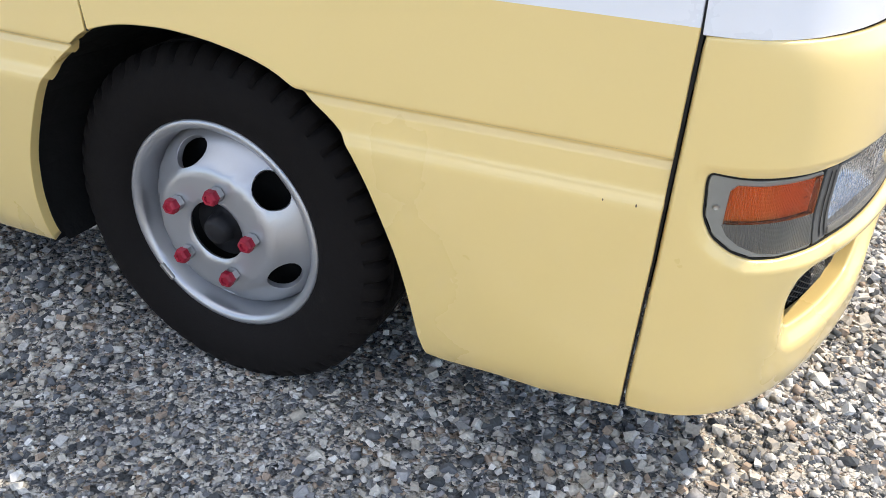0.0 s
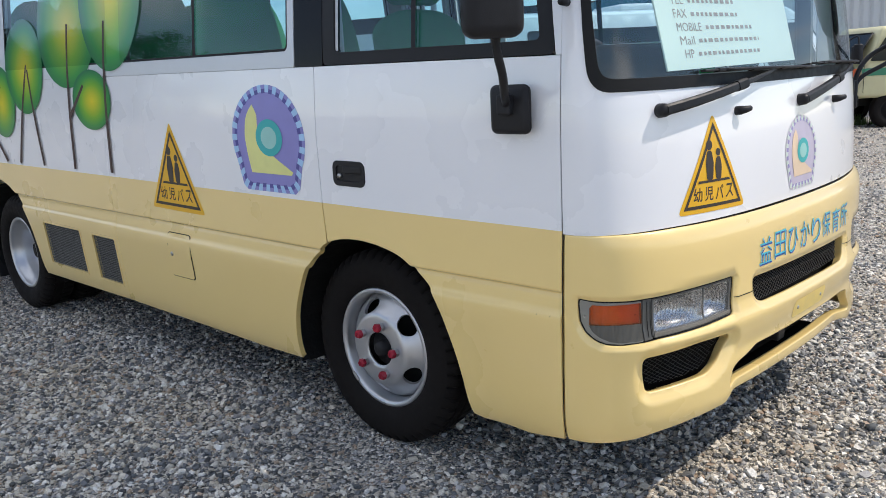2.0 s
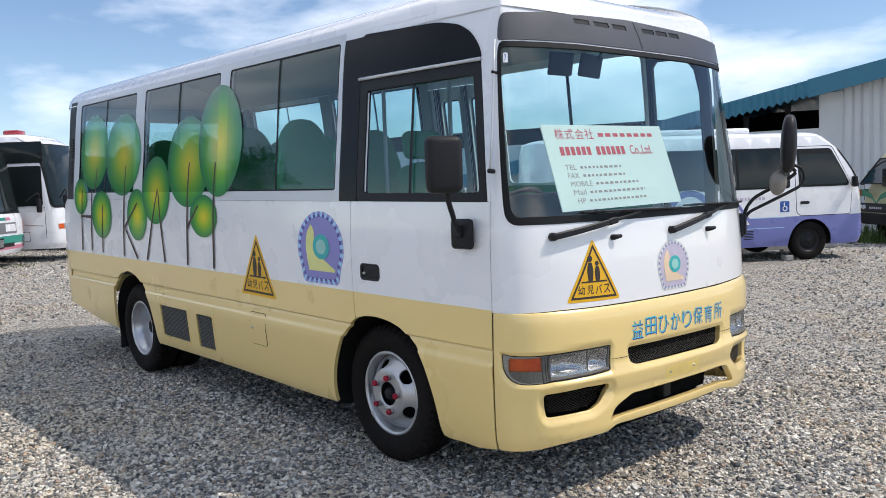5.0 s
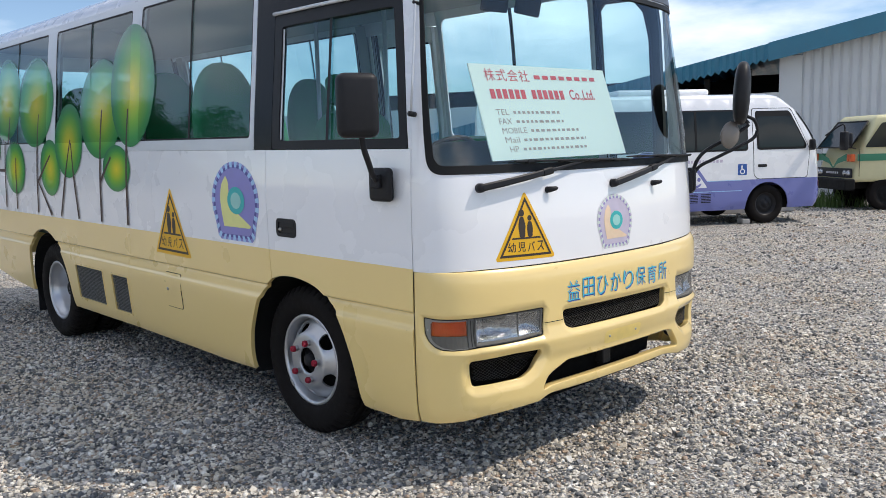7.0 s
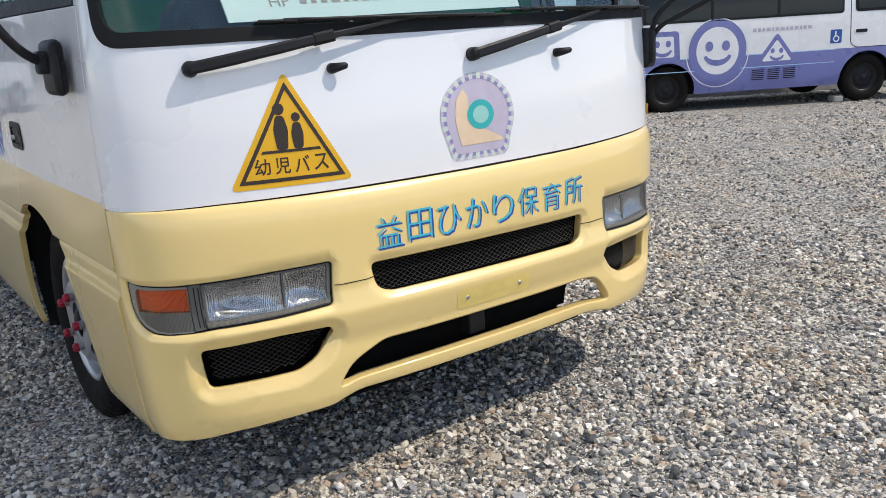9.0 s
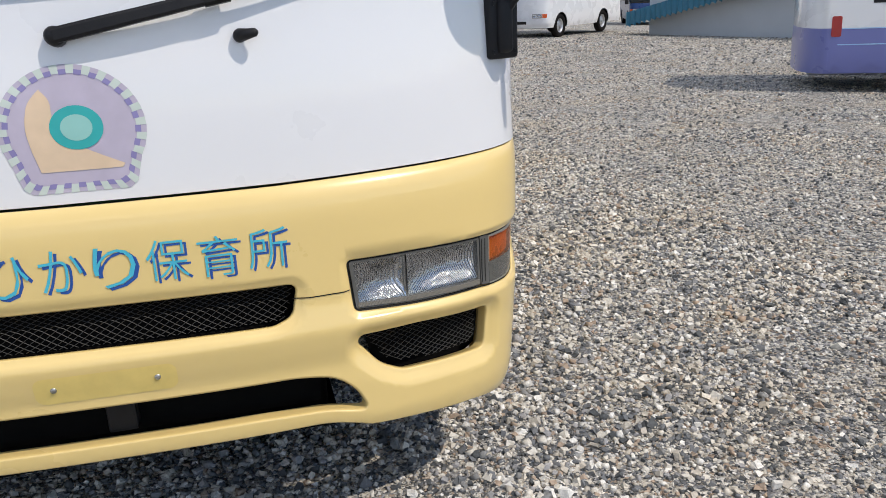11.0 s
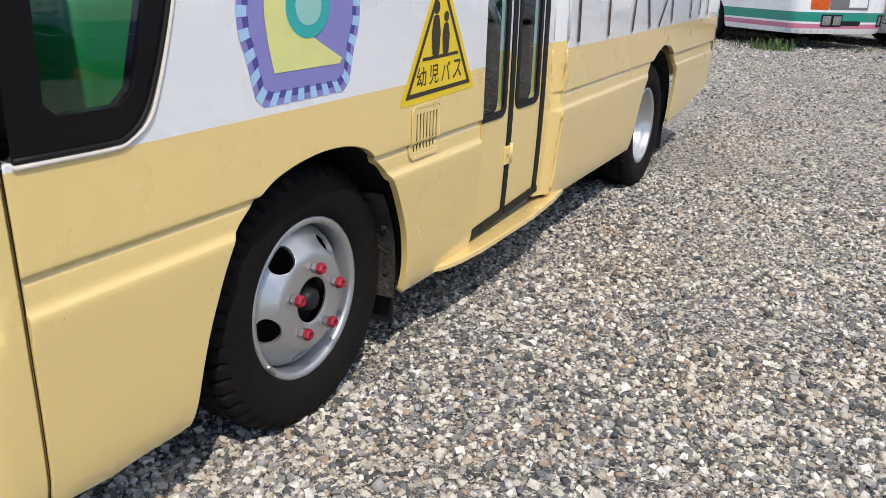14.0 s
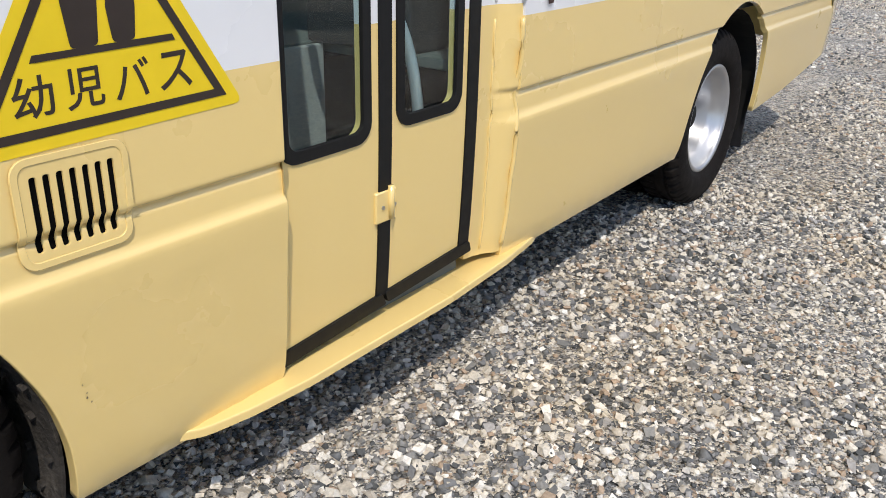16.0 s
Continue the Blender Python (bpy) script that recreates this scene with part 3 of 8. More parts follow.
def sheet(name, P, outer, mat, parent, holes=(), lines=(), us=None, vs=None, step=0.06, off=0.0, pick=None, flange=0.0, label="", round_edge=0.0):
    """A sheet over the curved surface P(u, v): an outline with holes, laid on P, with edges turned in by flange."""
    loops = [dense(outer, step)] + [dense(h, step) for h in holes]
    pts, edges = [], []
    for lp in loops:
        b = len(pts)
        pts += lp
        edges += [(b + i, b + (i + 1) % len(lp)) for i in range(len(lp))]
    for ln in lines:
        d = [p for p in dense(ln, step, False)]
        b = len(pts)
        pts += d
        edges += [(b + i, b + i + 1) for i in range(len(d) - 1)]
    o = np.array(outer)
    lo, hi = o.min(0), o.max(0)
    gu = np.arange(lo[0] + step / 2, hi[0], step) if us is None else np.array([u for u in us if lo[0] < u < hi[0]])
    gv = np.arange(lo[1] + step / 2, hi[1], step) if vs is None else np.array([v for v in vs if lo[1] < v < hi[1]])
    if len(gu) and len(gv):
        g = np.array([(u, v) for v in gv for u in gu])
        ok = inside(g, loops[0])
        for h in loops[1:]:
            ok &= ~inside(g, h)
        g = g[ok]
        if len(g):
            bp = np.array(pts)
            near = np.ones(len(g), bool)
            for c in range(0, len(g), 400):
                q = g[c:c + 400]
                d2 = ((q[:, None, :] - bp[None]) ** 2).sum(2).min(1)
                near[c:c + 400] = d2 > (0.006) ** 2
            pts = pts + [tuple(q) for q in g[near]]
    res = delaunay_2d_cdt([Vector(p) for p in pts], edges, [], 0, 1e-7)
    v2 = np.array([tuple(v) for v in res[0]])
    tri = np.array([f for f in res[2] if len(f) == 3])
    cen = v2[tri].mean(1)
    ok = inside(cen, loops[0])
    for h in loops[1:]:
        ok &= ~inside(cen, h)
    tri, cen = tri[ok], cen[ok]
    used = np.unique(tri)
    back = -np.ones(len(v2), int)
    back[used] = np.arange(len(used))
    tri, v2 = back[tri], v2[used]
    pos, nor = P(v2[:, 0], v2[:, 1])
    pos = pos + nor * off
    t = pos[tri]
    fn = np.cross(t[:, 1] - t[:, 0], t[:, 2] - t[:, 0])
    flip = (fn * nor[tri[:, 0]]).sum(1) < 0
    tri[flip] = tri[flip][:, ::-1]
    fm = np.zeros(len(tri), int) if pick is None else np.array([pick(*c) for c in cen])
    verts, faces, norms, mats = list(pos), [tuple(f) for f in tri], list(nor), list(fm)
    if flange:
        round_edge = round_edge or min(0.0012, flange * 0.4)
        count = {}
        for f, mi in zip(tri, fm):
            for i in range(3):
                a, b = int(f[i]), int(f[(i + 1) % 3])
                count.setdefault((min(a, b), max(a, b)), []).append((a, b, mi))
        rim = [e[0] for e in count.values() if len(e) == 1]
        outs = {}
        for a, b, mi in rim:
            o = np.cross(pos[b] - pos[a], nor[a])
            o = o / (np.linalg.norm(o) + 1e-9)
            for q in (a, b):
                outs[q] = outs.get(q, 0) + o
        rings = {}
        steps = [(0.38, 0.08, 0.4), (0.71, 0.29, 0.75), (0.92, 0.62, 0.93), (1.0, 1.0, 1.0)] if round_edge > 0.0015 else [(1.0, 1.0, 1.0)]
        for q, o in outs.items():
            o = o / (np.linalg.norm(o) + 1e-9)
            rings[q] = [q]
            for g, d, t in steps:
                rings[q].append(len(verts))
                verts.append(pos[q] + o * g * round_edge - nor[q] * d * round_edge)
                norms.append(nor[q] * (1 - t) + o * t)
            rings[q].append(len(verts))
            verts.append(pos[q] + o * round_edge - nor[q] * flange)
            norms.append(o)
        n_st = len(steps) + 2
        for a, b, mi in rim:
            ka, kb = rings[a], rings[b]
            for t in range(n_st - 1):
                faces.append((kb[t], ka[t], ka[t + 1], kb[t + 1]))
                mats.append(mi)
    return mesh_object(name, verts, faces, mat, parent, label, True, mats, norms)


def flat_surface(origin, ux, uz):
    """P for a plane: origin + u * ux + v * uz."""
    o, a, b = np.array(origin, float), np.array(ux, float), np.array(uz, float)
    n = np.cross(a, b)
    n = n / np.linalg.norm(n)

    def P(u, v):
        u, v = np.asarray(u, float), np.asarray(v, float)
        return o + u[:, None] * a + v[:, None] * b, np.tile(n, (len(u), 1))
    return P


def lettering(name, body, P, u0, v0, width, height, mat, parent, off=0.003, mirror=1, label="", bold=0.0):
    """Words in the built-in font, fitted to a width and height, laid on P."""
    cu = bpy.data.curves.new(name, "FONT")
    cu.body = body
    cu.resolution_u = 3
    cu.offset = bold
    tmp = new(name, cu)
    me = bpy.data.meshes.new_from_object(tmp.evaluated_get(bpy.context.evaluated_depsgraph_get()))
    bpy.data.objects.remove(tmp)
    co = np.array([tuple(v.co) for v in me.vertices])
    lo, hi = co.min(0), co.max(0)
    u = u0 + mirror * (co[:, 0] - lo[0]) / (hi[0] - lo[0]) * width
    v = v0 + (co[:, 1] - lo[1]) / (hi[1] - lo[1]) * height
    pos, nor = P(u, v)
    return mesh_object(name, pos + nor * off, [tuple(p.vertices) for p in me.polygons], mat, parent, label)


def ground_fall(x):
    """The yard falls away to the left of the bus, more so at its far end."""
    return 0.012 + 0.010 * np.clip((-np.asarray(x, float) - 10.0) / 6.0, 0, 1)


def ground_z(x, y):
    return -float(ground_fall(x)) * max(0.0, y - 2.0)


# ---------------------------------------------------------------- ground
def build_ground():
    xs = [-400, -120, -60, -30, -16, -14, -12, -10, -8, -4, 0, 4, 8, 15, 40, 120, 400]
    ys = [-400, -120, -50, -20, -8, -4, 0, 2, 6, 10, 14, 20, 30, 45, 120, 400]
    vs, fs = [], []
    for y in ys:
        for x in xs:
            vs.append((x, y, ground_z(x, min(y, 45))))
    n = len(xs)
    for j in range(len(ys) - 1):
        for i in range(n - 1):
            fs.append((j * n + i, j * n + i + 1, (j + 1) * n + i + 1, (j + 1) * n + i))
    g = mesh_object("ground", vs, fs, GROUND)
    tagged(g, "flat yard of packed grey and tan gravel", "ground", kind="structure")


def build_gravel():
    """Loose crushed stones over the part of the yard that the camera passes."""
    rs = np.random.RandomState(7)
    cube = np.array([(-1, -1, -1), (1, -1, -1), (1, 1, -1), (-1, 1, -1), (-1, -1, 1), (1, -1, 1), (1, 1, 1), (-1, 1, 1)]) * 0.62
    tri = np.array([(0, 2, 1), (0, 3, 2), (4, 5, 6), (4, 6, 7), (0, 1, 5), (0, 5, 4), (1, 2, 6), (1, 6, 5), (2, 3, 7), (2, 7, 6), (3, 0, 4), (3, 4, 7)])

    def scatter(x0, x1, y0, y1, per, r0, r1):
        k = int((x1 - x0) * (y1 - y0) * per)
        return np.stack([rs.uniform(x0, x1, k), rs.uniform(y0, y1, k), r0 + (r1 - r0) * rs.beta(1.0, 3.4, k)], 1)
    near = ((-3.2, 3.0, -3.6, -0.75), (-0.5, 3.4, -0.75, 1.2), (-3.8, 2.6, 0.7, 3.0))
    middle = ((-3.2, -0.5, -0.75, 0.7), (-6.0, -3.2, -4.5, -0.6), (-7.5, -3.8, 0.7, 4.0), (-3.8, 2.0, 3.0, 5.5), (2.0, 4.2, 1.2, 3.0))
    far = ((-14.0, -7.5, -1.0, 9.0), (-7.5, -3.0, 4.0, 9.0), (-3.0, 3.0, 5.5, 11.0), (-14.0, -6.0, -6.0, -1.0))
    distant = ((-26.0, -14.0, -6.0, 16.0), (-14.0, -6.0, 9.0, 16.0), (-6.0, 3.0, 11.0, 16.0))
    st = np.concatenate([scatter(*a, 900, 0.0040, 0.010) for a in near] + [scatter(*a, 2600, 0.0075, 0.0245) for a in near] + [scatter(*a, 1250, 0.007, 0.022) for a in middle] + [scatter(*a, 290, 0.010, 0.029) for a in far] + [scatter(*a, 75, 0.016, 0.045) for a in distant])
    # coarse stones lie in drifts, with finer grit between them
    drift = sum(np.sin(st[:, 0] * a + st[:, 1] * b + c) for a, b, c in ((2.1, 1.3, 0.2), (-1.7, 2.9, 1.1), (4.3, -2.2, 2.0), (0.9, -4.1, 0.7), (5.2, 4.4, 3.1)))
    st = st[(st[:, 2] < 0.0105) | (drift + rs.normal(0, 0.9, len(st)) > -1.5)]
    k = len(st)
    q = rs.normal(size=(k, 4))
    q /= np.linalg.norm(q, axis=1)[:, None]
    w, x, y, z = q.T
    R = np.stack([1 - 2 * (y * y + z * z), 2 * (x * y - z * w), 2 * (x * z + y * w), 2 * (x * y + z * w), 1 - 2 * (x * x + z * z), 2 * (y * z - x * w),
                  2 * (x * z - y * w), 2 * (y * z + x * w), 1 - 2 * (x * x + y * y)], 1).reshape(k, 3, 3)
    shape = rs.uniform(0.65, 1.35, (k, 1, 3)) * (cube[None] * rs.uniform(0.50, 1.30, (k, 8, 3)))
    v = np.einsum("kij,kvj->kvi", R, shape) * st[:, 2][:, None, None]
    v[:, :, 2] *= 0.80
    v[:, :, 0] += st[:, 0][:, None]
    v[:, :, 1] += st[:, 1][:, None]
    gz = -ground_fall(st[:, 0]) * np.maximum(0, st[:, 1] - 2.0)
    v[:, :, 2] += (st[:, 2] * rs.uniform(-0.05, 0.42, k) + gz)[:, None]
    f = (tri[None] + (np.arange(k) * 8)[:, None, None]).reshape(-1, 3)
    me = bpy.data.meshes.new("gravel")
    me.vertices.add(k * 8)
    me.vertices.foreach_set("co", v.reshape(-1).astype(np.float32))
    me.loops.add(len(f) * 3)
    me.loops.foreach_set("vertex_index", f.reshape(-1).astype(np.int32))
    me.polygons.add(len(f))
    me.polygons.foreach_set("loop_start", np.arange(0, len(f) * 3, 3, dtype=np.int32))
    me.polygons.foreach_set("use_smooth", np.repeat(rs.random_sample(k) < 0.3, 12))
    me.materials.append(STONE)
    me.update(calc_edges=True)
    tagged(new("gravel", me), "loose crushed grey, tan and white gravel stones", "gravel", kind="stuff")


build_ground()
build_gravel()

# ---------------------------------------------------------------- the yellow and white bus
RAKE = 0.0125          # the body sits slightly nose-down
XF, XR = 0.917, -5.00  # where the sides begin to turn into front and rear
BORDER, BELT = 0.955, 1.457

half_width = spline([0.22, 0.25, 0.28, 0.34, 0.45, 0.60, 0.66, 0.680, 0.688, 0.695, 0.702, 0.710, 0.735, 0.748, 0.755, 0.760, 0.764, 0.768, 0.773, 0.78, 1.2, 1.457, 1.9, 2.2, 2.36, 2.44],
                    [0.955, 0.975, 0.990, 1.003, 1.014, 1.0260, 1.0312, 1.0322, 1.0312, 1.0275, 1.0232, 1.0210, 1.0202, 1.0192, 1.0168, 1.0155, 1.0170, 1.0262, 1.0290, 1.0295, 1.028, 1.018, 0.975, 0.945, 0.922, 0.900])
bumper_width = spline([0.24, 0.27, 0.30, 0.34, 0.45, 0.60, 0.70, 0.80, 0.90, 1.0], [0.955, 0.968, 0.978, 0.988, 0.999, 1.009, 1.0125, 1.0145, 1.016, 1.016])
TAPER = 0.014          # the sides draw in a little towards the front corners
LEFT_FULL = 0.012      # the left front corner is that much fuller
SKEW = 0.018           # and stands that much ahead, to each metre


def taper(x):
    t = np.clip((np.asarray(x, float) - 0.25) / 0.66, 0, 1)
    return TAPER * t * t * (3 - 2 * t)


def front_width(z):
    return half_width(z) - TAPER


bumper_x = spline([0.27, 0.30, 0.33, 0.38, 0.45, 0.51, 0.57, 0.61, 0.64, 0.68, 0.76, 0.86, 0.905, 0.93, 0.947, 0.956],
                  [1.20, 1.232, 1.255, 1.268, 1.268, 1.264, 1.276, 1.282, 1.274, 1.266, 1.266, 1.266, 1.262, 1.252, 1.236, 1.215])
front_x = spline([0.93, 1.10, 1.30, 1.38, 1.80, 2.19, 2.36, 2.44], [1.228, 1.222, 1.205, 1.195, 1.125, 1.03, 0.965, 0.915])


def superellipse_table(n, a, w, k=4001):
    ph = np.linspace(0, math.pi / 2, k)
    x, y = a * np.cos(ph) ** (2 / n), w * np.sin(ph) ** (2 / n)
    s = np.concatenate([[0], np.cumsum(np.hypot(np.diff(x), np.diff(y)))])
    return ph, s, y


N_PLAN = 2.6           # roundness of front and rear corners in plan
PH, SS, YY = superellipse_table(N_PLAN, 0.34, 1.016)
S_END = SS[-1]


def s_of(y):
    """Way along the front from its middle, for a sideways place y."""
    return math.copysign(float(np.interp(abs(y), YY, SS)), y)


def s_back(x):
    """Way along the front for a point near the corner, by how far ahead it is."""
    return float(np.interp(-(x - XF), -0.349 * np.cos(PH) ** (2 / N_PLAN), SS))


def surface(fn, sign=1.0):
    def P(u, v):
        u, v = np.asarray(u, float), np.asarray(v, float)
        e = 1e-3
        p = fn(u, v)
        n = np.cross(fn(u + e, v) - fn(u - e, v), fn(u, v + e) - fn(u, v - e)) * sign
        return p, n / (np.linalg.norm(n, axis=1)[:, None] + 1e-12)
    return P


def wrap(xfun, n, x0=XF, turn=1.0, width=front_width):
    def fn(s, z):
        s = np.asarray(s, float)
        over = np.maximum(np.abs(s) - S_END, 0)
        ph = np.interp(np.abs(s), SS, PH)
        c, q = np.cos(ph), np.sin(ph)
        x = x0 + (xfun(z) - x0) * np.clip(c, 0, 1) ** (2 / n) - turn * over
        y = np.sign(s) * (width(z) + (LEFT_FULL if turn > 0 else 0.0) * (s > 0)) * q ** (2 / n)
        if turn > 0:
            x = x + SKEW * y * np.clip(c, 0, 1) ** (2 / n)
        return np.stack([x, y, z - RAKE * x], 1)
    return fn


def side_fn(sg):
    def fn(x, z):
        x, z = np.asarray(x, float), np.asarray(z, float)
        return np.stack([x, sg * (half_width(z) - taper(x) * (1 - LEFT_FULL / TAPER * (sg > 0))), z - RAKE * x], 1)
    return fn


BUMP_PLAIN = surface(wrap(bumper_x, N_PLAN, width=bumper_width))


def outline_distance(u, v, poly):
    """Distance from points to a closed outline, negative inside it."""
    p = np.stack([u, v], 1)
    q = np.array(dense(poly, 0.02))
    r = np.roll(q, -1, 0)
    best = np.full(len(p), 9.0)
    for a, b in zip(q, r):
        d = b - a
        t = np.clip(((p - a) @ d) / (d @ d + 1e-12), 0, 1)
        best = np.minimum(best, np.hypot(*(p - a - t[:, None] * d).T))
    return np.where(inside(p, poly), -best, best)


RECESS = []            # (outline, depth, reach) of the hollows moulded round the bumper's openings


def BUMP(u, v):
    """The bumper's face; the bar under the low middle opening is set back, and the openings lie in hollows."""
    u, v = np.asarray(u, float), np.asarray(v, float)
    p, n = BUMP_PLAIN(u, v)
    a = np.clip((0.60 - np.abs(u)) / 0.16, 0, 1)
    b = np.clip((0.50 - v) / 0.07, 0, 1)
    p, n = np.array(p), np.array(n)
    p[:, 0] -= 0.040 * a * a * (3 - 2 * a) * b * b * (3 - 2 * b)
    for poly, depth, reach in RECESS:
        d = outline_distance(u, v, poly)
        near = np.where((d > -0.02) & (d < reach))[0]
        t = np.clip(1 - d / reach, 0, 1)
        fall = t * t * (3 - 2 * t)
        p -= n * (depth * fall)[:, None]
        if len(near):
            e = 0.002
            gu = (outline_distance(u[near] + e, v[near], poly) - outline_distance(u[near] - e, v[near], poly)) / (2 * e)
            gv = (outline_distance(u[near], v[near] + e, poly) - outline_distance(u[near], v[near] - e, poly)) / (2 * e)
            slope = depth * 6 * t[near] * (1 - t[near]) / reach
            q0, _ = BUMP_PLAIN(u[near], v[near])
            qu, _ = BUMP_PLAIN(u[near] + e, v[near])
            tu = qu - q0
            tu /= np.linalg.norm(tu, axis=1)[:, None] + 1e-9
            tv = np.cross(n[near], tu)
            m = n[near] - tu * (slope * gu)[:, None] - tv * (slope * gv)[:, None]
            n[near] = m / np.linalg.norm(m, axis=1)[:, None]
    return p, n


FRONT = surface(wrap(front_x, N_PLAN))
REAR = surface(wrap(lambda z: XR - 0.60 + 0.13 * np.maximum(0, z - 1.0), N_PLAN, XR, -1.0, half_width), -1.0)
RIGHT = surface(side_fn(-1.0), 1.0)
LEFT = surface(side_fn(1.0), -1.0)

bus = thing("minibus", "yellow and white nursery minibus with printed trees, parked on gravel", "bus")
FRONT_ARCH = [(0.505, 0.264), (0.496, 0.31), (0.484, 0.39), (0.463, 0.48), (0.436, 0.56), (0.405, 0.64), (0.367, 0.705), (0.298, 0.760), (0.236, 0.797), (0.15, 0.820), (0.05, 0.832),
              (-0.03, 0.831), (-0.10, 0.822), (-0.17, 0.800), (-0.22, 0.765), (-0.30, 0.695), (-0.36, 0.605), (-0.412, 0.50), (-0.437, 0.41), (-0.445, 0.34), (-0.448, 0.264)]
REAR_ARCH = [(-3.02, 0.272), (-3.05, 0.45), (-3.10, 0.60), (-3.17, 0.71), (-3.28, 0.79), (-3.40, 0.832), (-3.50, 0.845), (-3.62, 0.83), (-3.73, 0.785),
             (-3.83, 0.71), (-3.89, 0.60), (-3.92, 0.45), (-3.93, 0.30)]
FRONT_ARCH = [(round(p.x, 4), round(p.y, 4)) for p in bend(FRONT_ARCH, 4)]
REAR_ARCH = [(round(p.x, 4), round(p.y, 4)) for p in bend(REAR_ARCH, 4)]
Z_LEVELS = [0.265, 0.275, 0.29, 0.31, 0.34, 0.38, 0.43, 0.49, 0.55, 0.61, 0.80, 0.84, 0.90, 1.02, 1.1, 1.2, 1.3, 1.4]
X_GRID = np.arange(-4.98, 0.88, 0.11)
PAINT = [YELLOW, WHITE]


def paint_pick(u, v):
    return 1 if v > BORDER else 0


def side_panel(name, P, outline, holes=(), label="", border=BORDER):
    creases = [[(-5.1, z), (1.0, z)] for z in (border, 0.63, 0.655, 0.668, 0.676, 0.682, 0.687, 0.692, 0.697, 0.702, 0.708, 0.716, 0.735, 0.745, 0.750, 0.754, 0.758, 0.761, 0.764, 0.766, 0.768, 0.771, 0.774, 0.780)]
    return sheet(name, P, outline, PAINT, bus, holes, creases, X_GRID, Z_LEVELS, 0.035, pick=lambda u, v: 1 if v > border else 0, flange=0.022, round_edge=0.003, label=label)


# right side: driver's door, middle panel, rear panel
i_door = FRONT_ARCH.index((-0.17, 0.8))
door_outline = [(0.909, BELT), (0.909, 0.95), (0.896, 0.60), (0.876, 0.276), (0.80, 0.262), (0.73, 0.252), (0.64, 0.260), (0.54, 0.257)] + FRONT_ARCH[:i_door] + [(-0.158, 0.806), (-0.170, 0.95), (-0.176, 1.2), (-0.170, BELT)]
handle_hole = rrect(-0.085, 0.072, 1.036, 1.112, 0.02)
driver_door = side_panel("driver_door", RIGHT, door_outline, [handle_hole], "white and yellow driver's door with black recessed handle")
mid_outline = [(-0.177, BELT), (-0.183, 1.2), (-0.177, 0.95), (-0.167, 0.802)] + FRONT_ARCH[i_door + 1:] + [(-0.70, 0.259), (-1.25, 0.268), (-1.911, 0.278), (-1.911, BELT)]
side_panel("side_panel", RIGHT, mid_outline)
rear_out = [(-1.916, BELT), (-1.916, 0.278), (-2.98, 0.276)] + REAR_ARCH + [(-3.95, 0.298), (-4.40, 0.335), (-5.00, 0.42), (-5.00, BELT)]
vent_a, vent_b = rrect(-2.875, -2.375, 0.362, 0.622, 0.012), rrect(-2.225, -1.955, 0.355, 0.617, 0.012)
side_panel("side_panel", RIGHT, rear_out, [vent_a, vent_b])
# left side: front quarter, step well, rear panel
quarter = [(0.895, 0.972), (0.70, 0.968), (0.655, 0.975), (0.615, 1.005), (0.585, 1.06), (0.548, 1.16), (0.515, 1.28), (0.485, BELT + 0.001), (0.865, BELT + 0.001)]
left_front = [(0.485, BELT), (0.515, 1.28), (0.548, 1.16), (0.585, 1.06), (0.615, 1.005), (0.655, 0.975), (0.70, 0.968), (0.909, 0.966), (0.909, 0.95), (0.896, 0.60), (0.876, 0.276), (0.80, 0.262), (0.73, 0.252), (0.64, 0.260), (0.54, 0.257)] + FRONT_ARCH + \
             [(-0.70, 0.259), (-0.915, 0.262), (-0.915, BELT)]
vent_hole = [rrect(-0.575, -0.425, 0.733, 0.866, 0.015)]
side_panel("front_quarter_panel", LEFT, left_front, vent_hole)
left_rear = [(-1.745, BELT), (-1.745, 0.274), (-2.98, 0.276)] + REAR_ARCH + [(-3.95, 0.298), (-4.40, 0.335), (-5.00, 0.42), (-5.00, BELT)]
side_panel("side_panel", LEFT, left_rear)
# rear end
rear_outline = [(-S_END, 0.42), (S_END, 0.42), (S_END, 2.40), (-S_END, 2.40)]
sheet("rear_panel", REAR, rear_outline, PAINT, bus, [rrect(-0.92, 0.92, 1.50, 2.26, 0.08)], [[(-2, BORDER), (2, BORDER)]], None, Z_LEVELS[6:], 0.12, pick=paint_pick)
sheet("rear_window", REAR, rrect(-0.92, 0.92, 1.50, 2.26, 0.08), WIN, bus, step=0.1, off=-0.005).visible_shadow = False

# roof with its rounded shoulders
section = [(0.922, 2.36), (0.901, 2.43), (0.874, 2.468), (0.832, 2.503), (0.77, 2.534), (0.68, 2.560), (0.55, 2.581), (0.35, 2.596), (0.15, 2.602), (0.0, 2.603)]
ends = [(0.965, -5.42), (0.915, -5.41), (0.872, -5.39), (0.81, -5.35), (0.72, -5.28), (0.60, -5.16), (0.42, -4.98), (0.18, -4.7), (0.0, -4.5), (-0.1, -4.4)]


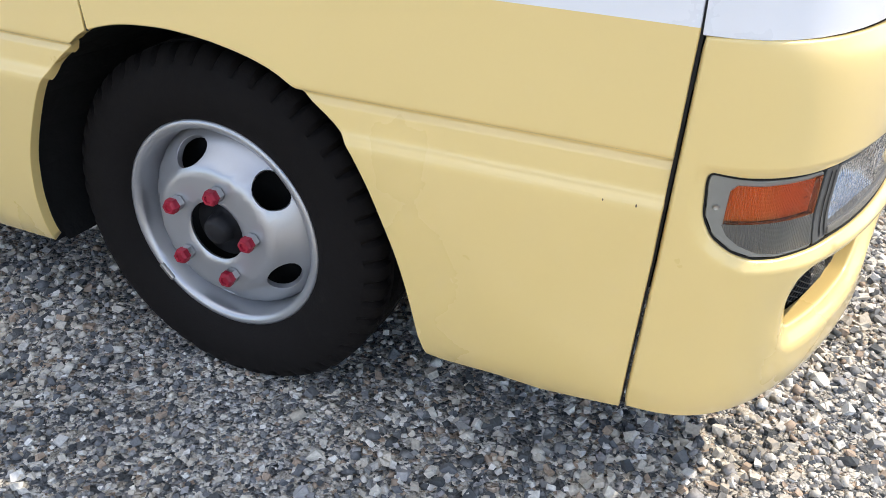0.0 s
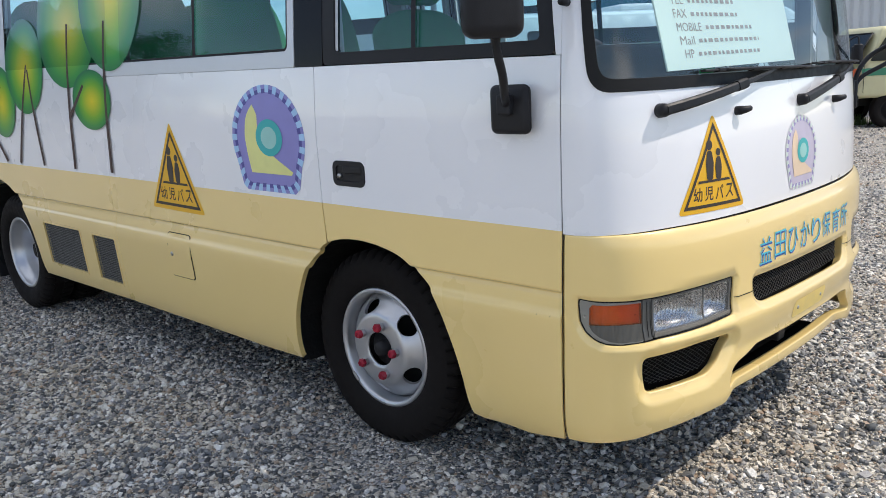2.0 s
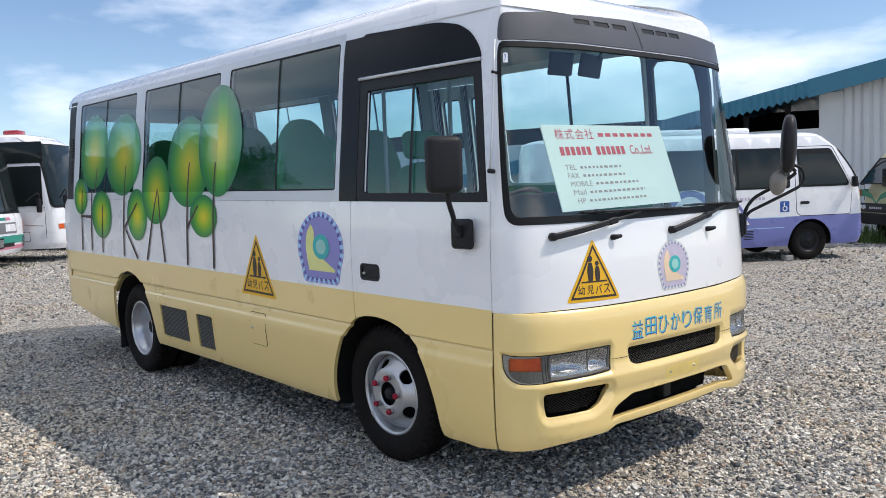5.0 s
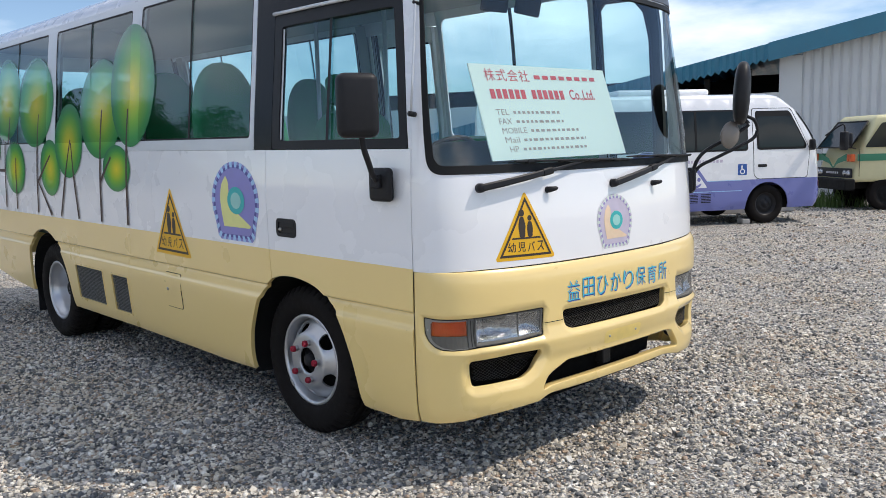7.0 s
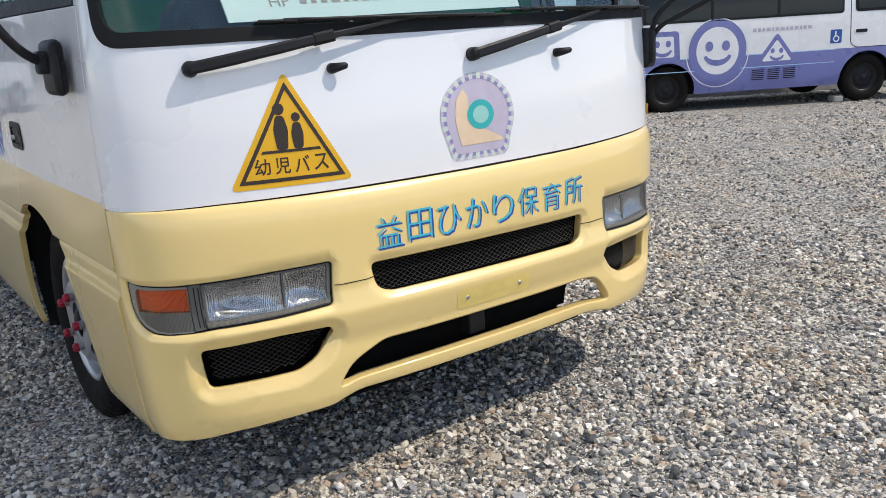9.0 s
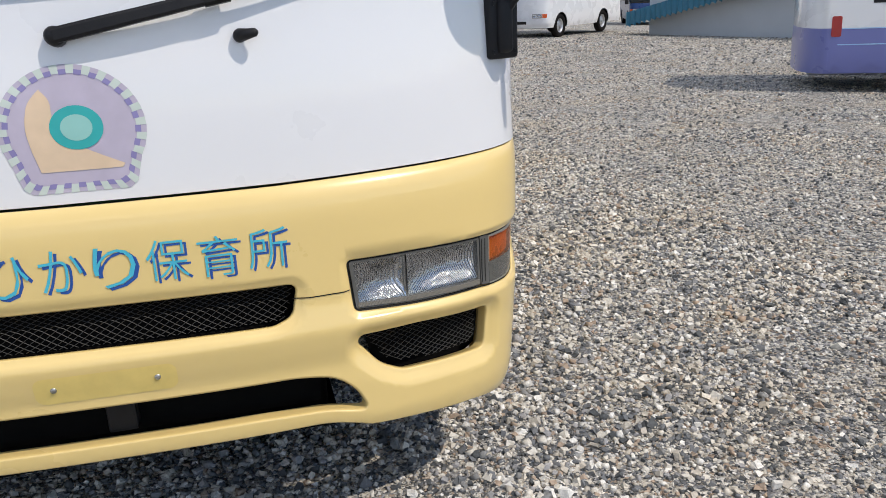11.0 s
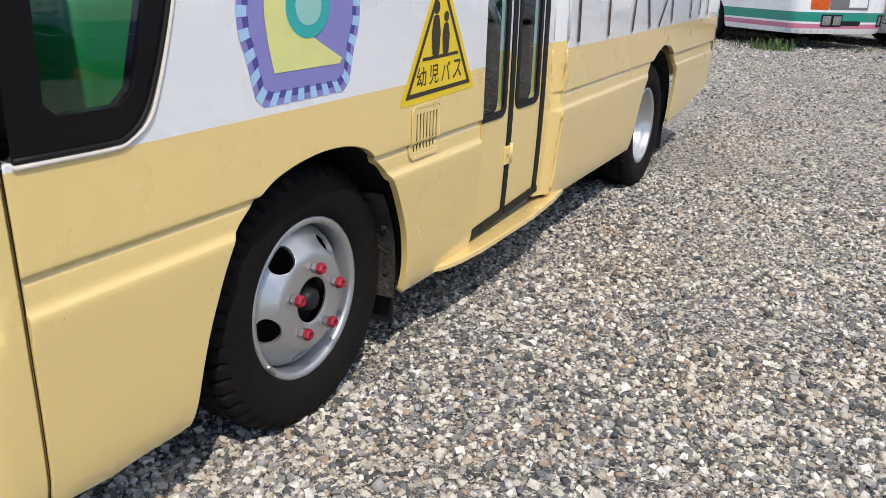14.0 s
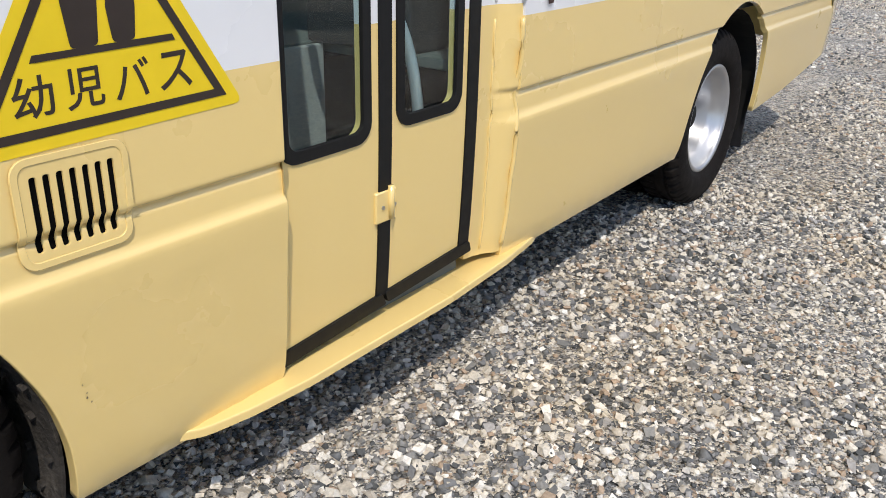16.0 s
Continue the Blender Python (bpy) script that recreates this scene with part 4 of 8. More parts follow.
def build_roof():
    vs, fs, nseg = [], [], 22
    for (w, z), (fx, rx) in zip(section, ends):
        loop = []
        cf = XF - 0.9 * max(0.0, 0.90 - w)
        cr = XR + 0.5 * max(0.0, 0.90 - w)
        n = N_PLAN
        for i in range(nseg + 1):
            ph = math.pi / 2 * (1 - i / nseg)
            loop.append((cf + (fx - cf) * math.cos(ph) ** (2 / n), -w * math.sin(ph) ** (2 / n)))
        for i in range(1, nseg + 1):
            ph = math.pi / 2 * i / nseg
            loop.append((cf + (fx - cf) * math.cos(ph) ** (2 / n), w * math.sin(ph) ** (2 / n)))
        for i in range(1, 12):
            loop.append((cf + (cr - cf) * i / 12, w))
        for i in range(nseg + 1):
            ph = math.pi / 2 * (1 - i / nseg)
            loop.append((cr + (rx - cr) * math.cos(ph) ** (2 / n), w * math.sin(ph) ** (2 / n)))
        for i in range(1, nseg + 1):
            ph = math.pi / 2 * i / nseg
            loop.append((cr + (rx - cr) * math.cos(ph) ** (2 / n), -w * math.sin(ph) ** (2 / n)))
        for i in range(1, 12):
            loop.append((cr + (cf - cr) * i / 12, -w))
        vs += [(x, y * (1 - float(taper(x)) / 0.9), z - RAKE * x) for x, y in loop]
        m = len(loop)
    for j in range(len(section) - 1):
        for i in range(m):
            a, b = j * m + i, j * m + (i + 1) % m
            fs.append((a, b, b + m, a + m))
    mesh_object("roof", vs, fs, WHITE, bus, "white rounded roof", True)
    k = len(vs)
    lin = [(x * 0.985 - 0.03, y * 0.965, z - 0.035) for x, y, z in vs[m:]]
    mesh_object("ceiling_lining", lin, [tuple(i for i in f[::-1]) for f in fs[:-m]], LINING, bus, "pale ceiling lining", True)


build_roof()



GAP_R = surface(lambda x, z: np.stack([np.asarray(x, float), -np.where(z < 1.0, bumper_width(np.minimum(z, 1.0)), front_width(z)), z - RAKE * np.asarray(x, float)], 1))
GAP_L = surface(lambda x, z: np.stack([np.asarray(x, float), np.where(z < 1.0, bumper_width(np.minimum(z, 1.0)), front_width(z)) + LEFT_FULL, z - RAKE * np.asarray(x, float)], 1), -1.0)


def gap_seal(P, line, w=0.005):
    a = [(x - w, z) for x, z in line]
    b = [(x + w, z) for x, z in line[::-1]]
    sheet("panel_gap", P, a + b, SEAL, bus, (), (), [], [0.655, 0.68, 0.70, 0.72, 0.74, 0.76, 0.764, 0.77], 0.02, off=-0.0035)


for P_ in (RIGHT, LEFT):
    gap_seal(GAP_R if P_ is RIGHT else GAP_L, [(0.880, 0.282), (0.900, 0.60), (0.9145, 0.95), (0.9145, 1.47)], 0.0023 if P_ is RIGHT else 0.002)
gap_seal(RIGHT, [(-1.914, 0.282), (-1.914, BELT)])
gap_seal(RIGHT, [(-0.163, 0.80), (-0.174, 0.95), (-0.180, 1.2), (-0.174, BELT)])

# ---- front: bumper, white panel, windscreen
lamp_in, lamp_out = s_of(0.536), s_back(0.964)


def mirrored(poly):
    return [(-a, b) for a, b in poly]


lamp_hole = rpoly([(lamp_in - 0.004, 0.757), (s_of(0.70), 0.755), (s_of(0.85), 0.750), (s_of(0.93), 0.747), (s_back(1.01), 0.748), (lamp_out + 0.004, 0.752), (lamp_out + 0.006, 0.735), (lamp_out + 0.002, 0.683), (s_back(0.980), 0.651), (s_back(1.011), 0.629),
                   (s_back(1.043), 0.618), (s_back(1.077), 0.616), (s_of(0.90), 0.622), (s_of(0.86), 0.628), (s_of(0.68), 0.635), (lamp_in + 0.008, 0.643)], 0.012)
fog_hole = rpoly([(s_of(0.902), 0.558), (s_of(0.896), 0.452), (s_of(0.77), 0.458), (s_of(0.66), 0.464), (s_of(0.605), 0.492), (s_of(0.549), 0.548), (s_of(0.556), 0.568), (s_of(0.70), 0.570)], 0.018)
grille_hole = rpoly([(-0.416, 0.729), (-0.402, 0.662), (-0.365, 0.645), (0.365, 0.640), (0.402, 0.656), (0.416, 0.722)], 0.02)
air_hole = rpoly([(-0.560, 0.388), (-0.50, 0.440), (-0.45, 0.481), (-0.40, 0.502), (0.40, 0.500), (0.485, 0.488), (0.540, 0.442), (0.572, 0.386), (0.3, 0.394), (-0.3, 0.394)], 0.03)
RECESS += [(fog_hole, 0.020, 0.042), (mirrored(fog_hole), 0.020, 0.042), (grille_hole, 0.010, 0.030), (lamp_hole, 0.010, 0.022), (mirrored(lamp_hole), 0.010, 0.022)]


def grown(poly, d=0.009):
    """An outline moved outwards, to leave room for the rounded edge of the moulding."""
    c = np.array(poly)
    area = 0.5 * np.sum(c[:, 0] * np.roll(c[:, 1], -1) - np.roll(c[:, 0], -1) * c[:, 1])
    t = np.roll(c, -1, 0) - np.roll(c, 1, 0)
    n = np.stack([t[:, 1], -t[:, 0]], 1) * (1 if area > 0 else -1)
    return [tuple(p) for p in c + n / (np.linalg.norm(n, axis=1)[:, None] + 1e-9) * d]


S_B = S_END - 0.009
seam = [(-S_B, BORDER - 0.014), (-0.8, 0.946), (-0.4, 0.942), (0, 0.940), (0.4, 0.942), (0.8, 0.950), (S_B, BORDER + 0.003)]
half_low = [(0.55, 0.352), (0.575, 0.346), (s_of(0.72), 0.336), (s_of(0.85), 0.324), (s_of(0.93), 0.306), (S_B + 0.034, 0.280), (S_B + 0.014, 0.60)]
bump_out = mirrored(half_low)[::-1] + [(-0.50, 0.356), (0.50, 0.356)] + half_low + seam[::-1]
B_LEVELS = list(np.arange(0.29, 0.78, 0.0105)) + [0.80, 0.84, 0.87, 0.895, 0.91, 0.92, 0.93, 0.937]
B_US = np.arange(-1.24, 1.25, 0.0125)
bumper = sheet("bumper", BUMP, bump_out, YELLOW, bus, [grown(h_, 0.006) for h_ in (lamp_hole, mirrored(lamp_hole), fog_hole, mirrored(fog_hole), grille_hole, air_hole)], (), B_US, B_LEVELS, 0.016, flange=0.032, round_edge=0.008,
               label="moulded yellow front bumper with dark grilles")
# near-black sheet and boxes added behind the openings, coloured as the shade inside
sheet("shade_liner", BUMP, [(-1.05, 0.33), (0.475, 0.33), (0.475, 0.515), (0.60, 0.52), (0.62, 0.44), (1.05, 0.44), (1.05, 0.80), (-1.05, 0.80)], SHADE_BLACK, bus, (), (), None, None, 0.12, off=-0.10)
part("shade_backing", box_bm(1.0, 1.06, -0.66, 0.48, 0.30, 0.62, 0.006), SHADE_BLACK, bus)
part("cross_member", box_bm(1.06, 1.12, -0.75, 0.75, 0.53, 0.62, 0.006), SHADE_BLACK, bus)
part("shade_tray", box_bm(0.80, 1.15, -0.62, 0.50, 0.296, 0.308, 0.004), SHADE_BLACK, bus)
part("tow_bracket", box_bm(1.09, 1.18, -0.03, 0.035, 0.38, 0.56, 0.006), BLACK, bus)


def wire_mesh(name, outline, off, pitch=0.022):
    """Crossed wires clipped to an outline on the bumper."""
    o = np.array(outline)
    lo, hi = o.min(0), o.max(0)
    vs, fs = [], []
    for sg in (1, -1):
        c = lo[0] - (hi[1] - lo[1]) * 2.2
        while c < hi[0] + (hi[1] - lo[1]) * 2.2:
            z = np.linspace(lo[1], hi[1], 14)
            u = c + sg * (z - lo[1]) * 2.0
            ok = inside(np.stack([u, z], 1), outline)
            uu, zz = u[ok], z[ok]
            if len(uu) > 1:
                p, n = BUMP(uu, zz)
                p = p + n * off
                v, f = tube([tuple(q) for q in p], 0.0009, 4, False)
                k = len(vs)
                vs += v
                fs += [tuple(i + k for i in g) for g in f]
            c += pitch
    return mesh_object(name, vs, fs, MESHWIRE, bus, "fine black wire mesh")


wire_mesh("grille_mesh", grille_hole, -0.024)
wire_mesh("grille_mesh", grown(fog_hole, -0.010), -0.024)
wire_mesh("grille_mesh", mirrored(grown(fog_hole, -0.010)), -0.024)
for yy in (-0.105, 0.105):
    pp, nn = BUMP(np.array([yy]), np.array([0.562]))
    vs_, fs_ = lathe([(0.0, 0.003), (0.004, 0.003), (0.006, 0.0015), (0.007, 0.0)], 14)
    mesh_object("plate_bolt", [(pp[0][0] + y + 0.001, yy + x, pp[0][2] + z) for x, y, z in vs_], fs_, STEEL, bus, "", True)
sheet("plate_patch", BUMP, rrect(-0.145, 0.145, 0.528, 0.592, 0.02), PLATE_Y, bus, (), (), None, None, 0.05, off=0.0012, label="unfaded yellow patch of a removed plate")


def hollow(u0, u1, v0, v1, deep, rim):
    """A dished surface behind the bumper's face, deepest in the middle of a field."""
    def fn(u, v):
        a = np.clip((np.asarray(u) - (u0 + u1) / 2) / (abs(u1 - u0) / 2), -1, 1)
        b = np.clip((np.asarray(v) - (v0 + v1) / 2) / ((v1 - v0) / 2), -1, 1)
        p, _ = BUMP_PLAIN(u, v)
        p = np.array(p)
        p[:, 0] -= rim + deep * (1 - np.abs(a) ** 2.4) * (1 - 0.75 * b * b)
        return p
    return surface(fn)


def build_lamp(sg):
    f = (lambda poly: [(sg * a, b) for a, b in poly])
    body = sheet("headlight_unit", BUMP, f(lamp_hole), HOUSING, bus, (), (), None, None, 0.03, off=-0.052, label="headlight unit with grey housing, clear lens and amber indicator")
    sheet("lamp_gasket", BUMP, f(grown(lamp_hole, 0.005)), SEAL, body, [f(grown(lamp_hole, -0.0015))], (), [], [], 0.01, off=-0.0050)
    # headlight: bezel, two dished reflectors and a clear lens
    y0, y1, ym = s_of(0.545), s_of(0.869), s_of(0.670)
    cut = s_of(0.872)
    head = rpoly([(lamp_in + 0.001, 0.754), (s_of(0.70), 0.752), (cut, 0.746), (cut + 0.002, 0.631), (s_of(0.68), 0.638), (lamp_in + 0.012, 0.646)], 0.006)
    glassy = rpoly([(y0, 0.7505), (s_of(0.70), 0.7490), (y1 - 0.002, 0.7435), (y1, 0.645), (s_of(0.68), 0.651), (y0 + 0.009, 0.657)], 0.006)
    sheet("lamp_bezel", BUMP, f(head), LAMP_FRAME, body, [f(glassy)], (), [], [], 0.02, off=-0.004, flange=0.04, label="grey headlight bezel")
    sheet("lamp_lip", BUMP, f(rpoly([(lamp_in + 0.016, 0.6555), (s_of(0.68), 0.6495), (y1 + 0.001, 0.6435), (y1 + 0.002, 0.634), (s_of(0.68), 0.641), (lamp_in + 0.016, 0.649)], 0.003)), LIP, body, (), (), [], [], 0.02, off=-0.001, flange=0.004, label="ribbed translucent lip under the lens")
    for a, b, deep in ((y0, ym - 0.004, 0.030), (ym + 0.002, y1, 0.040)):
        lo, hi = min(sg * a, sg * b), max(sg * a, sg * b)
        sheet("reflector", hollow(lo, hi, 0.648, 0.750, deep, 0.020), rrect(lo, hi, 0.644, 0.752, 0.004), REFLECT, body, (), (), np.arange(lo, hi, 0.008), np.arange(0.655, 0.745, 0.009), 0.012, label="bright dished reflector")
    sheet("lens_divider", BUMP, f([(ym - 0.004, 0.749), (ym + 0.001, 0.749), (ym + 0.004, 0.652), (ym - 0.001, 0.652)]), LAMP_FRAME, body, (), (), [], [], 0.03, off=-0.010, flange=0.012)
    ln = sheet("headlight_lens", BUMP, f(glassy), LENS, body, (), (), None, None, 0.03, off=-0.0055, label="clear fluted lens")
    ln.visible_shadow = False
    # upright strip between headlight and indicator
    sheet("lamp_divider", BUMP, f([(cut + 0.004, 0.748), (s_of(0.900), 0.747), (s_of(0.902), 0.626), (cut + 0.006, 0.630)]), LAMP_FRAME, body, (), (), [], [], 0.02, off=-0.003, flange=0.03)
    for g in (0.878, 0.888):
        sheet("divider_groove", BUMP, f(rrect(s_of(g), s_of(g) + 0.003, 0.634, 0.742, 0.001)), SEAL, body, (), (), [], [], 0.03, off=-0.0024)
    # indicator: amber above clear, in a pale bezel that wraps the corner
    a0, a1 = s_of(0.905), s_back(0.995)
    wing = rpoly([(s_of(0.904), 0.744), (s_back(1.03), 0.744), (lamp_out + 0.001, 0.749), (lamp_out + 0.003, 0.735), (lamp_out - 0.001, 0.685), (s_back(0.982), 0.654), (s_back(1.012), 0.632), (s_back(1.043), 0.621), (s_back(1.077), 0.619), (s_of(0.905), 0.624)], 0.006)
    pane = [(a0, 0.740), (s_back(1.04), 0.737), (a1 - 0.010, 0.738), (a1, 0.728), (a1 + 0.002, 0.672), (s_back(1.003), 0.655), (s_back(1.022), 0.640), (s_back(1.05), 0.628), (s_back(1.08), 0.624), (a0, 0.628)]
    sheet("indicator_bezel", BUMP, f(wing), BEZEL, body, [f(pane)], (), [], [], 0.01, off=-0.005, flange=0.012, label="pale grey indicator bezel")
    cut_z = 0.675
    amber = [(a0, 0.740), (s_back(1.04), 0.737), (a1 - 0.010, 0.738), (a1, 0.728), (a1 + 0.002, cut_z), (a0, cut_z + 0.002)]
    il = sheet("indicator_lens", BUMP, f(amber), AMBER, body, (), (), None, None, 0.010, off=-0.0035, label="amber indicator lens")
    il.visible_shadow = False
    lo, hi = min(sg * a0, sg * a1), max(sg * a0, sg * a1)
    sheet("indicator_reflector", BUMP, f(amber), AMBER_BACK, body, (), (), np.arange(lo, hi, 0.008), np.arange(cut_z, 0.740, 0.006), 0.010, off=-0.014)
    sheet("side_lens", BUMP, f([(a0, cut_z + 0.001), (a1 + 0.002, cut_z - 0.001), (a1 + 0.002, 0.672), (s_back(1.003), 0.655), (s_back(1.022), 0.640), (s_back(1.05), 0.628), (s_back(1.08), 0.624), (a0, 0.628)]), CLEAR_SMOKE, body, (), (), None, None, 0.010, off=-0.004, flange=0.006, label="grey clear lower lens")
    vs, fs = lathe([(0.0, 0.002), (0.0035, 0.003), (0.0052, 0.0)], 12)
    p, n = BUMP(np.array([sg * (lamp_out - 0.014)]), np.array([0.700]))
    rot = Vector((0, 1, 0)).rotation_difference(Vector(n[0])).to_matrix()
    mesh_object("lamp_screw", [rot @ Vector(v) + Vector(p[0] - n[0] * 0.0048) for v in vs], fs, STEEL, body)


for sg_ in (1, -1):
    a_, b_ = sg_ * (lamp_in - 0.004), sg_ * 0.405
    sheet("bumper_seam", BUMP, rrect(min(a_, b_), max(a_, b_), 0.690, 0.6925, 0.001), SEAL, bus, (), (), [], [], 0.012, off=0.0016)
build_lamp(1)
build_lamp(-1)
S_A = S_END + 0.001
S_W, S_T = S_END - 0.105, S_END - 0.022


def shield_outline(d, r):
    """Windscreen outline, wider at its top, drawn in by d."""
    return rpoly([(-S_W + d, 1.352 + d), (-0.4, 1.350 + d), (0.4, 1.350 + d), (S_W - d, 1.352 + d), (S_T - d, 2.190 - d * 0.7), (0.5, 2.206 - d * 0.7), (-0.5, 2.206 - d * 0.7), (-S_T + d, 2.190 - d * 0.7)], r, 8)


shield_hole = shield_outline(0.0, 0.075)
white_out = seam[:]
white_out = [(max(-S_END - 0.001, min(S_END + 0.001, a * 1.012)), b + 0.006) for a, b in white_out] + [(S_A, 2.40), (-S_A, 2.40)]
F_LEVELS = [0.97, 1.0, 1.05, 1.1, 1.2, 1.3, 1.4, 1.5, 1.65, 1.8, 1.95, 2.1, 2.2, 2.25, 2.3, 2.36, 2.38]
B_US2 = np.arange(-1.24, 1.25, 0.06)
sheet("front_panel", FRONT, white_out, WHITE, bus, [shield_hole], (), B_US2, F_LEVELS, 0.05, flange=0.012, label="white front panel")
sheet("windscreen_seal", FRONT, shield_hole, SEAL, bus, [shield_outline(0.034, 0.055)], (), [], [], 0.05, off=0.004, flange=0.012, label="black rubber windscreen seal")
sh = sheet("windscreen", FRONT, shield_outline(0.016, 0.065), SHIELD, bus, (), (), None, None, 0.07, off=-0.004, label="large curved windscreen")
sh.visible_shadow = False
sheet("seam_shadow_strip", BUMP, [(a, b - 0.012) for a, b in seam] + [(a, b + 0.012) for a, b in seam[::-1]], SEAL, bus, (), (), [], [], 0.05, off=-0.012)
stk = sheet("windscreen_sticker", FRONT, rrect(-S_T + 0.075, -S_T + 0.115, 2.095, 2.14, 0.003), WHITE, bus, (), (), None, None, 0.03, off=0.0005, label="small white windscreen sticker")
lettering("sticker_figure", "7", FRONT, -S_T + 0.085, 2.102, 0.018, 0.030, BLUE, stk, 0.0012)
# dark visor above the windscreen, with air slots
slots = [rrect(c - w, c + w, 2.312, 2.340, 0.006, 3) for c, w in ((-0.43, 0.066), (-0.26, 0.066), (-0.098, 0.064), (0.177, 0.060), (0.312, 0.058), (0.445, 0.056))]
visor_out = rpoly([(-S_T - 0.004, 2.198), (-0.5, 2.216), (0.5, 2.216), (S_T + 0.004, 2.198), (S_T - 0.006, 2.285), (S_T - 0.06, 2.322), (0.63, 2.356), (0, 2.376), (-0.63, 2.356), (-S_T + 0.06, 2.322), (-S_T + 0.006, 2.285)], 0.05)
visor = sheet("visor_panel", FRONT, visor_out, VISOR, bus, slots, (), B_US2, F_LEVELS, 0.05, off=0.006, flange=0.006, label="dark grey panel above the windscreen with air slots")
for s_ in slots:
    sheet("air_slot", FRONT, s_, BLACK, visor, (), (), [], [], 0.05, off=0.002)
sheet("visor_joint", FRONT, rrect(0.054, 0.060, 2.222, 2.372, 0.001), SEAL, visor, (), (), [], [], 0.05, off=0.0075)

# ---- window bands
WINS_R = [(-4.675, -3.305), (-3.125, -1.793), (-1.655, -0.325)]
band_us = np.arange(-4.9, 0.9, 0.16)
band_vs = np.arange(1.5, 2.4, 0.12)


def window_band(P, x0, x1, wins, tag_side):
    holes = [rrect(a, b, 1.520, 2.355, 0.025) for a, b in wins]
    fr = sheet("window_frame", P, rrect(x0, x1, BELT + 0.004, 2.402, 0.01), ALU, bus, holes, (), band_us, band_vs, 0.12, off=0.002, flange=0.03, label="pale aluminium frames round the passenger windows")
    for (a, b), h in zip(wins, holes):
        mid = a + (b - a) * 0.5
        for k, (p, q) in enumerate(((a, mid + 0.02), (mid - 0.02, b))):
            g = sheet("window_pane", P, rrect(p + 0.002, q - 0.002, 1.522, 2.353, 0.012), WIN, fr, (), (), None, None, 0.12, off=-0.0012 - 0.0025 * k, label="tinted sliding window pane")
            g.visible_shadow = False
        sheet("window_gasket", P, h, SEAL, fr, [rrect(a + 0.010, b - 0.010, 1.530, 2.345, 0.018)], (), [], band_vs, 0.06, off=0.0, flange=0.01)
        sheet("pane_edge", P, rrect(mid - 0.010, mid + 0.010, 1.525, 2.35, 0.002), SEAL, fr, (), (), [], band_vs, 0.06, off=0.0004)
    return fr


window_band(RIGHT, -4.815, -0.288, WINS_R, "right")
window_band(LEFT, -4.815, -1.75, [(-4.675, -3.305), (-3.125, -1.85)], "left")
lv = sheet("louvre_panel", RIGHT, rrect(-4.990, -4.82, BELT + 0.004, 2.402, 0.01), BLACK, bus, (), (), [], band_vs, 0.1, off=0.001, flange=0.02, label="black louvred vent panel")
for z in np.arange(1.62, 2.05, 0.028):
    if not 1.82 < z < 1.86:
        p, n = RIGHT(np.array([-4.90]), np.array([z]))
        part("louvre", box_bm(-4.94, -4.86, p[0][1] - 0.008, p[0][1] + 0.004, p[0][2] - 0.008, p[0][2] + 0.008, 0.002, 1), SEAL, lv)
sheet("louvre_panel", LEFT, rrect(-4.990, -4.82, BELT + 0.004, 2.402, 0.01), BLACK, bus, (), (), [], band_vs, 0.1, off=0.001, flange=0.02)
sheet("belt_strip", RIGHT, [(-5.00, BELT - 0.002), (0.88, BELT - 0.002), (0.88, BELT + 0.003), (-5.00, BELT + 0.003)], SEAL, bus, (), (), [], [], 0.2, off=-0.003)
# driver's window surround
sheet("door_pillar", RIGHT, rrect(-0.284, -0.122, BELT + 0.004, 2.362, 0.004), GLOSS_BLACK, bus, (), (), [], band_vs, 0.1, off=0.0, flange=0.02, label="black pillar")
dw = rpoly([(-0.055, 1.503), (0.842, 1.503), (0.772, 2.06), (-0.055, 2.06)], 0.022)
dframe = sheet("window_surround", RIGHT, rpoly([(-0.116, BELT + 0.006), (0.893, BELT + 0.006), (0.816, 2.122), (-0.116, 2.122)], 0.02), BLACK, bus, [dw], (), [], band_vs, 0.1, off=0.001, flange=0.03, label="black driver's window surround")
for k, pane_ in enumerate(([(-0.055, 1.503), (0.36, 1.503), (0.36, 2.06), (-0.055, 2.06)], [(0.32, 1.503), (0.842, 1.503), (0.772, 2.06), (0.32, 2.06)])):
    g = sheet("window_pane", RIGHT, rpoly(pane_, 0.012), WIN, dframe, (), (), None, None, 0.25, off=-0.01 - 0.008 * k)
    g.visible_shadow = False
sheet("pane_edge", RIGHT, rrect(0.327, 0.347, 1.503, 2.06, 0.002), BLACK, dframe, (), (), [], [], 0.1, off=-0.007)
sheet("pane_edge", RIGHT, rrect(-0.053, -0.038, 1.51, 2.05, 0.002), ALU, dframe, (), (), [], [], 0.1, off=-0.006)
upper_hole = rpoly([(-0.118, 2.13), (0.826, 2.13), (0.802, 2.19), (0.745, 2.262), (0.66, 2.312), (0.50, 2.345), (-0.118, 2.372)], 0.04)
sheet("upper_side_panel", RIGHT, [(-0.119, 2.402), (-0.119, 2.126), (0.819, 2.126), (0.896, BELT + 0.004), (0.913, BELT + 0.004), (0.913, 2.402)], WHITE, bus, (), (), [], band_vs, 0.1, off=-0.001, flange=0.01)
sheet("upper_black_panel", RIGHT, upper_hole, GLOSS_BLACK, bus, (), (), None, None, 0.1, off=0.004, flange=0.006, label="black panel above the driver's window")
p0, _ = RIGHT(np.linspace(-0.118, 0.824, 9), np.full(9, 2.127))
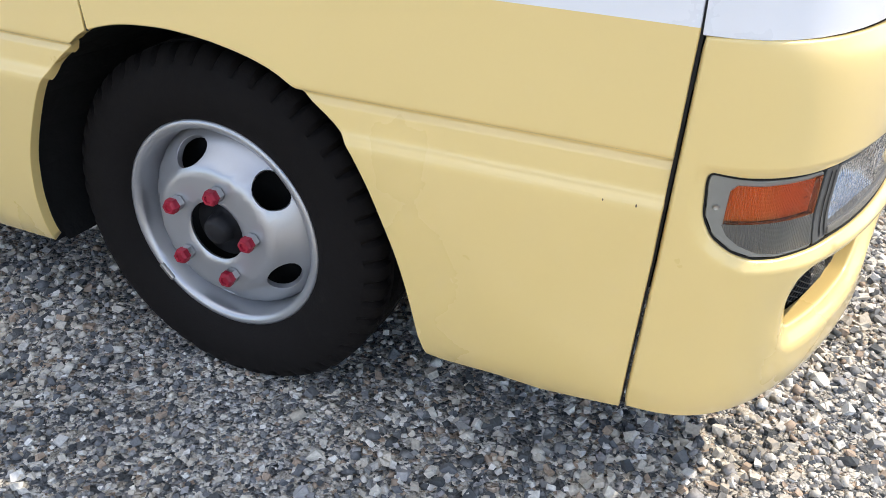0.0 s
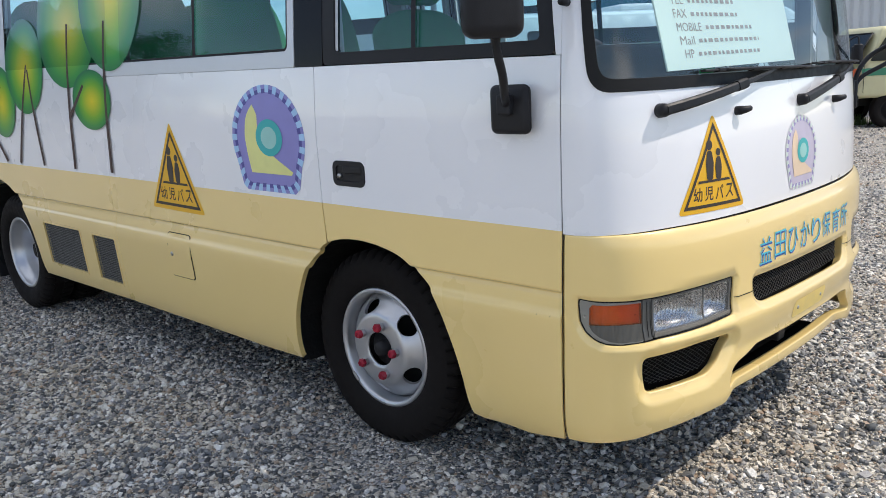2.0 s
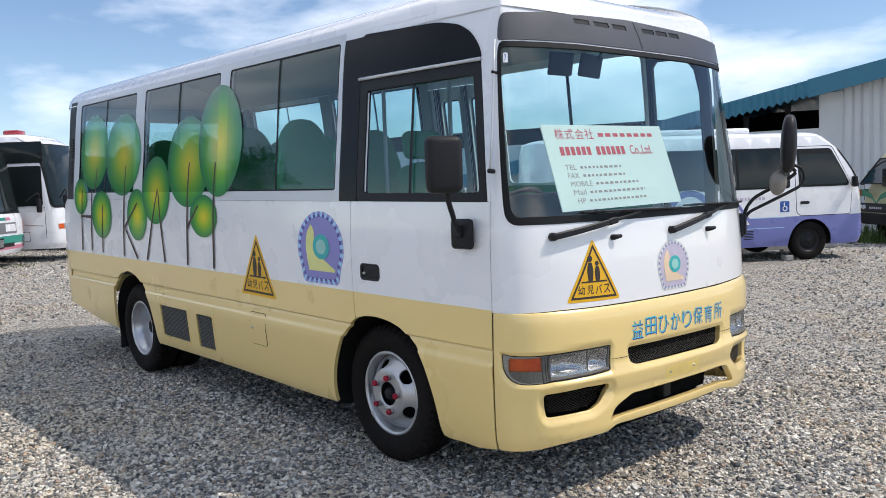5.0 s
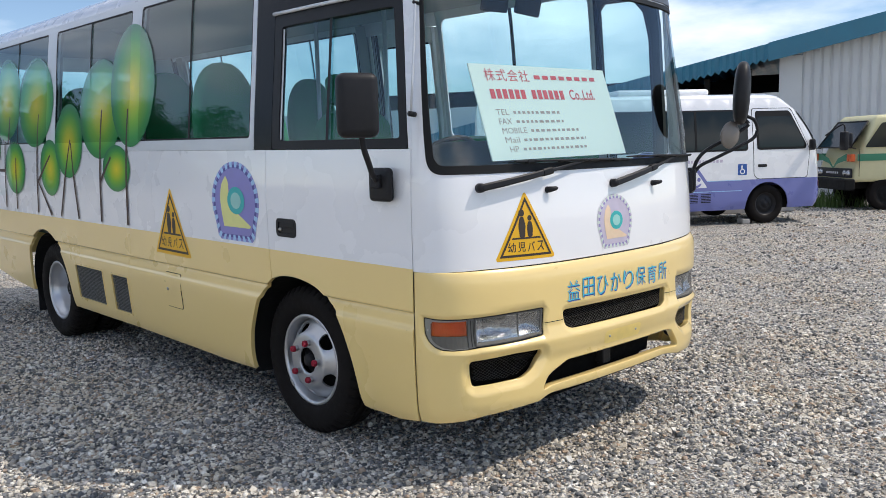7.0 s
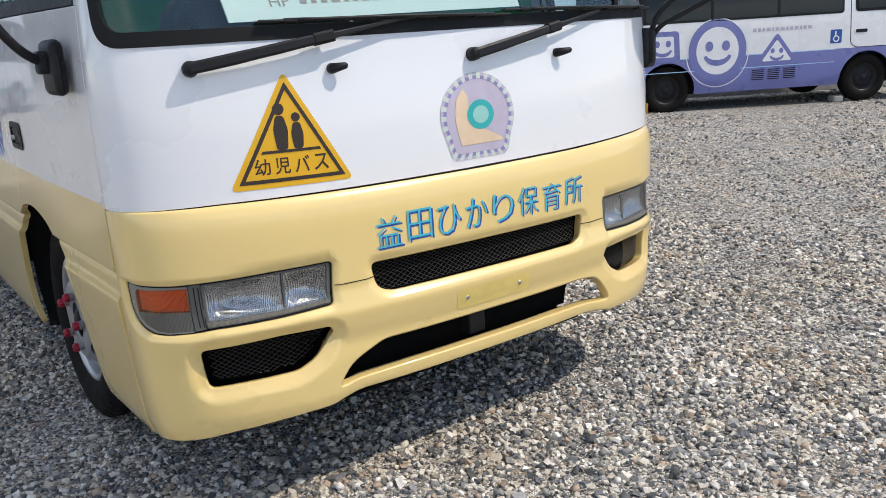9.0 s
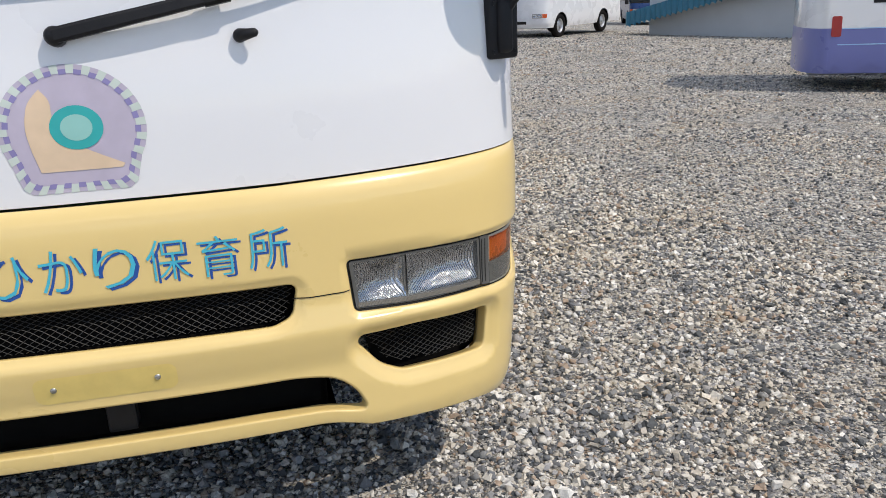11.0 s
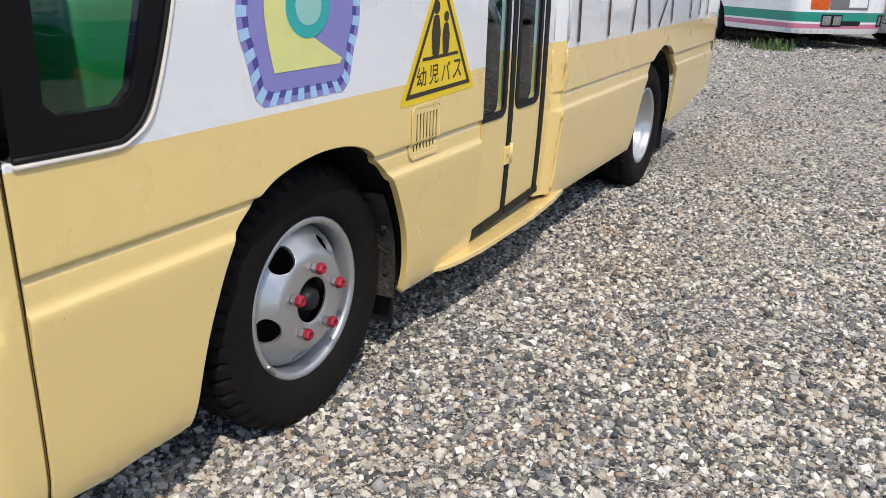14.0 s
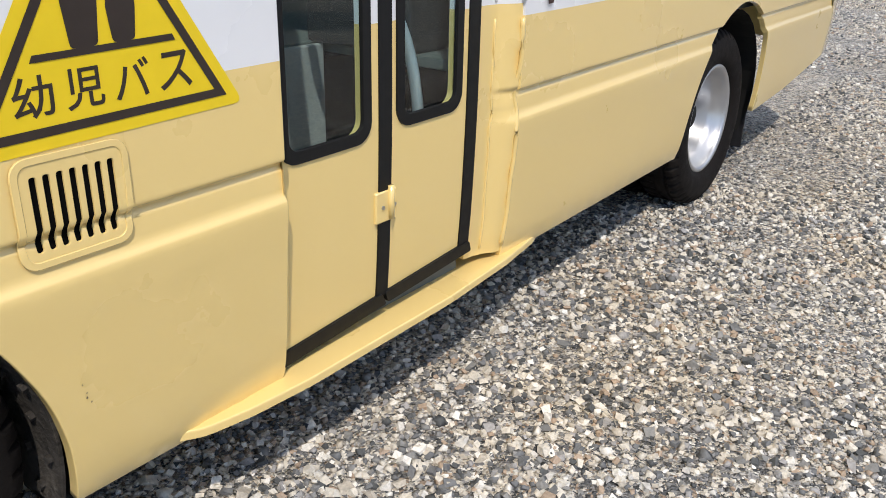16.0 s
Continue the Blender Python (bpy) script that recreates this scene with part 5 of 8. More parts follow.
mesh_object("drip_rail", *tube([(a, b - 0.010, c) for a, b, c in p0], 0.009, 8), ALU, bus, "pale drip rail", True)

# ---- left side above the belt: quarter light, door head, pillars
qfull = [(0.895, 0.972), (0.70, 0.968), (0.655, 0.975), (0.615, 1.005), (0.585, 1.06), (0.548, 1.16), (0.515, 1.28), (0.485, 1.44), (0.465, 1.62), (0.455, 1.85), (0.46, 2.33), (0.875, 2.33), (0.895, 2.1)]
qin = [(0.614, 1.12), (0.630, 1.06), (0.665, 1.032), (0.80, 1.032), (0.825, 1.055), (0.828, 2.05), (0.80, 2.20), (0.74, 2.27), (0.53, 2.275), (0.495, 2.24), (0.495, 1.80), (0.522, 1.55), (0.563, 1.30)]
qf = sheet("quarter_window_frame", LEFT, qfull, GLOSS_BLACK, bus, [qin], (), [], Z_LEVELS[20:] + list(band_vs), 0.08, off=0.001, flange=0.03, label="glossy black surround of the low corner window")
g = sheet("window_pane", LEFT, qin, WIN, qf, (), (), None, None, 0.12, off=-0.006)
g.visible_shadow = False
pq, _ = LEFT(np.array([a for a, b in qfull[:11]]), np.array([b for a, b in qfull[:11]]))
mesh_object("quarter_window_seal", *tube(bend([(a, b + 0.003, c) for a, b, c in pq], 3), 0.006, 6), SEAL, qf, "", True)
mesh_object("quarter_window_bead", *tube(bend([(a - (0.011 if i > 2 else 0.0), b + 0.002, c - (0.011 if i < 5 else 0.004)) for i, (a, b, c) in enumerate(pq[:10])], 3), 0.006, 6), BEAD, qf, "cream bead round the corner window", True)
lw = rrect(-0.87, 0.41, 1.515, 2.345, 0.05)
upl = [(0.913, 2.402), (0.913, 2.335), (0.455, 2.335), (0.45, 1.85), (0.46, 1.62), (0.48, 1.46), (-0.915, 1.46), (-0.915, 2.402)]
sheet("upper_side_panel", LEFT, upl, WHITE, bus, [lw], (), [], band_vs, 0.1, flange=0.012)
g = sheet("window_pane", LEFT, lw, WIN, bus, (), (), None, None, 0.2, off=-0.006)
sheet("pane_edge", LEFT, rrect(-0.235, -0.205, 1.515, 2.345, 0.002), SEAL, bus, (), (), [], [], 0.1, off=-0.002)
g.visible_shadow = False
sheet("door_head_panel", LEFT, [(-0.92, 2.402), (-0.92, 2.31), (-1.745, 2.31), (-1.745, 2.402)], WHITE, bus, (), (), [], band_vs, 0.1, flange=0.012)

# ---- left passenger door: two folding leaves, pillar, step
DOOR_IN = -0.004
door_width = spline([0.27, 0.50, 0.80, 1.457, 1.9, 2.36], [0.974, 0.988, 0.994, 0.988, 0.950, 0.897])
DOORS = surface(lambda x, z: np.stack([np.asarray(x, float), door_width(z), z - RAKE * np.asarray(x, float)], 1), -1.0)


def door_leaf(x0, x1, gx0, gx1, zlow, glow):
    hole = rrect(gx0, gx1, glow, 2.20, 0.035)
    leaf = sheet("door_leaf", DOORS, [(x0, 2.30), (x0, zlow[0]), (x1, zlow[1]), (x1, 2.30)], PAINT, bus, [hole], [[(-3, 0.985), (1, 0.985)]], [], list(np.arange(0.4, 2.3, 0.1)), 0.08, off=DOOR_IN,
                 pick=lambda u, v: 1 if v > 0.985 else 0, flange=0.03, label="folding door leaf with tall tinted window")
    sheet("window_seal", DOORS, rrect(gx0 - 0.012, gx1 + 0.012, glow - 0.012, 2.212, 0.045), SEAL, leaf, [rrect(gx0 + 0.012, gx1 - 0.012, glow + 0.012, 2.188, 0.026)], (), [], [], 0.1, off=DOOR_IN + 0.005, flange=0.01)
    gl = sheet("door_glass", DOORS, hole, WIN, leaf, (), (), None, None, 0.25, off=DOOR_IN - 0.006)
    gl.visible_shadow = False
    return leaf


door_leaf(-1.228, -0.922, -1.188, -0.948, (0.345, 0.322), 0.752)
door_leaf(-1.556, -1.268, -1.518, -1.298, (0.365, 0.345), 0.762)
for x0, x1, z0 in ((-1.268, -1.228, 0.345), (-1.600, -1.556, 0.36)):
    sheet("door_rubber", DOORS, [(x0, 2.30), (x0, z0), (x1, z0), (x1, 2.30)], SEAL, bus, (), (), [], list(np.arange(0.4, 2.2, 0.1)), 0.1, off=DOOR_IN + 0.004, flange=0.03, label="black rubber door edge")
for pts in (((-0.918, 0.330), (-1.245, 0.352), (-1.262, 0.320), (-0.918, 0.296)), ((-1.258, 0.352), (-1.60, 0.375), (-1.612, 0.344), (-1.270, 0.322))):
    sheet("door_sweep", DOORS, rpoly(list(pts), 0.008), SEAL, bus, (), (), [], [], 0.06, off=DOOR_IN + 0.008, flange=0.012, label="black rubber sweep under the door")


def jamb_fn(u, z):
    u, z = np.asarray(u, float), np.asarray(z, float)
    x = -0.913 - 0.022 * u
    return np.stack([x, half_width(z) - 0.004 - u * (half_width(z) - door_width(z) - 0.006), z - RAKE * x], 1)


sheet("door_jamb", surface(jamb_fn, -1.0), [(0, 0.275), (1, 0.275), (1, 2.30), (0, 2.30)], PAINT, bus, (), [[(-3, BORDER), (3, BORDER)]], [0.3, 0.6], [0.4, 0.5, 0.6, 0.65, 0.68, 0.70, 0.72, 0.74, 0.76, 0.77, 0.78, 1.2, 1.6, 2.0], 0.2,
      pick=paint_pick, label="rounded return edge of the panel beside the door")


def post_fn(x, z):
    x, z = np.asarray(x, float), np.asarray(z, float)
    t = np.clip((-1.655 - x) / 0.085, 0, 1)
    t = t * t * (3 - 2 * t)
    return np.stack([x, (door_width(z) - 0.008) * (1 - t) + (half_width(z) - 0.004) * t, z - RAKE * x], 1)


POST = surface(post_fn, -1.0)
sheet("door_post", POST, [(-1.598, 2.30), (-1.598, 0.318), (-1.752, 0.300), (-1.752, 2.30)], PAINT, bus, (), [[(-3, 0.985), (1, 0.985)]], [-1.62, -1.64, -1.655, -1.675, -1.69, -1.705, -1.72, -1.735], [0.36, 0.42, 0.5, 0.58, 0.64, 0.662, 0.676, 0.69, 0.72, 0.756, 0.768, 0.78] + list(np.arange(0.9, 2.2, 0.1)), 0.04,
      pick=lambda u, v: 1 if v > 0.985 else 0, flange=0.02, label="door post with ridged yellow edge")
for px_, wob_, rad_ in ((-1.668, 0.003, 0.0035), (-1.740, 0.004, 0.0065)):
    zz_ = np.array([0.33, 0.42, 0.52, 0.60, 0.66, 0.71, 0.76, 0.84, 0.95])
    xx_ = px_ + wob_ * np.array([0.5, -0.6, 0.4, -0.3, 1.0, -1.2, 0.6, -0.2, 0.0])
    pe, pn_ = POST(xx_, zz_)
    mesh_object("door_edge_trim", *tube(bend([tuple(a) for a in pe + pn_ * 0.002], 4), rad_, 8), YELLOW, bus, "crumpled yellow edge trim", True)
    zz_ = np.linspace(0.99, 2.15, 8)
    pe, pn_ = POST(np.full(8, px_), zz_)
    mesh_object("door_edge_trim", *tube([tuple(a) for a in pe + pn_ * 0.002], rad_, 8), WHITE, bus, "", True)
ph_, _ = DOORS(np.array([-1.25]), np.array([0.585]))
hinge = part("door_hinge", box_bm(-1.285, -1.213, ph_[0][1] + DOOR_IN - 0.002, ph_[0][1] + DOOR_IN + 0.008, 0.555, 0.63, 0.003, 1), YELLOW, bus, "painted door hinge")
mesh_object("hinge_pin", *tube([(-1.262, ph_[0][1] + DOOR_IN + 0.010, 0.560), (-1.262, ph_[0][1] + DOOR_IN + 0.010, 0.640)], 0.008, 8), YELLOW, hinge, "", True)
for hx in (-1.235, -1.275):
    mesh_object("hinge_screw", *tube([(hx, ph_[0][1] + DOOR_IN + 0.004, 0.592), (hx, ph_[0][1] + DOOR_IN + 0.011, 0.592)], 0.005, 8), STEEL, hinge)
# step below the door
step_o = [(-0.59, 0.90), (-0.635, 0.965), (-0.70, 1.005), (-0.80, 1.024), (-0.95, 1.036), (-1.45, 1.036), (-1.74, 1.016), (-1.92, 0.990), (-2.02, 0.955), (-2.02, 0.80), (-0.59, 0.80)]
STEP = flat_surface((0, 0, 0.286), (1, 0, -RAKE), (0, 1, 0))
sheet("door_step", STEP, rpoly(step_o, 0.02), YELLOW, bus, (), (), None, None, 0.05, flange=0.018, round_edge=0.006, label="yellow step lip under the passenger door")
part("step_well", box_bm(-1.60, -0.92, 0.45, 0.945, 0.30, 0.33, 0.004), FLOORC, bus)
part("step_riser", box_bm(-1.60, -0.92, 0.44, 0.46, 0.30, 0.86, 0.004), LINING, bus)
mesh_object("grab_rail", *tube(bend([(-1.50, 0.90, 0.55), (-1.46, 0.90, 0.85), (-1.38, 0.88, 1.05), (-1.22, 0.82, 1.32), (-1.18, 0.80, 1.5)], 5), 0.014, 8), ALU, bus, "pale grab rail", True)
# louvred vent
V_LV = [0.728, 0.734, 0.740, 0.746, 0.752, 0.757, 0.761, 0.764, 0.767, 0.770, 0.774, 0.780, 0.80, 0.83, 0.85, 0.87]
vent = sheet("side_vent", LEFT, rrect(-0.588, -0.412, 0.720, 0.883, 0.022), YELLOW, bus, [rrect(x - 0.0062, x + 0.0062, 0.739, 0.859, 0.005, 3) for x in np.linspace(-0.440, -0.562, 7)], (), np.arange(-0.584, -0.414, 0.010), V_LV, 0.012,
             off=0.0045, flange=0.004, label="yellow ventilation louvre")
# near-black sheet close behind the slots gives the vent's inner shade by colour
sheet("vent_backing", LEFT, rrect(-0.575, -0.425, 0.733, 0.866, 0.01), SHADE_BLACK, bus, (), (), np.arange(-0.572, -0.426, 0.02), V_LV, 0.02, off=-0.0025)
sheet("vent_bead", LEFT, rrect(-0.591, -0.409, 0.717, 0.886, 0.025), YELLOW, vent, [rrect(-0.582, -0.418, 0.726, 0.877, 0.018)], (), [], V_LV, 0.012, off=0.0065, flange=0.004)

# ---- right side fittings
for ol, n in ((vent_a, 16), (vent_b, 9)):
    o = np.array(ol)
    lo, hi = o.min(0), o.max(0)
    back = sheet("grille_panel", RIGHT, ol, DARK, bus, (), (), [], [], 0.08, off=-0.02, label="perforated engine grille")
    vs_, fs_ = [], []
    for z in np.arange(lo[1] + 0.008, hi[1] - 0.004, 0.0105):
        p, q = RIGHT(np.array([lo[0] + 0.008, hi[0] - 0.008]), np.array([z, z]))
        v, f = tube([tuple(a) for a in p - q * 0.008], 0.0017, 5, False)
        k = len(vs_)
        vs_ += v
        fs_ += [tuple(i + k for i in g) for g in f]
    for x in np.arange(lo[0] + 0.01, hi[0] - 0.004, 0.0125):
        z = np.linspace(lo[1] + 0.006, hi[1] - 0.006, 4)
        p, q = RIGHT(np.full(4, x), z)
        v, f = tube([tuple(a) for a in p - q * 0.008], 0.0018, 5, False)
        k = len(vs_)
        vs_ += v
        fs_ += [tuple(i + k for i in g) for g in f]
    mesh_object("grille_mesh", vs_, fs_, LAMP_FRAME, back)
    sheet("grille_rim", RIGHT, [(a * 1.0, b) for a, b in rrect(lo[0] - 0.006, hi[0] + 0.006, lo[1] - 0.006, hi[1] + 0.006, 0.014)], YELLOW, back, [rrect(lo[0] + 0.004, hi[0] - 0.004, lo[1] + 0.004, hi[1] - 0.004, 0.01)], (), [], [], 0.1, off=0.003, flange=0.01)
flap = sheet("fuel_flap", RIGHT, rrect(-1.385, -1.178, 0.498, 0.718, 0.018), SEAL, bus, (), (), [], [0.65, 0.675, 0.69, 0.71], 0.06, off=0.0012, label="fuel filler flap")
sheet("flap_door", RIGHT, rrect(-1.381, -1.182, 0.502, 0.714, 0.016), YELLOW, flap, (), (), [], [0.65, 0.675, 0.69, 0.71], 0.06, off=0.0035)
lk, ln_ = RIGHT(np.array([-1.352]), np.array([0.612]))
mesh_object("flap_lock", *tube([tuple(lk[0]), tuple(lk[0] + ln_[0] * 0.007)], 0.011, 14), STEEL, flap, "", True)
# handle
hp, _ = RIGHT(np.array([0.0]), np.array([1.07]))
hy = hp[0][1]
part("handle_cup", box_bm(-0.084, 0.071, hy + 0.002, hy + 0.03, 1.037 + 0.0, 1.111, 0.004), BLACK, bus)
sheet("handle_rim", RIGHT, rrect(-0.092, 0.079, 1.029, 1.119, 0.024), BLACK, bus, [rrect(-0.076, 0.063, 1.045, 1.103, 0.015)], (), [], [], 0.04, off=0.004, flange=0.012, label="black door handle surround")
part("handle_lever", box_bm(-0.035, 0.066, hy - 0.006, hy + 0.004, 1.075, 1.103, 0.004), BLACK, bus, "black door handle lever")
mesh_object("door_lock", *tube([(-0.058, hy + 0.01, 1.065), (-0.058, hy - 0.007, 1.065)], 0.009, 14), STEEL, bus, "", True)
# mirror on the driver's door
mirror = part("door_mirror", box_bm(0.688, 0.832, -1.062, -1.026, 1.228, 1.372, 0.02, 3), BLACK, bus, "black door mirror on a bent arm", True)
part("arm_socket", box_bm(0.735, 0.785, -1.085, -1.055, 1.285, 1.345, 0.008), BLACK, mirror)
mesh_object("mirror_arm", *tube(bend([(0.765, -1.07, 1.315), (0.80, -1.12, 1.345), (0.835, -1.17, 1.40), (0.842, -1.20, 1.47), (0.845, -1.21, 1.56)], 6), 0.0125, 10), BLACK, mirror, "", True)
head = part("mirror_head", box_bm(-0.084, 0.084, -0.042, 0.042, -0.128, 0.128, 0.034, 4), BLACK, mirror, "", True, pose(0.86, -1.235, 1.625, 0, 0, 62))
mesh_object("mirror_glass", [Matrix(pose(0.86, -1.235, 1.625, 0, 0, 62)) @ Vector(p) for p in ((-0.066, 0.0435, -0.108), (0.066, 0.0435, -0.108), (0.066, 0.0435, 0.108), (-0.066, 0.0435, 0.108))], [(0, 1, 2, 3)], MIRROR, mirror)
# washer pole on the right pillar
pp_, pn = FRONT(np.array([-S_END + 0.02] * 5), np.linspace(1.60, 2.20, 5))
aerial = mesh_object("aerial", *tube([tuple(a + b * 0.022) for a, b in zip(pp_, pn)], 0.0045, 8), ALU, bus, "thin telescopic aerial on the pillar", True)
for k in (0, 3):
    a, b = pp_[k], pn[k]
    mesh_object("aerial_mount", *tube([tuple(a - b * 0.002), tuple(a + b * 0.032)], 0.011 if k == 0 else 0.007, 10), BLACK, aerial, "", True)

# mirrors on the left front corner
m_base = part("corner_mirror", box_bm(-0.026, 0.016, -0.038, 0.050, -0.072, 0.072, 0.010, 3), BLACK, bus, "black corner mirror on two bent arms with round kerb mirror", True, pose(1.085, 0.955, 1.225, 0, 0, 20))
mesh_object("mirror_arm", *tube(bend([(1.098, 0.968, 1.285), (1.112, 0.985, 1.340), (1.14, 1.04, 1.395), (1.225, 1.118, 1.455), (1.277, 1.163, 1.495), (1.309, 1.19, 1.53), (1.294, 1.175, 1.555)], 5), 0.0105, 10), BLACK, m_base, "", True)
mesh_object("mirror_arm", *tube(bend([(1.098, 0.975, 1.265), (1.118, 1.005, 1.305), (1.175, 1.065, 1.345), (1.282, 1.163, 1.415), (1.328, 1.218, 1.455), (1.342, 1.232, 1.505), (1.329, 1.215, 1.555), (1.304, 1.18, 1.575)], 5), 0.0095, 10), BLACK, m_base, "", True)
hv, hf = [], []
for i in range(15):
    v_ = -math.pi / 2 + math.pi * i / 14
    for k in range(20):
        t_ = 2 * math.pi * k / 20
        c_, s_ = math.cos(t_), math.sin(t_)
        rr_ = max(0.0, math.cos(v_)) ** 0.62
        hv.append(Matrix(pose(1.297, 1.130, 1.70, -4, 3, 26)) @ Vector((0.046 * rr_ * math.copysign(abs(c_) ** 0.8, c_), 0.134 * rr_ * math.copysign(abs(s_) ** 0.6, s_), 0.172 * math.copysign(abs(math.sin(v_)) ** 0.85, math.sin(v_)))))
for i in range(14):
    for k in range(20):
        hf.append((i * 20 + k, i * 20 + (k + 1) % 20, (i + 1) * 20 + (k + 1) % 20, (i + 1) * 20 + k))
mesh_object("mirror_head", hv, hf, BLACK, m_base, "", True)
rv_, rf_ = lathe([(0.0, 0.0), (0.04, 0.001), (0.07, 0.006), (0.076, 0.014), (0.07, 0.022), (0.03, 0.034), (0.0, 0.036)], 32)
mesh_object("round_mirror", [Matrix(pose(1.249, 1.07, 1.475, -6, 0, 258)) @ Vector(v) for v in rv_], rf_, DISC_GREY, m_base, "grey round kerb mirror", True)
part("base_rib", box_bm(-0.004, 0.030, -0.016, 0.026, -0.058, 0.066, 0.012, 3), BLACK, m_base, "", True, pose(1.085, 0.955, 1.225, 0, 0, 20))
for dz in (-0.055, 0.055):
    for dy in (-0.025, 0.037):
        c = Matrix(pose(1.085, 0.955, 1.225, 0, 0, 20)) @ Vector((0.016, dy, dz))
        nrm = Matrix(pose(0, 0, 0, 0, 0, 20)) @ Vector((1, 0, 0))
        mesh_object("base_screw", *tube([tuple(c), tuple(c + nrm * 0.003)], 0.005, 8), BLACK, m_base)


# wipers and washer nozzles
def flat_bar(points, normals, high, thick):
    """A flat bar along points, high across the panel and thick away from it; the sizes may vary along it."""
    pts, vs, fs = [Vector(p) for p in points], [], []
    for i, p in enumerate(pts):
        d = (pts[min(i + 1, len(pts) - 1)] - pts[max(i - 1, 0)]).normalized()
        n = Vector(normals[i])
        up = n.cross(d).normalized()
        h, t = high[i] / 2, thick[i] / 2
        for a, c in ((-1, -1), (-1, 0.6), (-0.6, 1), (0.6, 1), (1, 0.6), (1, -1)):
            vs.append(p + up * (a * h) + n * (c * t))
    for i in range(len(pts) - 1):
        fs += [(i * 6 + j, i * 6 + (j + 1) % 6, (i + 1) * 6 + (j + 1) % 6, (i + 1) * 6 + j) for j in range(6)]
    fs += [tuple(range(6))[::-1], tuple((len(pts) - 1) * 6 + j for j in range(6))]
    return vs, fs


def wiper(y0, y1, z0, z1):
    ts = np.linspace(0, 1, 12)
    p, n = FRONT(np.array([s_of(y0 + (y1 - y0) * t) for t in ts]), z0 + (z1 - z0) * ts)
    q = p + n * (0.026 + 0.012 * np.sin(np.pi * ts))[:, None]
    piv = mesh_object("wiper", *tube([tuple(p[0] - n[0] * 0.004), tuple(p[0] + n[0] * 0.024), tuple(p[0] + n[0] * 0.034)], [0.021, 0.019, 0.012], 16), BLACK, bus, "black windscreen wiper", True)
    k = 6
    mesh_object("wiper_arm", *flat_bar(q[:k + 1], n[:k + 1], [0.030] * 3 + [0.028] * 2 + [0.026] * 2, [0.020] * 7), BLACK, piv, "black wiper arm")
    mesh_object("arm_joint", *flat_bar(q[k - 1:k + 1] * 0.35 + q[k:k + 2] * 0.65, n[k:k + 2], [0.031] * 2, [0.024] * 2), SEAL, piv)
    mesh_object("arm_rod", *flat_bar(q[k:], n[k:], [0.020, 0.016, 0.013, 0.011, 0.010, 0.010], [0.012, 0.010, 0.009, 0.009, 0.009, 0.009]), BLACK, piv)
    b, bn = FRONT(np.array([s_of(y) for y in np.linspace(y1 - 0.42, y1 + 0.38, 9)]), np.linspace(1.385, 1.372, 9) + 0.010)
    mesh_object("wiper_blade", *flat_bar(b + bn * 0.016, bn, [0.006] * 9, [0.020] * 9), WIPER_RUBBER, piv, "black rubber blade")
    mesh_object("blade_bridge", *tube(bend([tuple(b[1] + bn[1] * 0.026), tuple(b[4] + bn[4] * 0.036), tuple(b[7] + bn[7] * 0.026)], 5), 0.005, 6), BLACK, piv, "", True)
    for j in (1, 3, 5, 7):
        mesh_object("blade_claw", *flat_bar([b[j] + bn[j] * 0.016 - (b[j + 1] - b[j]) * 0.35, b[j] + bn[j] * 0.016 + (b[j + 1] - b[j]) * 0.35], [bn[j]] * 2, [0.011] * 2, [0.024] * 2), BLACK, piv)


wiper(-0.815, -0.22, 1.292, 1.385)
wiper(0.01, 0.56, 1.275, 1.378)
for y, z in ((-0.455, 1.268), (0.355, 1.258)):
    p, n = FRONT(np.array([s_of(y)]), np.array([z]))
    a, b = Vector(p[0]), Vector(n[0])
    mesh_object("washer_nozzle", *tube([a - b * 0.003, a + b * 0.014, a + b * 0.024 + Vector((0, 0.012, 0.001)), a + b * 0.034 + Vector((0, 0.030, 0.003)), a + b * 0.036 + Vector((0, 0.034, 0.003))], [0.0145, 0.0140, 0.0115, 0.0085, 0.004], 14), BLACK, bus, "", True)


# ---- wheels
tyre_profile = [(0.232, 0.076), (0.245, 0.092), (0.275, 0.104), (0.305, 0.108), (0.335, 0.105), (0.352, 0.100), (0.362, 0.094), (0.376, 0.084), (0.384, 0.072), (0.385, 0.050), (0.376, 0.047), (0.376, 0.040), (0.386, 0.037),
                (0.386, 0.014), (0.377, 0.011), (0.377, -0.011), (0.386, -0.014), (0.386, -0.05), (0.384, -0.072), (0.376, -0.084), (0.352, -0.1), (0.305, -0.108), (0.245, -0.092), (0.232, -0.076)]


def tread(i, j, r, y):
    if r > 0.37 and abs(y) > 0.04 and i % 5 == 4:
        return r - 0.014
    if r > 0.358 and abs(y) > 0.08 and i % 5 == 4:
        return r - 0.010
    return r


disc_y = spline([0.05, 0.066, 0.074, 0.128, 0.142, 0.158, 0.178, 0.196, 0.208, 0.214], [0.098, 0.100, 0.106, 0.106, 0.102, 0.086, 0.066, 0.050, 0.036, 0.02])


def disc_surface():
    def fn(u, v):
        return np.stack([u, disc_y(np.hypot(u, v)), v], 1)
    return surface(fn, -1.0)


DISC = disc_surface()


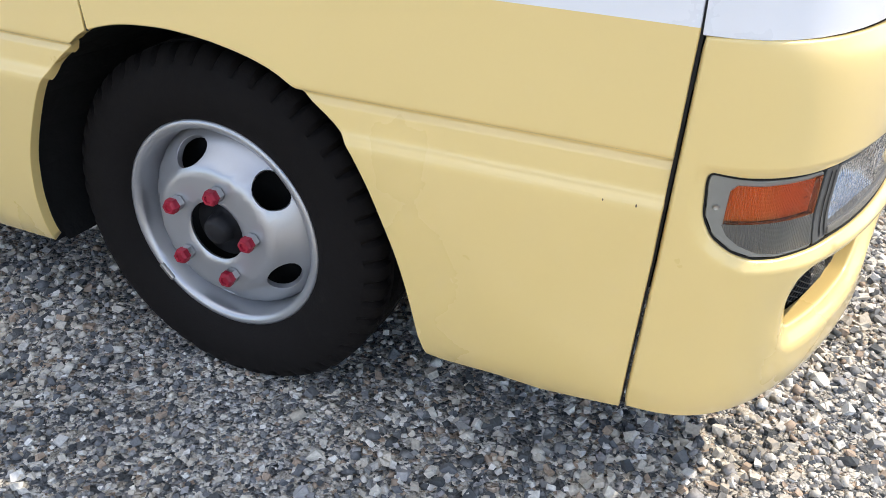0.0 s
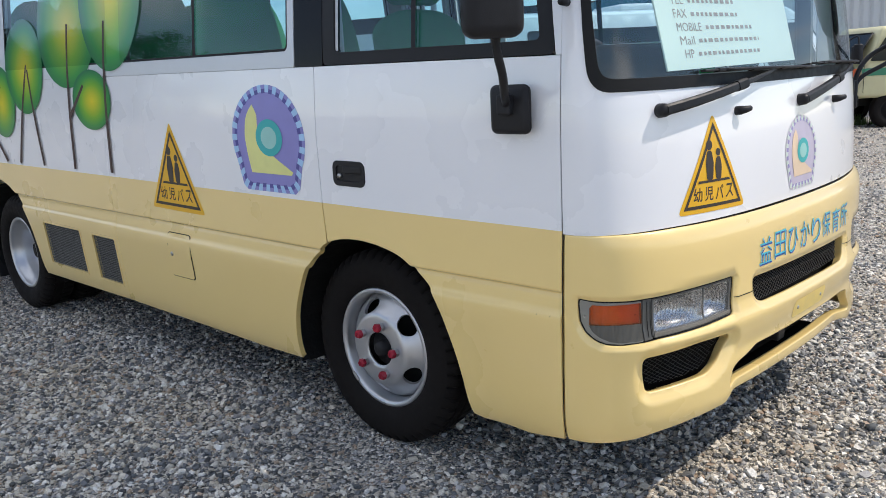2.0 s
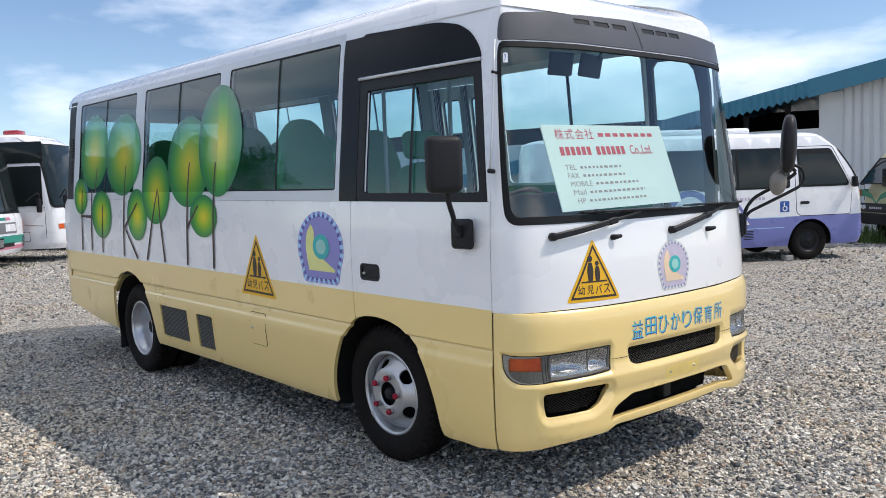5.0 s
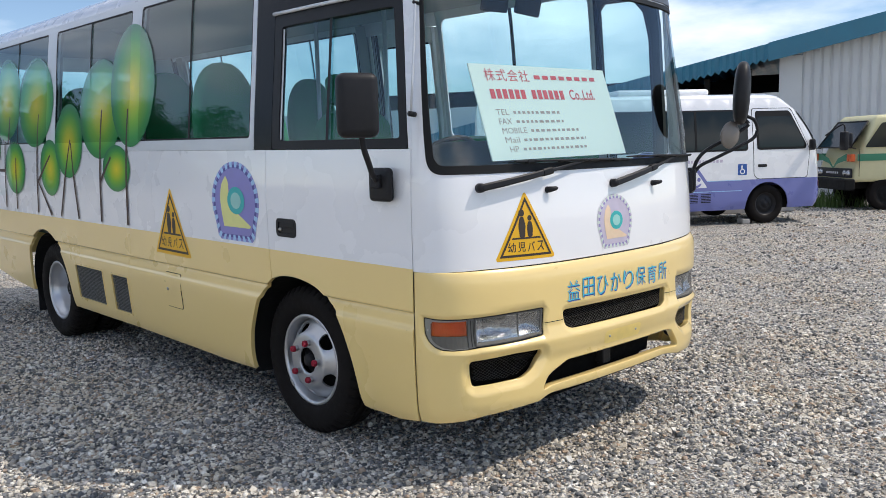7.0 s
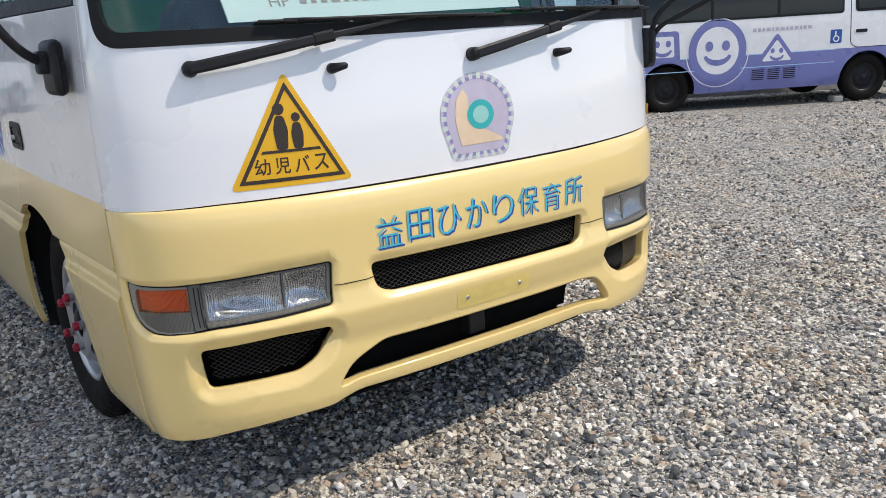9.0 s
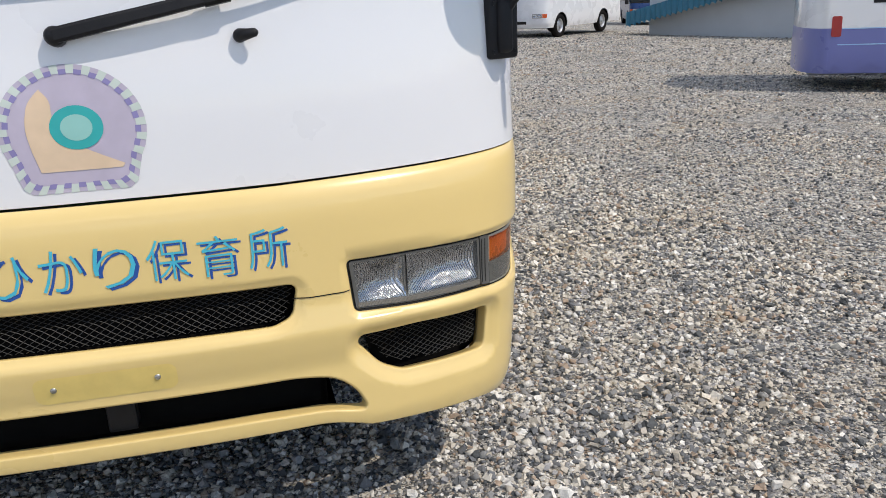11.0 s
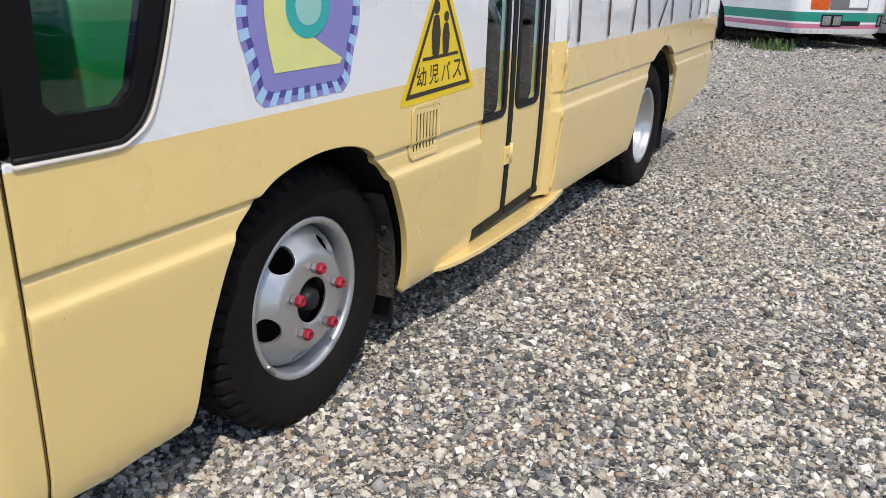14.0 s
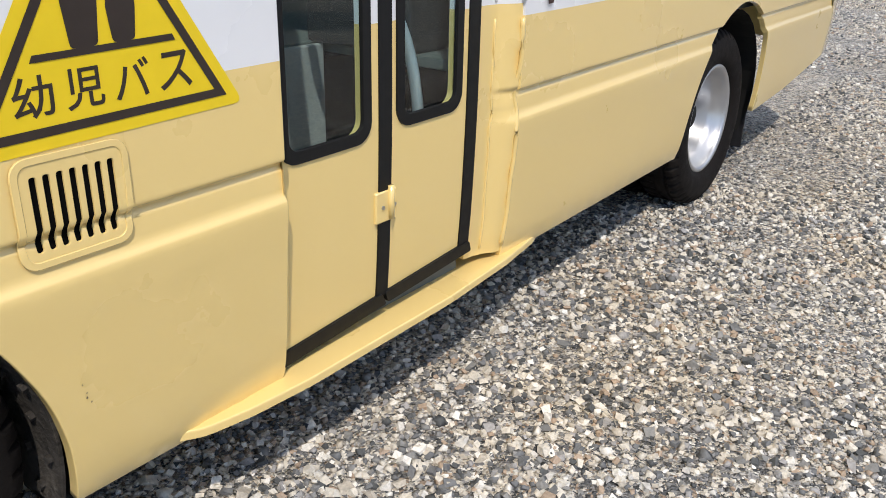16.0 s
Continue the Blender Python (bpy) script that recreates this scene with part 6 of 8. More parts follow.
def hex_nut(cx, cz, y, parent):
    a = [2 * math.pi * i / 6 for i in range(6)]
    vs = [(cx + 0.0165 * math.cos(t), y - 0.002, cz + 0.0165 * math.sin(t)) for t in a] + [(cx + 0.0165 * math.cos(t), y + 0.014, cz + 0.0165 * math.sin(t)) for t in a]
    fs = [(i, (i + 1) % 6, 6 + (i + 1) % 6, 6 + i) for i in range(6)] + [tuple(range(6, 12))]
    nut = mesh_object("wheel_nut", vs, fs, STEEL, parent)
    vs = [(cx + r * math.cos(t), y + h, cz + r * math.sin(t)) for r, h in ((0.0172, 0.013), (0.0172, 0.026), (0.0135, 0.032), (0.0085, 0.032), (0.0075, 0.028)) for t in a]
    fs = [(k * 6 + i, k * 6 + (i + 1) % 6, k * 6 + 6 + (i + 1) % 6, k * 6 + 6 + i) for k in range(4) for i in range(6)] + [tuple(range(24, 30))]
    mesh_object("nut_cap", vs, fs, RED, nut, "red nut cap")


def front_wheel(m, spin):
    holes = []
    for k in range(5):
        a = radians(72 * k + 36 + spin)
        c, s = math.cos(a), math.sin(a)
        holes.append([(c * (0.170 + 0.0265 * math.cos(t)) - s * 0.045 * math.sin(t), s * (0.170 + 0.0265 * math.cos(t)) + c * 0.045 * math.sin(t)) for t in [2 * math.pi * i / 20 for i in range(20)]])
    w = sheet("wheel", DISC, ellipse(0, 0, 0.213, 0.213, 64), SILVER, bus, holes + [ellipse(0, 0, 0.067, 0.067, 32)], (), None, None, 0.014, flange=0.012, label="silver steel wheel with red nut caps and black tyre")
    vs, fs = lathe([(0.213, 0.022), (0.2145, 0.05), (0.2155, 0.074), (0.2185, 0.083), (0.226, 0.0875), (0.2335, 0.0885), (0.2385, 0.085), (0.240, 0.078), (0.236, 0.072), (0.228, 0.068)], 72)
    mesh_object("rim", vs, fs, SILVER, w, "", True)
    vs, fs = lathe(tyre_profile, 240, tread)
    mesh_object("tyre", vs, fs, RUBBER, w, "black tyre with blocky tread", True).data.set_sharp_from_angle(angle=radians(32))
    vs, fs = lathe([(0.0, 0.112), (0.018, 0.111), (0.028, 0.106), (0.033, 0.09), (0.036, 0.074), (0.070, 0.070), (0.072, 0.04)], 32)
    mesh_object("hub", vs, fs, BLACK, w, "greasy black hub", True)
    for k in range(5):
        a = radians(72 * k + spin)
        hex_nut(0.099 * math.cos(a), 0.099 * math.sin(a), 0.110, w)
    vs, fs = lathe([(0.20, -0.07), (0.205, 0.0), (0.17, 0.0), (0.0, 0.0)], 32)
    mesh_object("brake_drum", vs, fs, DARK, w, "", True)
    part("balance_weight", box_bm(-0.022, 0.022, 0.082, 0.093, -0.0, 0.012, 0.003), STEEL, w, "", False, pose(0, 0, 0, 0, 132, 0) @ pose(0, 0, 0.222))
    w.matrix_basis = m
    return w


def rear_wheel(m):
    vs, fs = lathe([(0.062, -0.072), (0.150, -0.066), (0.168, -0.055), (0.178, -0.03), (0.186, 0.01), (0.196, 0.04), (0.212, 0.052), (0.2155, 0.074), (0.2185, 0.083), (0.226, 0.0875), (0.2335, 0.0885), (0.2385, 0.085), (0.240, 0.078), (0.228, 0.068)], 64)
    w = mesh_object("wheel", vs, fs, SILVER, bus, "deep-dished silver rear wheel with black tyre", True)
    vs, fs = lathe(tyre_profile, 240, tread)
    t1 = mesh_object("tyre", vs, fs, RUBBER, w, "black tyre with blocky tread", True)
    t1.data.set_sharp_from_angle(angle=radians(32))
    t2 = new("tyre", t1.data)
    t2.parent = w
    t2.location = (0, -0.24, 0)
    vs, fs = lathe([(0.0, 0.01), (0.05, 0.008), (0.06, -0.01), (0.062, -0.075)], 28)
    mesh_object("hub", vs, fs, DARK, w, "", True)
    for k in range(5):
        a = radians(72 * k + 20)
        hex_nut(0.103 * math.cos(a), 0.103 * math.sin(a), -0.066, w)
    w.matrix_basis = m
    return w


front_wheel(pose(-0.018, 0.842, 0.383, 0, 0, 0), 20)
front_wheel(pose(0, -0.842, 0.383, 0, 0, 180), 32)
rear_wheel(pose(-3.48, 0.862, 0.383))
rear_wheel(pose(-3.48, -0.862, 0.383, 0, 0, 180))


# small chips and stains in the paint
rc = random.Random(4)
for P, u0, u1, v0, v1, n in ((LEFT, -0.488, -0.466, 0.455, 0.510, 4), (RIGHT, 0.60, 0.88, 0.60, 0.74, 2), (LEFT, 0.1, 0.85, 0.5, 0.9, 2)):
    for i in range(n):
        cu, cv, r_ = rc.uniform(u0, u1), rc.uniform(v0, v1), rc.uniform(0.0010, 0.0022)
        sheet("paint_chip", P, [(cu + r_ * rc.uniform(0.5, 1.2) * math.cos(t), cv + 1.5 * r_ * rc.uniform(0.5, 1.2) * math.sin(t)) for t in np.linspace(0, 5.5, 7)], CHIP, bus, (), (), [], [], 0.1, off=0.0012)


# ---- underbody
def arch_liner(x, sg, r, y_in):
    vs, fs = [], []
    n = 18
    for i in range(n + 1):
        a = math.pi * (i / n * 1.16 - 0.08)
        z_ = 0.36 + r * math.sin(a)
        for y, g in ((y_in, 1.0), (float(bumper_width(z_)) - 0.026, 1.055)):
            vs.append((x + r * g * math.cos(a), sg * y, 0.36 + r * g * math.sin(a)))
    for i in range(n):
        fs.append((2 * i, 2 * i + 1, 2 * i + 3, 2 * i + 2))
    k = len(vs)
    vs.append((x, sg * y_in, 0.36))
    fs += [(2 * i, 2 * i + 2, k) for i in range(n)]
    mesh_object("wheel_arch_liner", vs, fs, DARK, bus)


for sg in (1, -1):
    arch_liner(0.01, sg, 0.466, 0.55)
    arch_liner(-3.48, sg, 0.470, 0.45)
    part("mud_flap", box_bm(-0.50, -0.488, sg * 0.68 if sg > 0 else -0.955, 0.925 if sg > 0 else -0.70, 0.125 if sg > 0 else 0.235, 0.42, 0.003), BLACK, bus, "black rubber mud flap", False)
    if sg > 0:
        av_, af_ = [], []
        for i in range(13):
            a = radians(146 + 4.0 * i)
            for rr, yy_ in ((0.446, 0.66), (0.452, 0.957), (0.459, 0.957), (0.453, 0.66)):
                av_.append((0.01 + rr * math.cos(a), yy_, 0.36 + rr * math.sin(a)))
        for i in range(12):
            af_ += [(4 * i + k, 4 * i + (k + 1) % 4, 4 * i + 4 + (k + 1) % 4, 4 * i + 4 + k) for k in range(4)]
        af_ += [(3, 2, 1, 0), (48, 49, 50, 51)]
        plate = mesh_object("flap_bracket", av_, af_, DUSTY, bus, "dusty splash plate with bolts")
        for k, a in enumerate((152, 163, 173, 183, 191)):
            for yy_ in ((0.86, 0.93) if k % 2 else (0.90,)):
                c_, s_ = math.cos(radians(a)), math.sin(radians(a))
                mesh_object("bolt", *tube([(0.01 + 0.451 * c_, yy_, 0.36 + 0.451 * s_), (0.01 + 0.441 * c_, yy_, 0.36 + 0.441 * s_)], 0.009, 6), DUSTY, plate)
    part("mud_flap", box_bm(-3.99, -3.978, sg * 0.60 if sg > 0 else -0.955, 0.955 if sg > 0 else -0.60, 0.15, 0.58, 0.003), BLACK, bus, "black rubber mud flap", False)
part("chassis", box_bm(-4.95, 1.02, -0.44, 0.44, 0.40, 0.60, 0.01), DARK, bus, "dark underbody and frame")
for x in (0.0, -3.48):
    mesh_object("axle", *tube([(x, -0.72, 0.36), (x, 0.72, 0.36)], 0.055, 12), DARK, bus, "", True)
part("fuel_tank", box_bm(-2.3, -1.2, -0.90, -0.46, 0.36, 0.60, 0.04, 3), DARK, bus)
mesh_object("exhaust_pipe", *tube(bend([(-0.6, 0.3, 0.38), (-2.0, 0.36, 0.36), (-3.0, 0.38, 0.40), (-4.9, 0.5, 0.42)], 4), 0.035, 10), DARK, bus, "", True)

# ---- interior
part("cabin_floor", box_bm(-5.2, 0.95, -0.94, 0.43, 0.835, 0.865, 0.004), FLOORC, bus)
part("cabin_floor", box_bm(-5.2, -1.61, 0.43, 0.94, 0.835, 0.865, 0.004), FLOORC, bus)
part("cabin_floor", box_bm(-0.91, 0.95, 0.43, 0.94, 0.835, 0.865, 0.004), FLOORC, bus)
for P, x0, x1 in ((RIGHT, -5.00, 0.90), (LEFT, -5.00, -1.75), (LEFT, -0.92, 0.45)):
    sheet("inner_wall", P, [(x0, 0.87), (x1, 0.87), (x1, 1.50), (x0, 1.50)], [LINING, GREEN_IN], bus, (), [[(-6, 0.99), (2, 0.99)]], [], [1.1, 1.3], 0.3, off=-0.045, pick=lambda u, v: 1 if v > 0.99 else 0, label="inner wall with green vinyl above pale lining")
for P in (RIGHT, LEFT):
    for a, b in ((-4.82, -4.69), (-3.295, -3.135), (-1.783, -1.665)):
        sheet("inner_pillar", P, rrect(a, b, 1.48, 2.40, 0.01), LINING, bus, (), (), [], band_vs, 0.2, off=-0.05)
dash = part("dashboard", box_bm(0.70, 1.09, -0.90, 0.52, 0.95, 1.36, 0.07, 4), DASH, bus, "dark grey dashboard", True)
part("dash_ledge", box_bm(0.90, 1.10, 0.50, 0.88, 1.12, 1.35, 0.05, 4), DASH, dash, "", True)
part("binnacle", box_bm(0.66, 0.98, -0.74, -0.22, 1.26, 1.475, 0.085, 4), DASH, dash, "rounded dark instrument binnacle", True)
part("engine_cover", box_bm(-0.58, 0.42, -0.20, 0.60, 0.865, 1.22, 0.05, 3), GREEN_IN, bus, "green vinyl engine cover between the front seats", True)
mesh_object("steering_column", *tube([(0.66, -0.45, 1.18), (0.50, -0.45, 1.34)], 0.035, 10), DASH, bus, "", True)
tv, tf = [], []
for i in range(33):
    a = 2 * math.pi * i / 32
    tv.append(Matrix(pose(0.49, -0.45, 1.36, 0, -40, 0)) @ Vector((0.21 * math.cos(a), 0.21 * math.sin(a), 0)))
sw = mesh_object("steering_wheel", *tube(tv, 0.013, 8, False), DASH, bus, "", True)
for a in (90, 210, 330):
    e_ = Matrix(pose(0.49, -0.45, 1.36, 0, -40, 0))
    mesh_object("spoke", *tube([e_ @ Vector((0, 0, -0.02)), e_ @ Vector((0.21 * math.cos(radians(a)), 0.21 * math.sin(radians(a)), 0))], 0.012, 6), DASH, sw, "", True)


def rounded_slab(outline, t, bevel):
    """An upright outline (y, z) thickened along x, with rounded edges."""
    bm = bmesh.new()
    f = bm.faces.new([bm.verts.new((-t / 2, a, b)) for a, b in outline])
    g = bmesh.ops.extrude_face_region(bm, geom=[f])
    vs_ = [v for v in g["geom"] if isinstance(v, bmesh.types.BMVert)]
    bmesh.ops.translate(bm, verts=vs_, vec=(t, 0, 0))
    bmesh.ops.recalc_face_normals(bm, faces=bm.faces[:])
    rim = [e for e in bm.edges if abs(e.verts[0].co.x - e.verts[1].co.x) < 1e-6]
    bmesh.ops.bevel(bm, geom=rim, offset=bevel, segments=3, affect="EDGES", profile=0.5)
    return bm


def seat_parts(base, w, back_h, top=0.5, headrest=False):
    part("seat_cushion", box_bm(-0.21, 0.21, -w, w, 0.27, 0.40, 0.045, 3), SEATC, base, "", True)
    ol = [(-w, 0.0), (w, 0.0)] + [(w * math.cos(t) ** 0.8 if math.cos(t) > 0 else -w * (-math.cos(t)) ** 0.8, back_h * (1 - top) + back_h * top * math.sin(t)) for t in np.linspace(0.0, math.pi, 17)]
    lean = Matrix.Translation((-0.22, 0, 0.38)) @ Matrix.Rotation(radians(-9), 4, "Y")
    part("seat_back", rounded_slab(ol, 0.11, 0.04), SEATC, base, "", True, lean)
    if headrest:
        part("headrest", box_bm(-0.05, 0.05, -0.14, 0.14, back_h + 0.02, back_h + 0.19, 0.045, 4), SEATC, base, "", True, lean)
        for y_ in (-0.05, 0.05):
            mesh_object("headrest_rod", [lean @ v for v in tube([(0, y_, back_h - 0.03), (0, y_, back_h + 0.05)], 0.006, 6)[0]], tube([(0, y_, 0), (0, y_, 1)], 0.006, 6)[1], STEEL, base)
    part("seat_base", box_bm(-0.16, 0.16, -w * 0.8, w * 0.8, -0.004, 0.28, 0.01), DASH, base)


for r in range(5):
    for y in (-0.60, 0.60):
        if y > 0 and r == 0:
            continue
        s_ = thing("passenger_seat", "green fabric passenger seat with rounded back", "seat", pose(-0.98 - 0.76 * r, y, 0.868), "passenger seats in the bus")
        seat_parts(s_, 0.235, 0.78, 0.6)
s_ = thing("driver_seat", "green fabric driver's seat with headrest", "seat", pose(0.10, -0.45, 0.868), "")
seat_parts(s_, 0.24, 0.43, 0.25, True)
for x, y in ((-0.88, 0.40), (-1.66, 0.40)):
    mesh_object("grab_pole", *tube([(x, y, 0.86), (x, y, 2.50)], 0.016, 8), ALU, bus, "", True)
# inner rear-view mirrors
im = part("inner_mirror", box_bm(-0.012, 0.012, -0.11, 0.11, -0.06, 0.06, 0.010, 3), BLACK, bus, "", True, pose(0.80, -0.10, 2.14, 0, 12, 10))
mesh_object("mirror_stem", *tube([(0.80, -0.05, 2.16), (0.84, 0.02, 2.30)], 0.008, 8), BLACK, im, "", True)
part("inner_mirror", box_bm(-0.012, 0.012, -0.08, 0.08, -0.06, 0.06, 0.010, 3), BLACK, bus, "", True, pose(0.78, -0.32, 2.14, 0, 12, -8))

# ---- dealer's board behind the windscreen
brd = thing("dealer_board", "pale green dealer's board with red and grey print on dashboard", "signboard")
tl, tr, br_, bl = Vector((1.015, -0.76, 1.80)), Vector((1.015, 0.21, 1.81)), Vector((1.07, 0.335, 1.395)), Vector((1.07, -0.675, 1.385))


def board_point(u, v, off=0.0):
    a, b = bl.lerp(br_, u), tl.lerp(tr, u)
    n = (br_ - bl).cross(tl - bl).normalized()
    return a.lerp(b, v) + n * off


def board_quad(name, u0, u1, v0, v1, mat, off=0.001, parent=None):
    vs = [board_point(u0, v0, off), board_point(u1, v0, off), board_point(u1, v1, off), board_point(u0, v1, off)]
    return mesh_object(name, vs, [(0, 1, 2, 3)], mat, parent or brd)


q = [board_point(0, 0), board_point(1, 0), board_point(1, 1), board_point(0, 1)]
q2 = [board_point(u, v, -0.005) for u, v in ((0, 0), (1, 0), (1, 1), (0, 1))]
mesh_object("board", q + q2, [(0, 1, 2, 3), (7, 6, 5, 4), (0, 4, 5, 1), (1, 5, 6, 2), (2, 6, 7, 3), (3, 7, 4, 0)], BOARD, brd)


def BOARD_P(u, v):
    p_ = np.array([tuple(board_point(a, b)) for a, b in zip(u, v)])
    n_ = (br_ - bl).cross(tl - bl).normalized()
    return p_, np.tile(np.array(n_), (len(p_), 1))


for i, ch in enumerate("株式会社"):
    lettering("red_character", ch, BOARD_P, 0.085 + 0.078 * i, 0.83, 0.068, 0.125, PRINT_R, brd, 0.0008)
for i in range(8):  # the dealer's name as plain bars
    board_quad("red_bar", 0.425 + 0.062 * i, 0.468 + 0.062 * i, 0.862, 0.905, PRINT_R)
u = 0.095
for n_ in (6, 6):
    for i in range(n_):
        board_quad("red_bar", u, u + 0.030, 0.645, 0.745, PRINT_R)
        u += 0.0415
    u += 0.035
lettering("red_word", "Co.,Ltd.", BOARD_P, u, 0.625, 0.20, 0.135, PRINT_R, brd, 0.0008, bold=0.012)
rr_ = random.Random(4)
for row, (word, ww, u1) in enumerate((("TEL", 0.085, 0.56), ("FAX", 0.085, 0.56), ("MOBILE", 0.165, 0.66), ("Mail", 0.095, 0.70), ("HP", 0.06, 0.70))):
    v = 0.475 - row * 0.098
    u0 = (0.10, 0.105, 0.11, 0.115, 0.13)[row]
    lettering("grey_word", word, BOARD_P, u0, v, ww, 0.062, PRINT_G, brd, 0.0008)
    u = u0 + ww + 0.03
    while u < u1:
        w = rr_.uniform(0.014, 0.03)
        board_quad("grey_bar", u, min(u + w, u1), v + 0.012, v + 0.040, PRINT_G)
        u += w + 0.014

# ---- printed decals
def logo(P, cx, cz, w, h, flip, pal, part_label, us=lambda a: a):
    """Gear-like badge: dashed rim, field, pale sail and ringed dot."""
    lil, nav, sky_, lem, teal, mint = pal

    def outline(k):
        a = [(w * k * math.cos(radians(t)), h * k * math.sin(radians(t))) for t in range(-28, 209, 9)]
        a += [(-w * k * 0.78, -h * k * 0.88), (-w * k * 0.66, -h * k * 0.98), (w * k * 0.66, -h * k * 0.98), (w * k * 0.78, -h * k * 0.88)]
        return a
    put = lambda pts: [(us(cx + flip * a), cz + b) for a, b in pts]
    base = sheet("round_badge", P, put(outline(1.0)), lil, bus, (), (), None, None, 0.04, off=0.0008, label=part_label)
    o1, o0 = dense(outline(1.0), 0.004), dense(outline(0.84), 0.004)
    n = 28
    ring = np.array(o1)
    ln = np.concatenate([[0], np.cumsum(np.hypot(*np.diff(np.vstack([ring, ring[:1]]), axis=0).T))])
    tot = ln[-1]
    def at(d, k):
        d = d % tot
        i = int(np.searchsorted(ln, d, side="right")) - 1
        i = min(i, len(ring) - 1)
        a, b = ring[i], ring[(i + 1) % len(ring)]
        t = (d - ln[i]) / max(ln[i + 1] - ln[i], 1e-6)
        return tuple((a + (b - a) * t) * k)
    for i in range(n):
        d0, d1 = tot * i / n, tot * (i + 0.5) / n
        sheet("badge_dash", P, put([at(d0, 1.0), at((d0 + d1) / 2, 1.0), at(d1, 1.0), at(d1, 0.865), at((d0 + d1) / 2, 0.865), at(d0, 0.865)]), sky_, base, (), (), [], [], 0.07, off=0.0016)
    for i in range(n):
        d0, d1 = tot * (i + 0.5) / n, tot * (i + 1) / n
        sheet("badge_block", P, put([at(d0, 0.925), at((d0 + d1) / 2, 0.925), at(d1, 0.925), at(d1, 0.845), at((d0 + d1) / 2, 0.845), at(d0, 0.845)]), nav, base, (), (), [], [], 0.07, off=0.0016)
    sail = [(-0.36, 0.64), (-0.25, 0.46), (-0.24, 0.22), (-0.18, 0.02), (-0.02, -0.20), (0.27, -0.38), (0.64, -0.58), (0.60, -0.64), (-0.50, -0.64), (-0.58, -0.3), (-0.62, 0.05), (-0.56, 0.38), (-0.46, 0.54)]
    sail = [(q.x, q.y) for q in bend(sail[:7], 4)] + [(q.x, q.y) for q in bend(sail[7:9], 2)] + [(q.x, q.y) for q in bend(sail[9:] + sail[:1], 4)][:-1]
    sheet("badge_sail", P, put([(a * w, b * h) for a, b in sail]), lem, base, (), (), None, None, 0.04, off=0.0020)
    for r, m, o in ((0.36, teal, 0.0028), (0.215, mint, 0.0036)):
        sheet("badge_dot", P, put([(0.06 * w + r * w * math.cos(t), 0.03 * h + r * 0.95 * h * math.sin(t)) for t in np.linspace(0, 2 * math.pi, 33)[:-1]]), m, base, (), (), None, None, 0.06, off=o)


def warning_sign(P, apex, bl, br, flip, mat, us=lambda a: a):
    """Yellow triangle with a dark border, two plain dark shapes and the words for infants' bus."""
    A, B, C = Vector(apex), Vector(bl), Vector(br)
    cen = (A + B + C) / 3
    tri = lambda k: [tuple(cen + (p - cen) * k) for p in (A, B, C)]
    put = lambda pts: [(us(a), b) for a, b in pts]
    base = sheet("warning_sign", P, put(rpoly(tri(1.0), 0.02)), mat, bus, (), (), None, None, 0.05, off=0.0012, label="yellow triangular infants' bus sign")
    sheet("sign_border", P, put(tri(0.86)), INK, base, [put(tri(0.76))], (), [], [], 0.05, off=0.0022)
    wid, hgt = (C - B).length, A.y - (B.y + C.y) / 2
    ux = (C - B) / wid
    uz = Vector((0, 1))
    lo = (B + C) / 2
    pt = lambda a, b: tuple(lo + ux * (a * wid) + uz * (b * hgt))
    sheet("sign_bar", P, put([pt(-0.235, 0.30), pt(0.245, 0.30), pt(0.235, 0.325), pt(-0.225, 0.325)]), INK, base, (), (), [], [], 0.05, off=0.0022)
    for x, h, w in ((-0.065, 0.41, 0.058), (0.065, 0.32, 0.05)):  # plain tapered shapes
        body = [pt(x - w * 0.75, 0.325), pt(x + w * 0.75, 0.325), pt(x + w, 0.325 + h * 0.42), pt(x + w * 0.55, 0.325 + h * 0.72), pt(x - w * 0.55, 0.325 + h * 0.72), pt(x - w, 0.325 + h * 0.42)]
        sheet("plain_shape", P, put(rpoly(body, 0.008)), INK, base, (), (), [], [], 0.05, off=0.0022)
        c = pt(x, 0.325 + h * 0.86)
        r = h * 0.125 * hgt
        sheet("plain_dot", P, put(ellipse(c[0], c[1], r, r, 18)), INK, base, (), (), [], [], 0.05, off=0.0022)

    def Q(u, v):
        p_ = np.array([[lo.x + ux.x * a * wid * 1.0, lo.y + ux.y * a * wid + b * hgt] for a, b in zip(u, v)])
        return P(np.array([us(x) for x in p_[:, 0]]), p_[:, 1])
    for i, ch in enumerate("幼児バス"):
        lettering("sign_character", ch, Q, -0.30 + 0.158 * i, 0.115, 0.122, 0.145, INK, base, 0.0018, bold=0.011)


warning_sign(RIGHT, (-1.245, 1.243), (-1.478, 0.833), (-1.013, 0.828), 1, SIGN_Y)
warning_sign(LEFT, (-0.580, 1.300), (-0.334, 0.888), (-0.826, 0.898), -1, SIGN_Y_LEFT)
warning_sign(FRONT, (-0.592, 1.272), (-0.762, 0.978), (-0.428, 0.972), 1, SIGN_Y, s_of)
PAL = (LILAC, NAVY, SKYB, LEMON, TEAL, MINT)
logo(RIGHT, -0.49, 1.185, 0.243, 0.215, 1, PAL, "lilac, lemon and teal round badge")
logo(LEFT, 0.105, 1.185, 0.237, 0.215, -1, PAL, "lilac, lemon and teal round badge")
logo(FRONT, 0.012, 1.095, 0.140, 0.128, 1, (LILAC_F, NAVY_F, SKYB_F, PEACH_F, TEAL, MINT), "faded lilac and peach round badge", s_of)


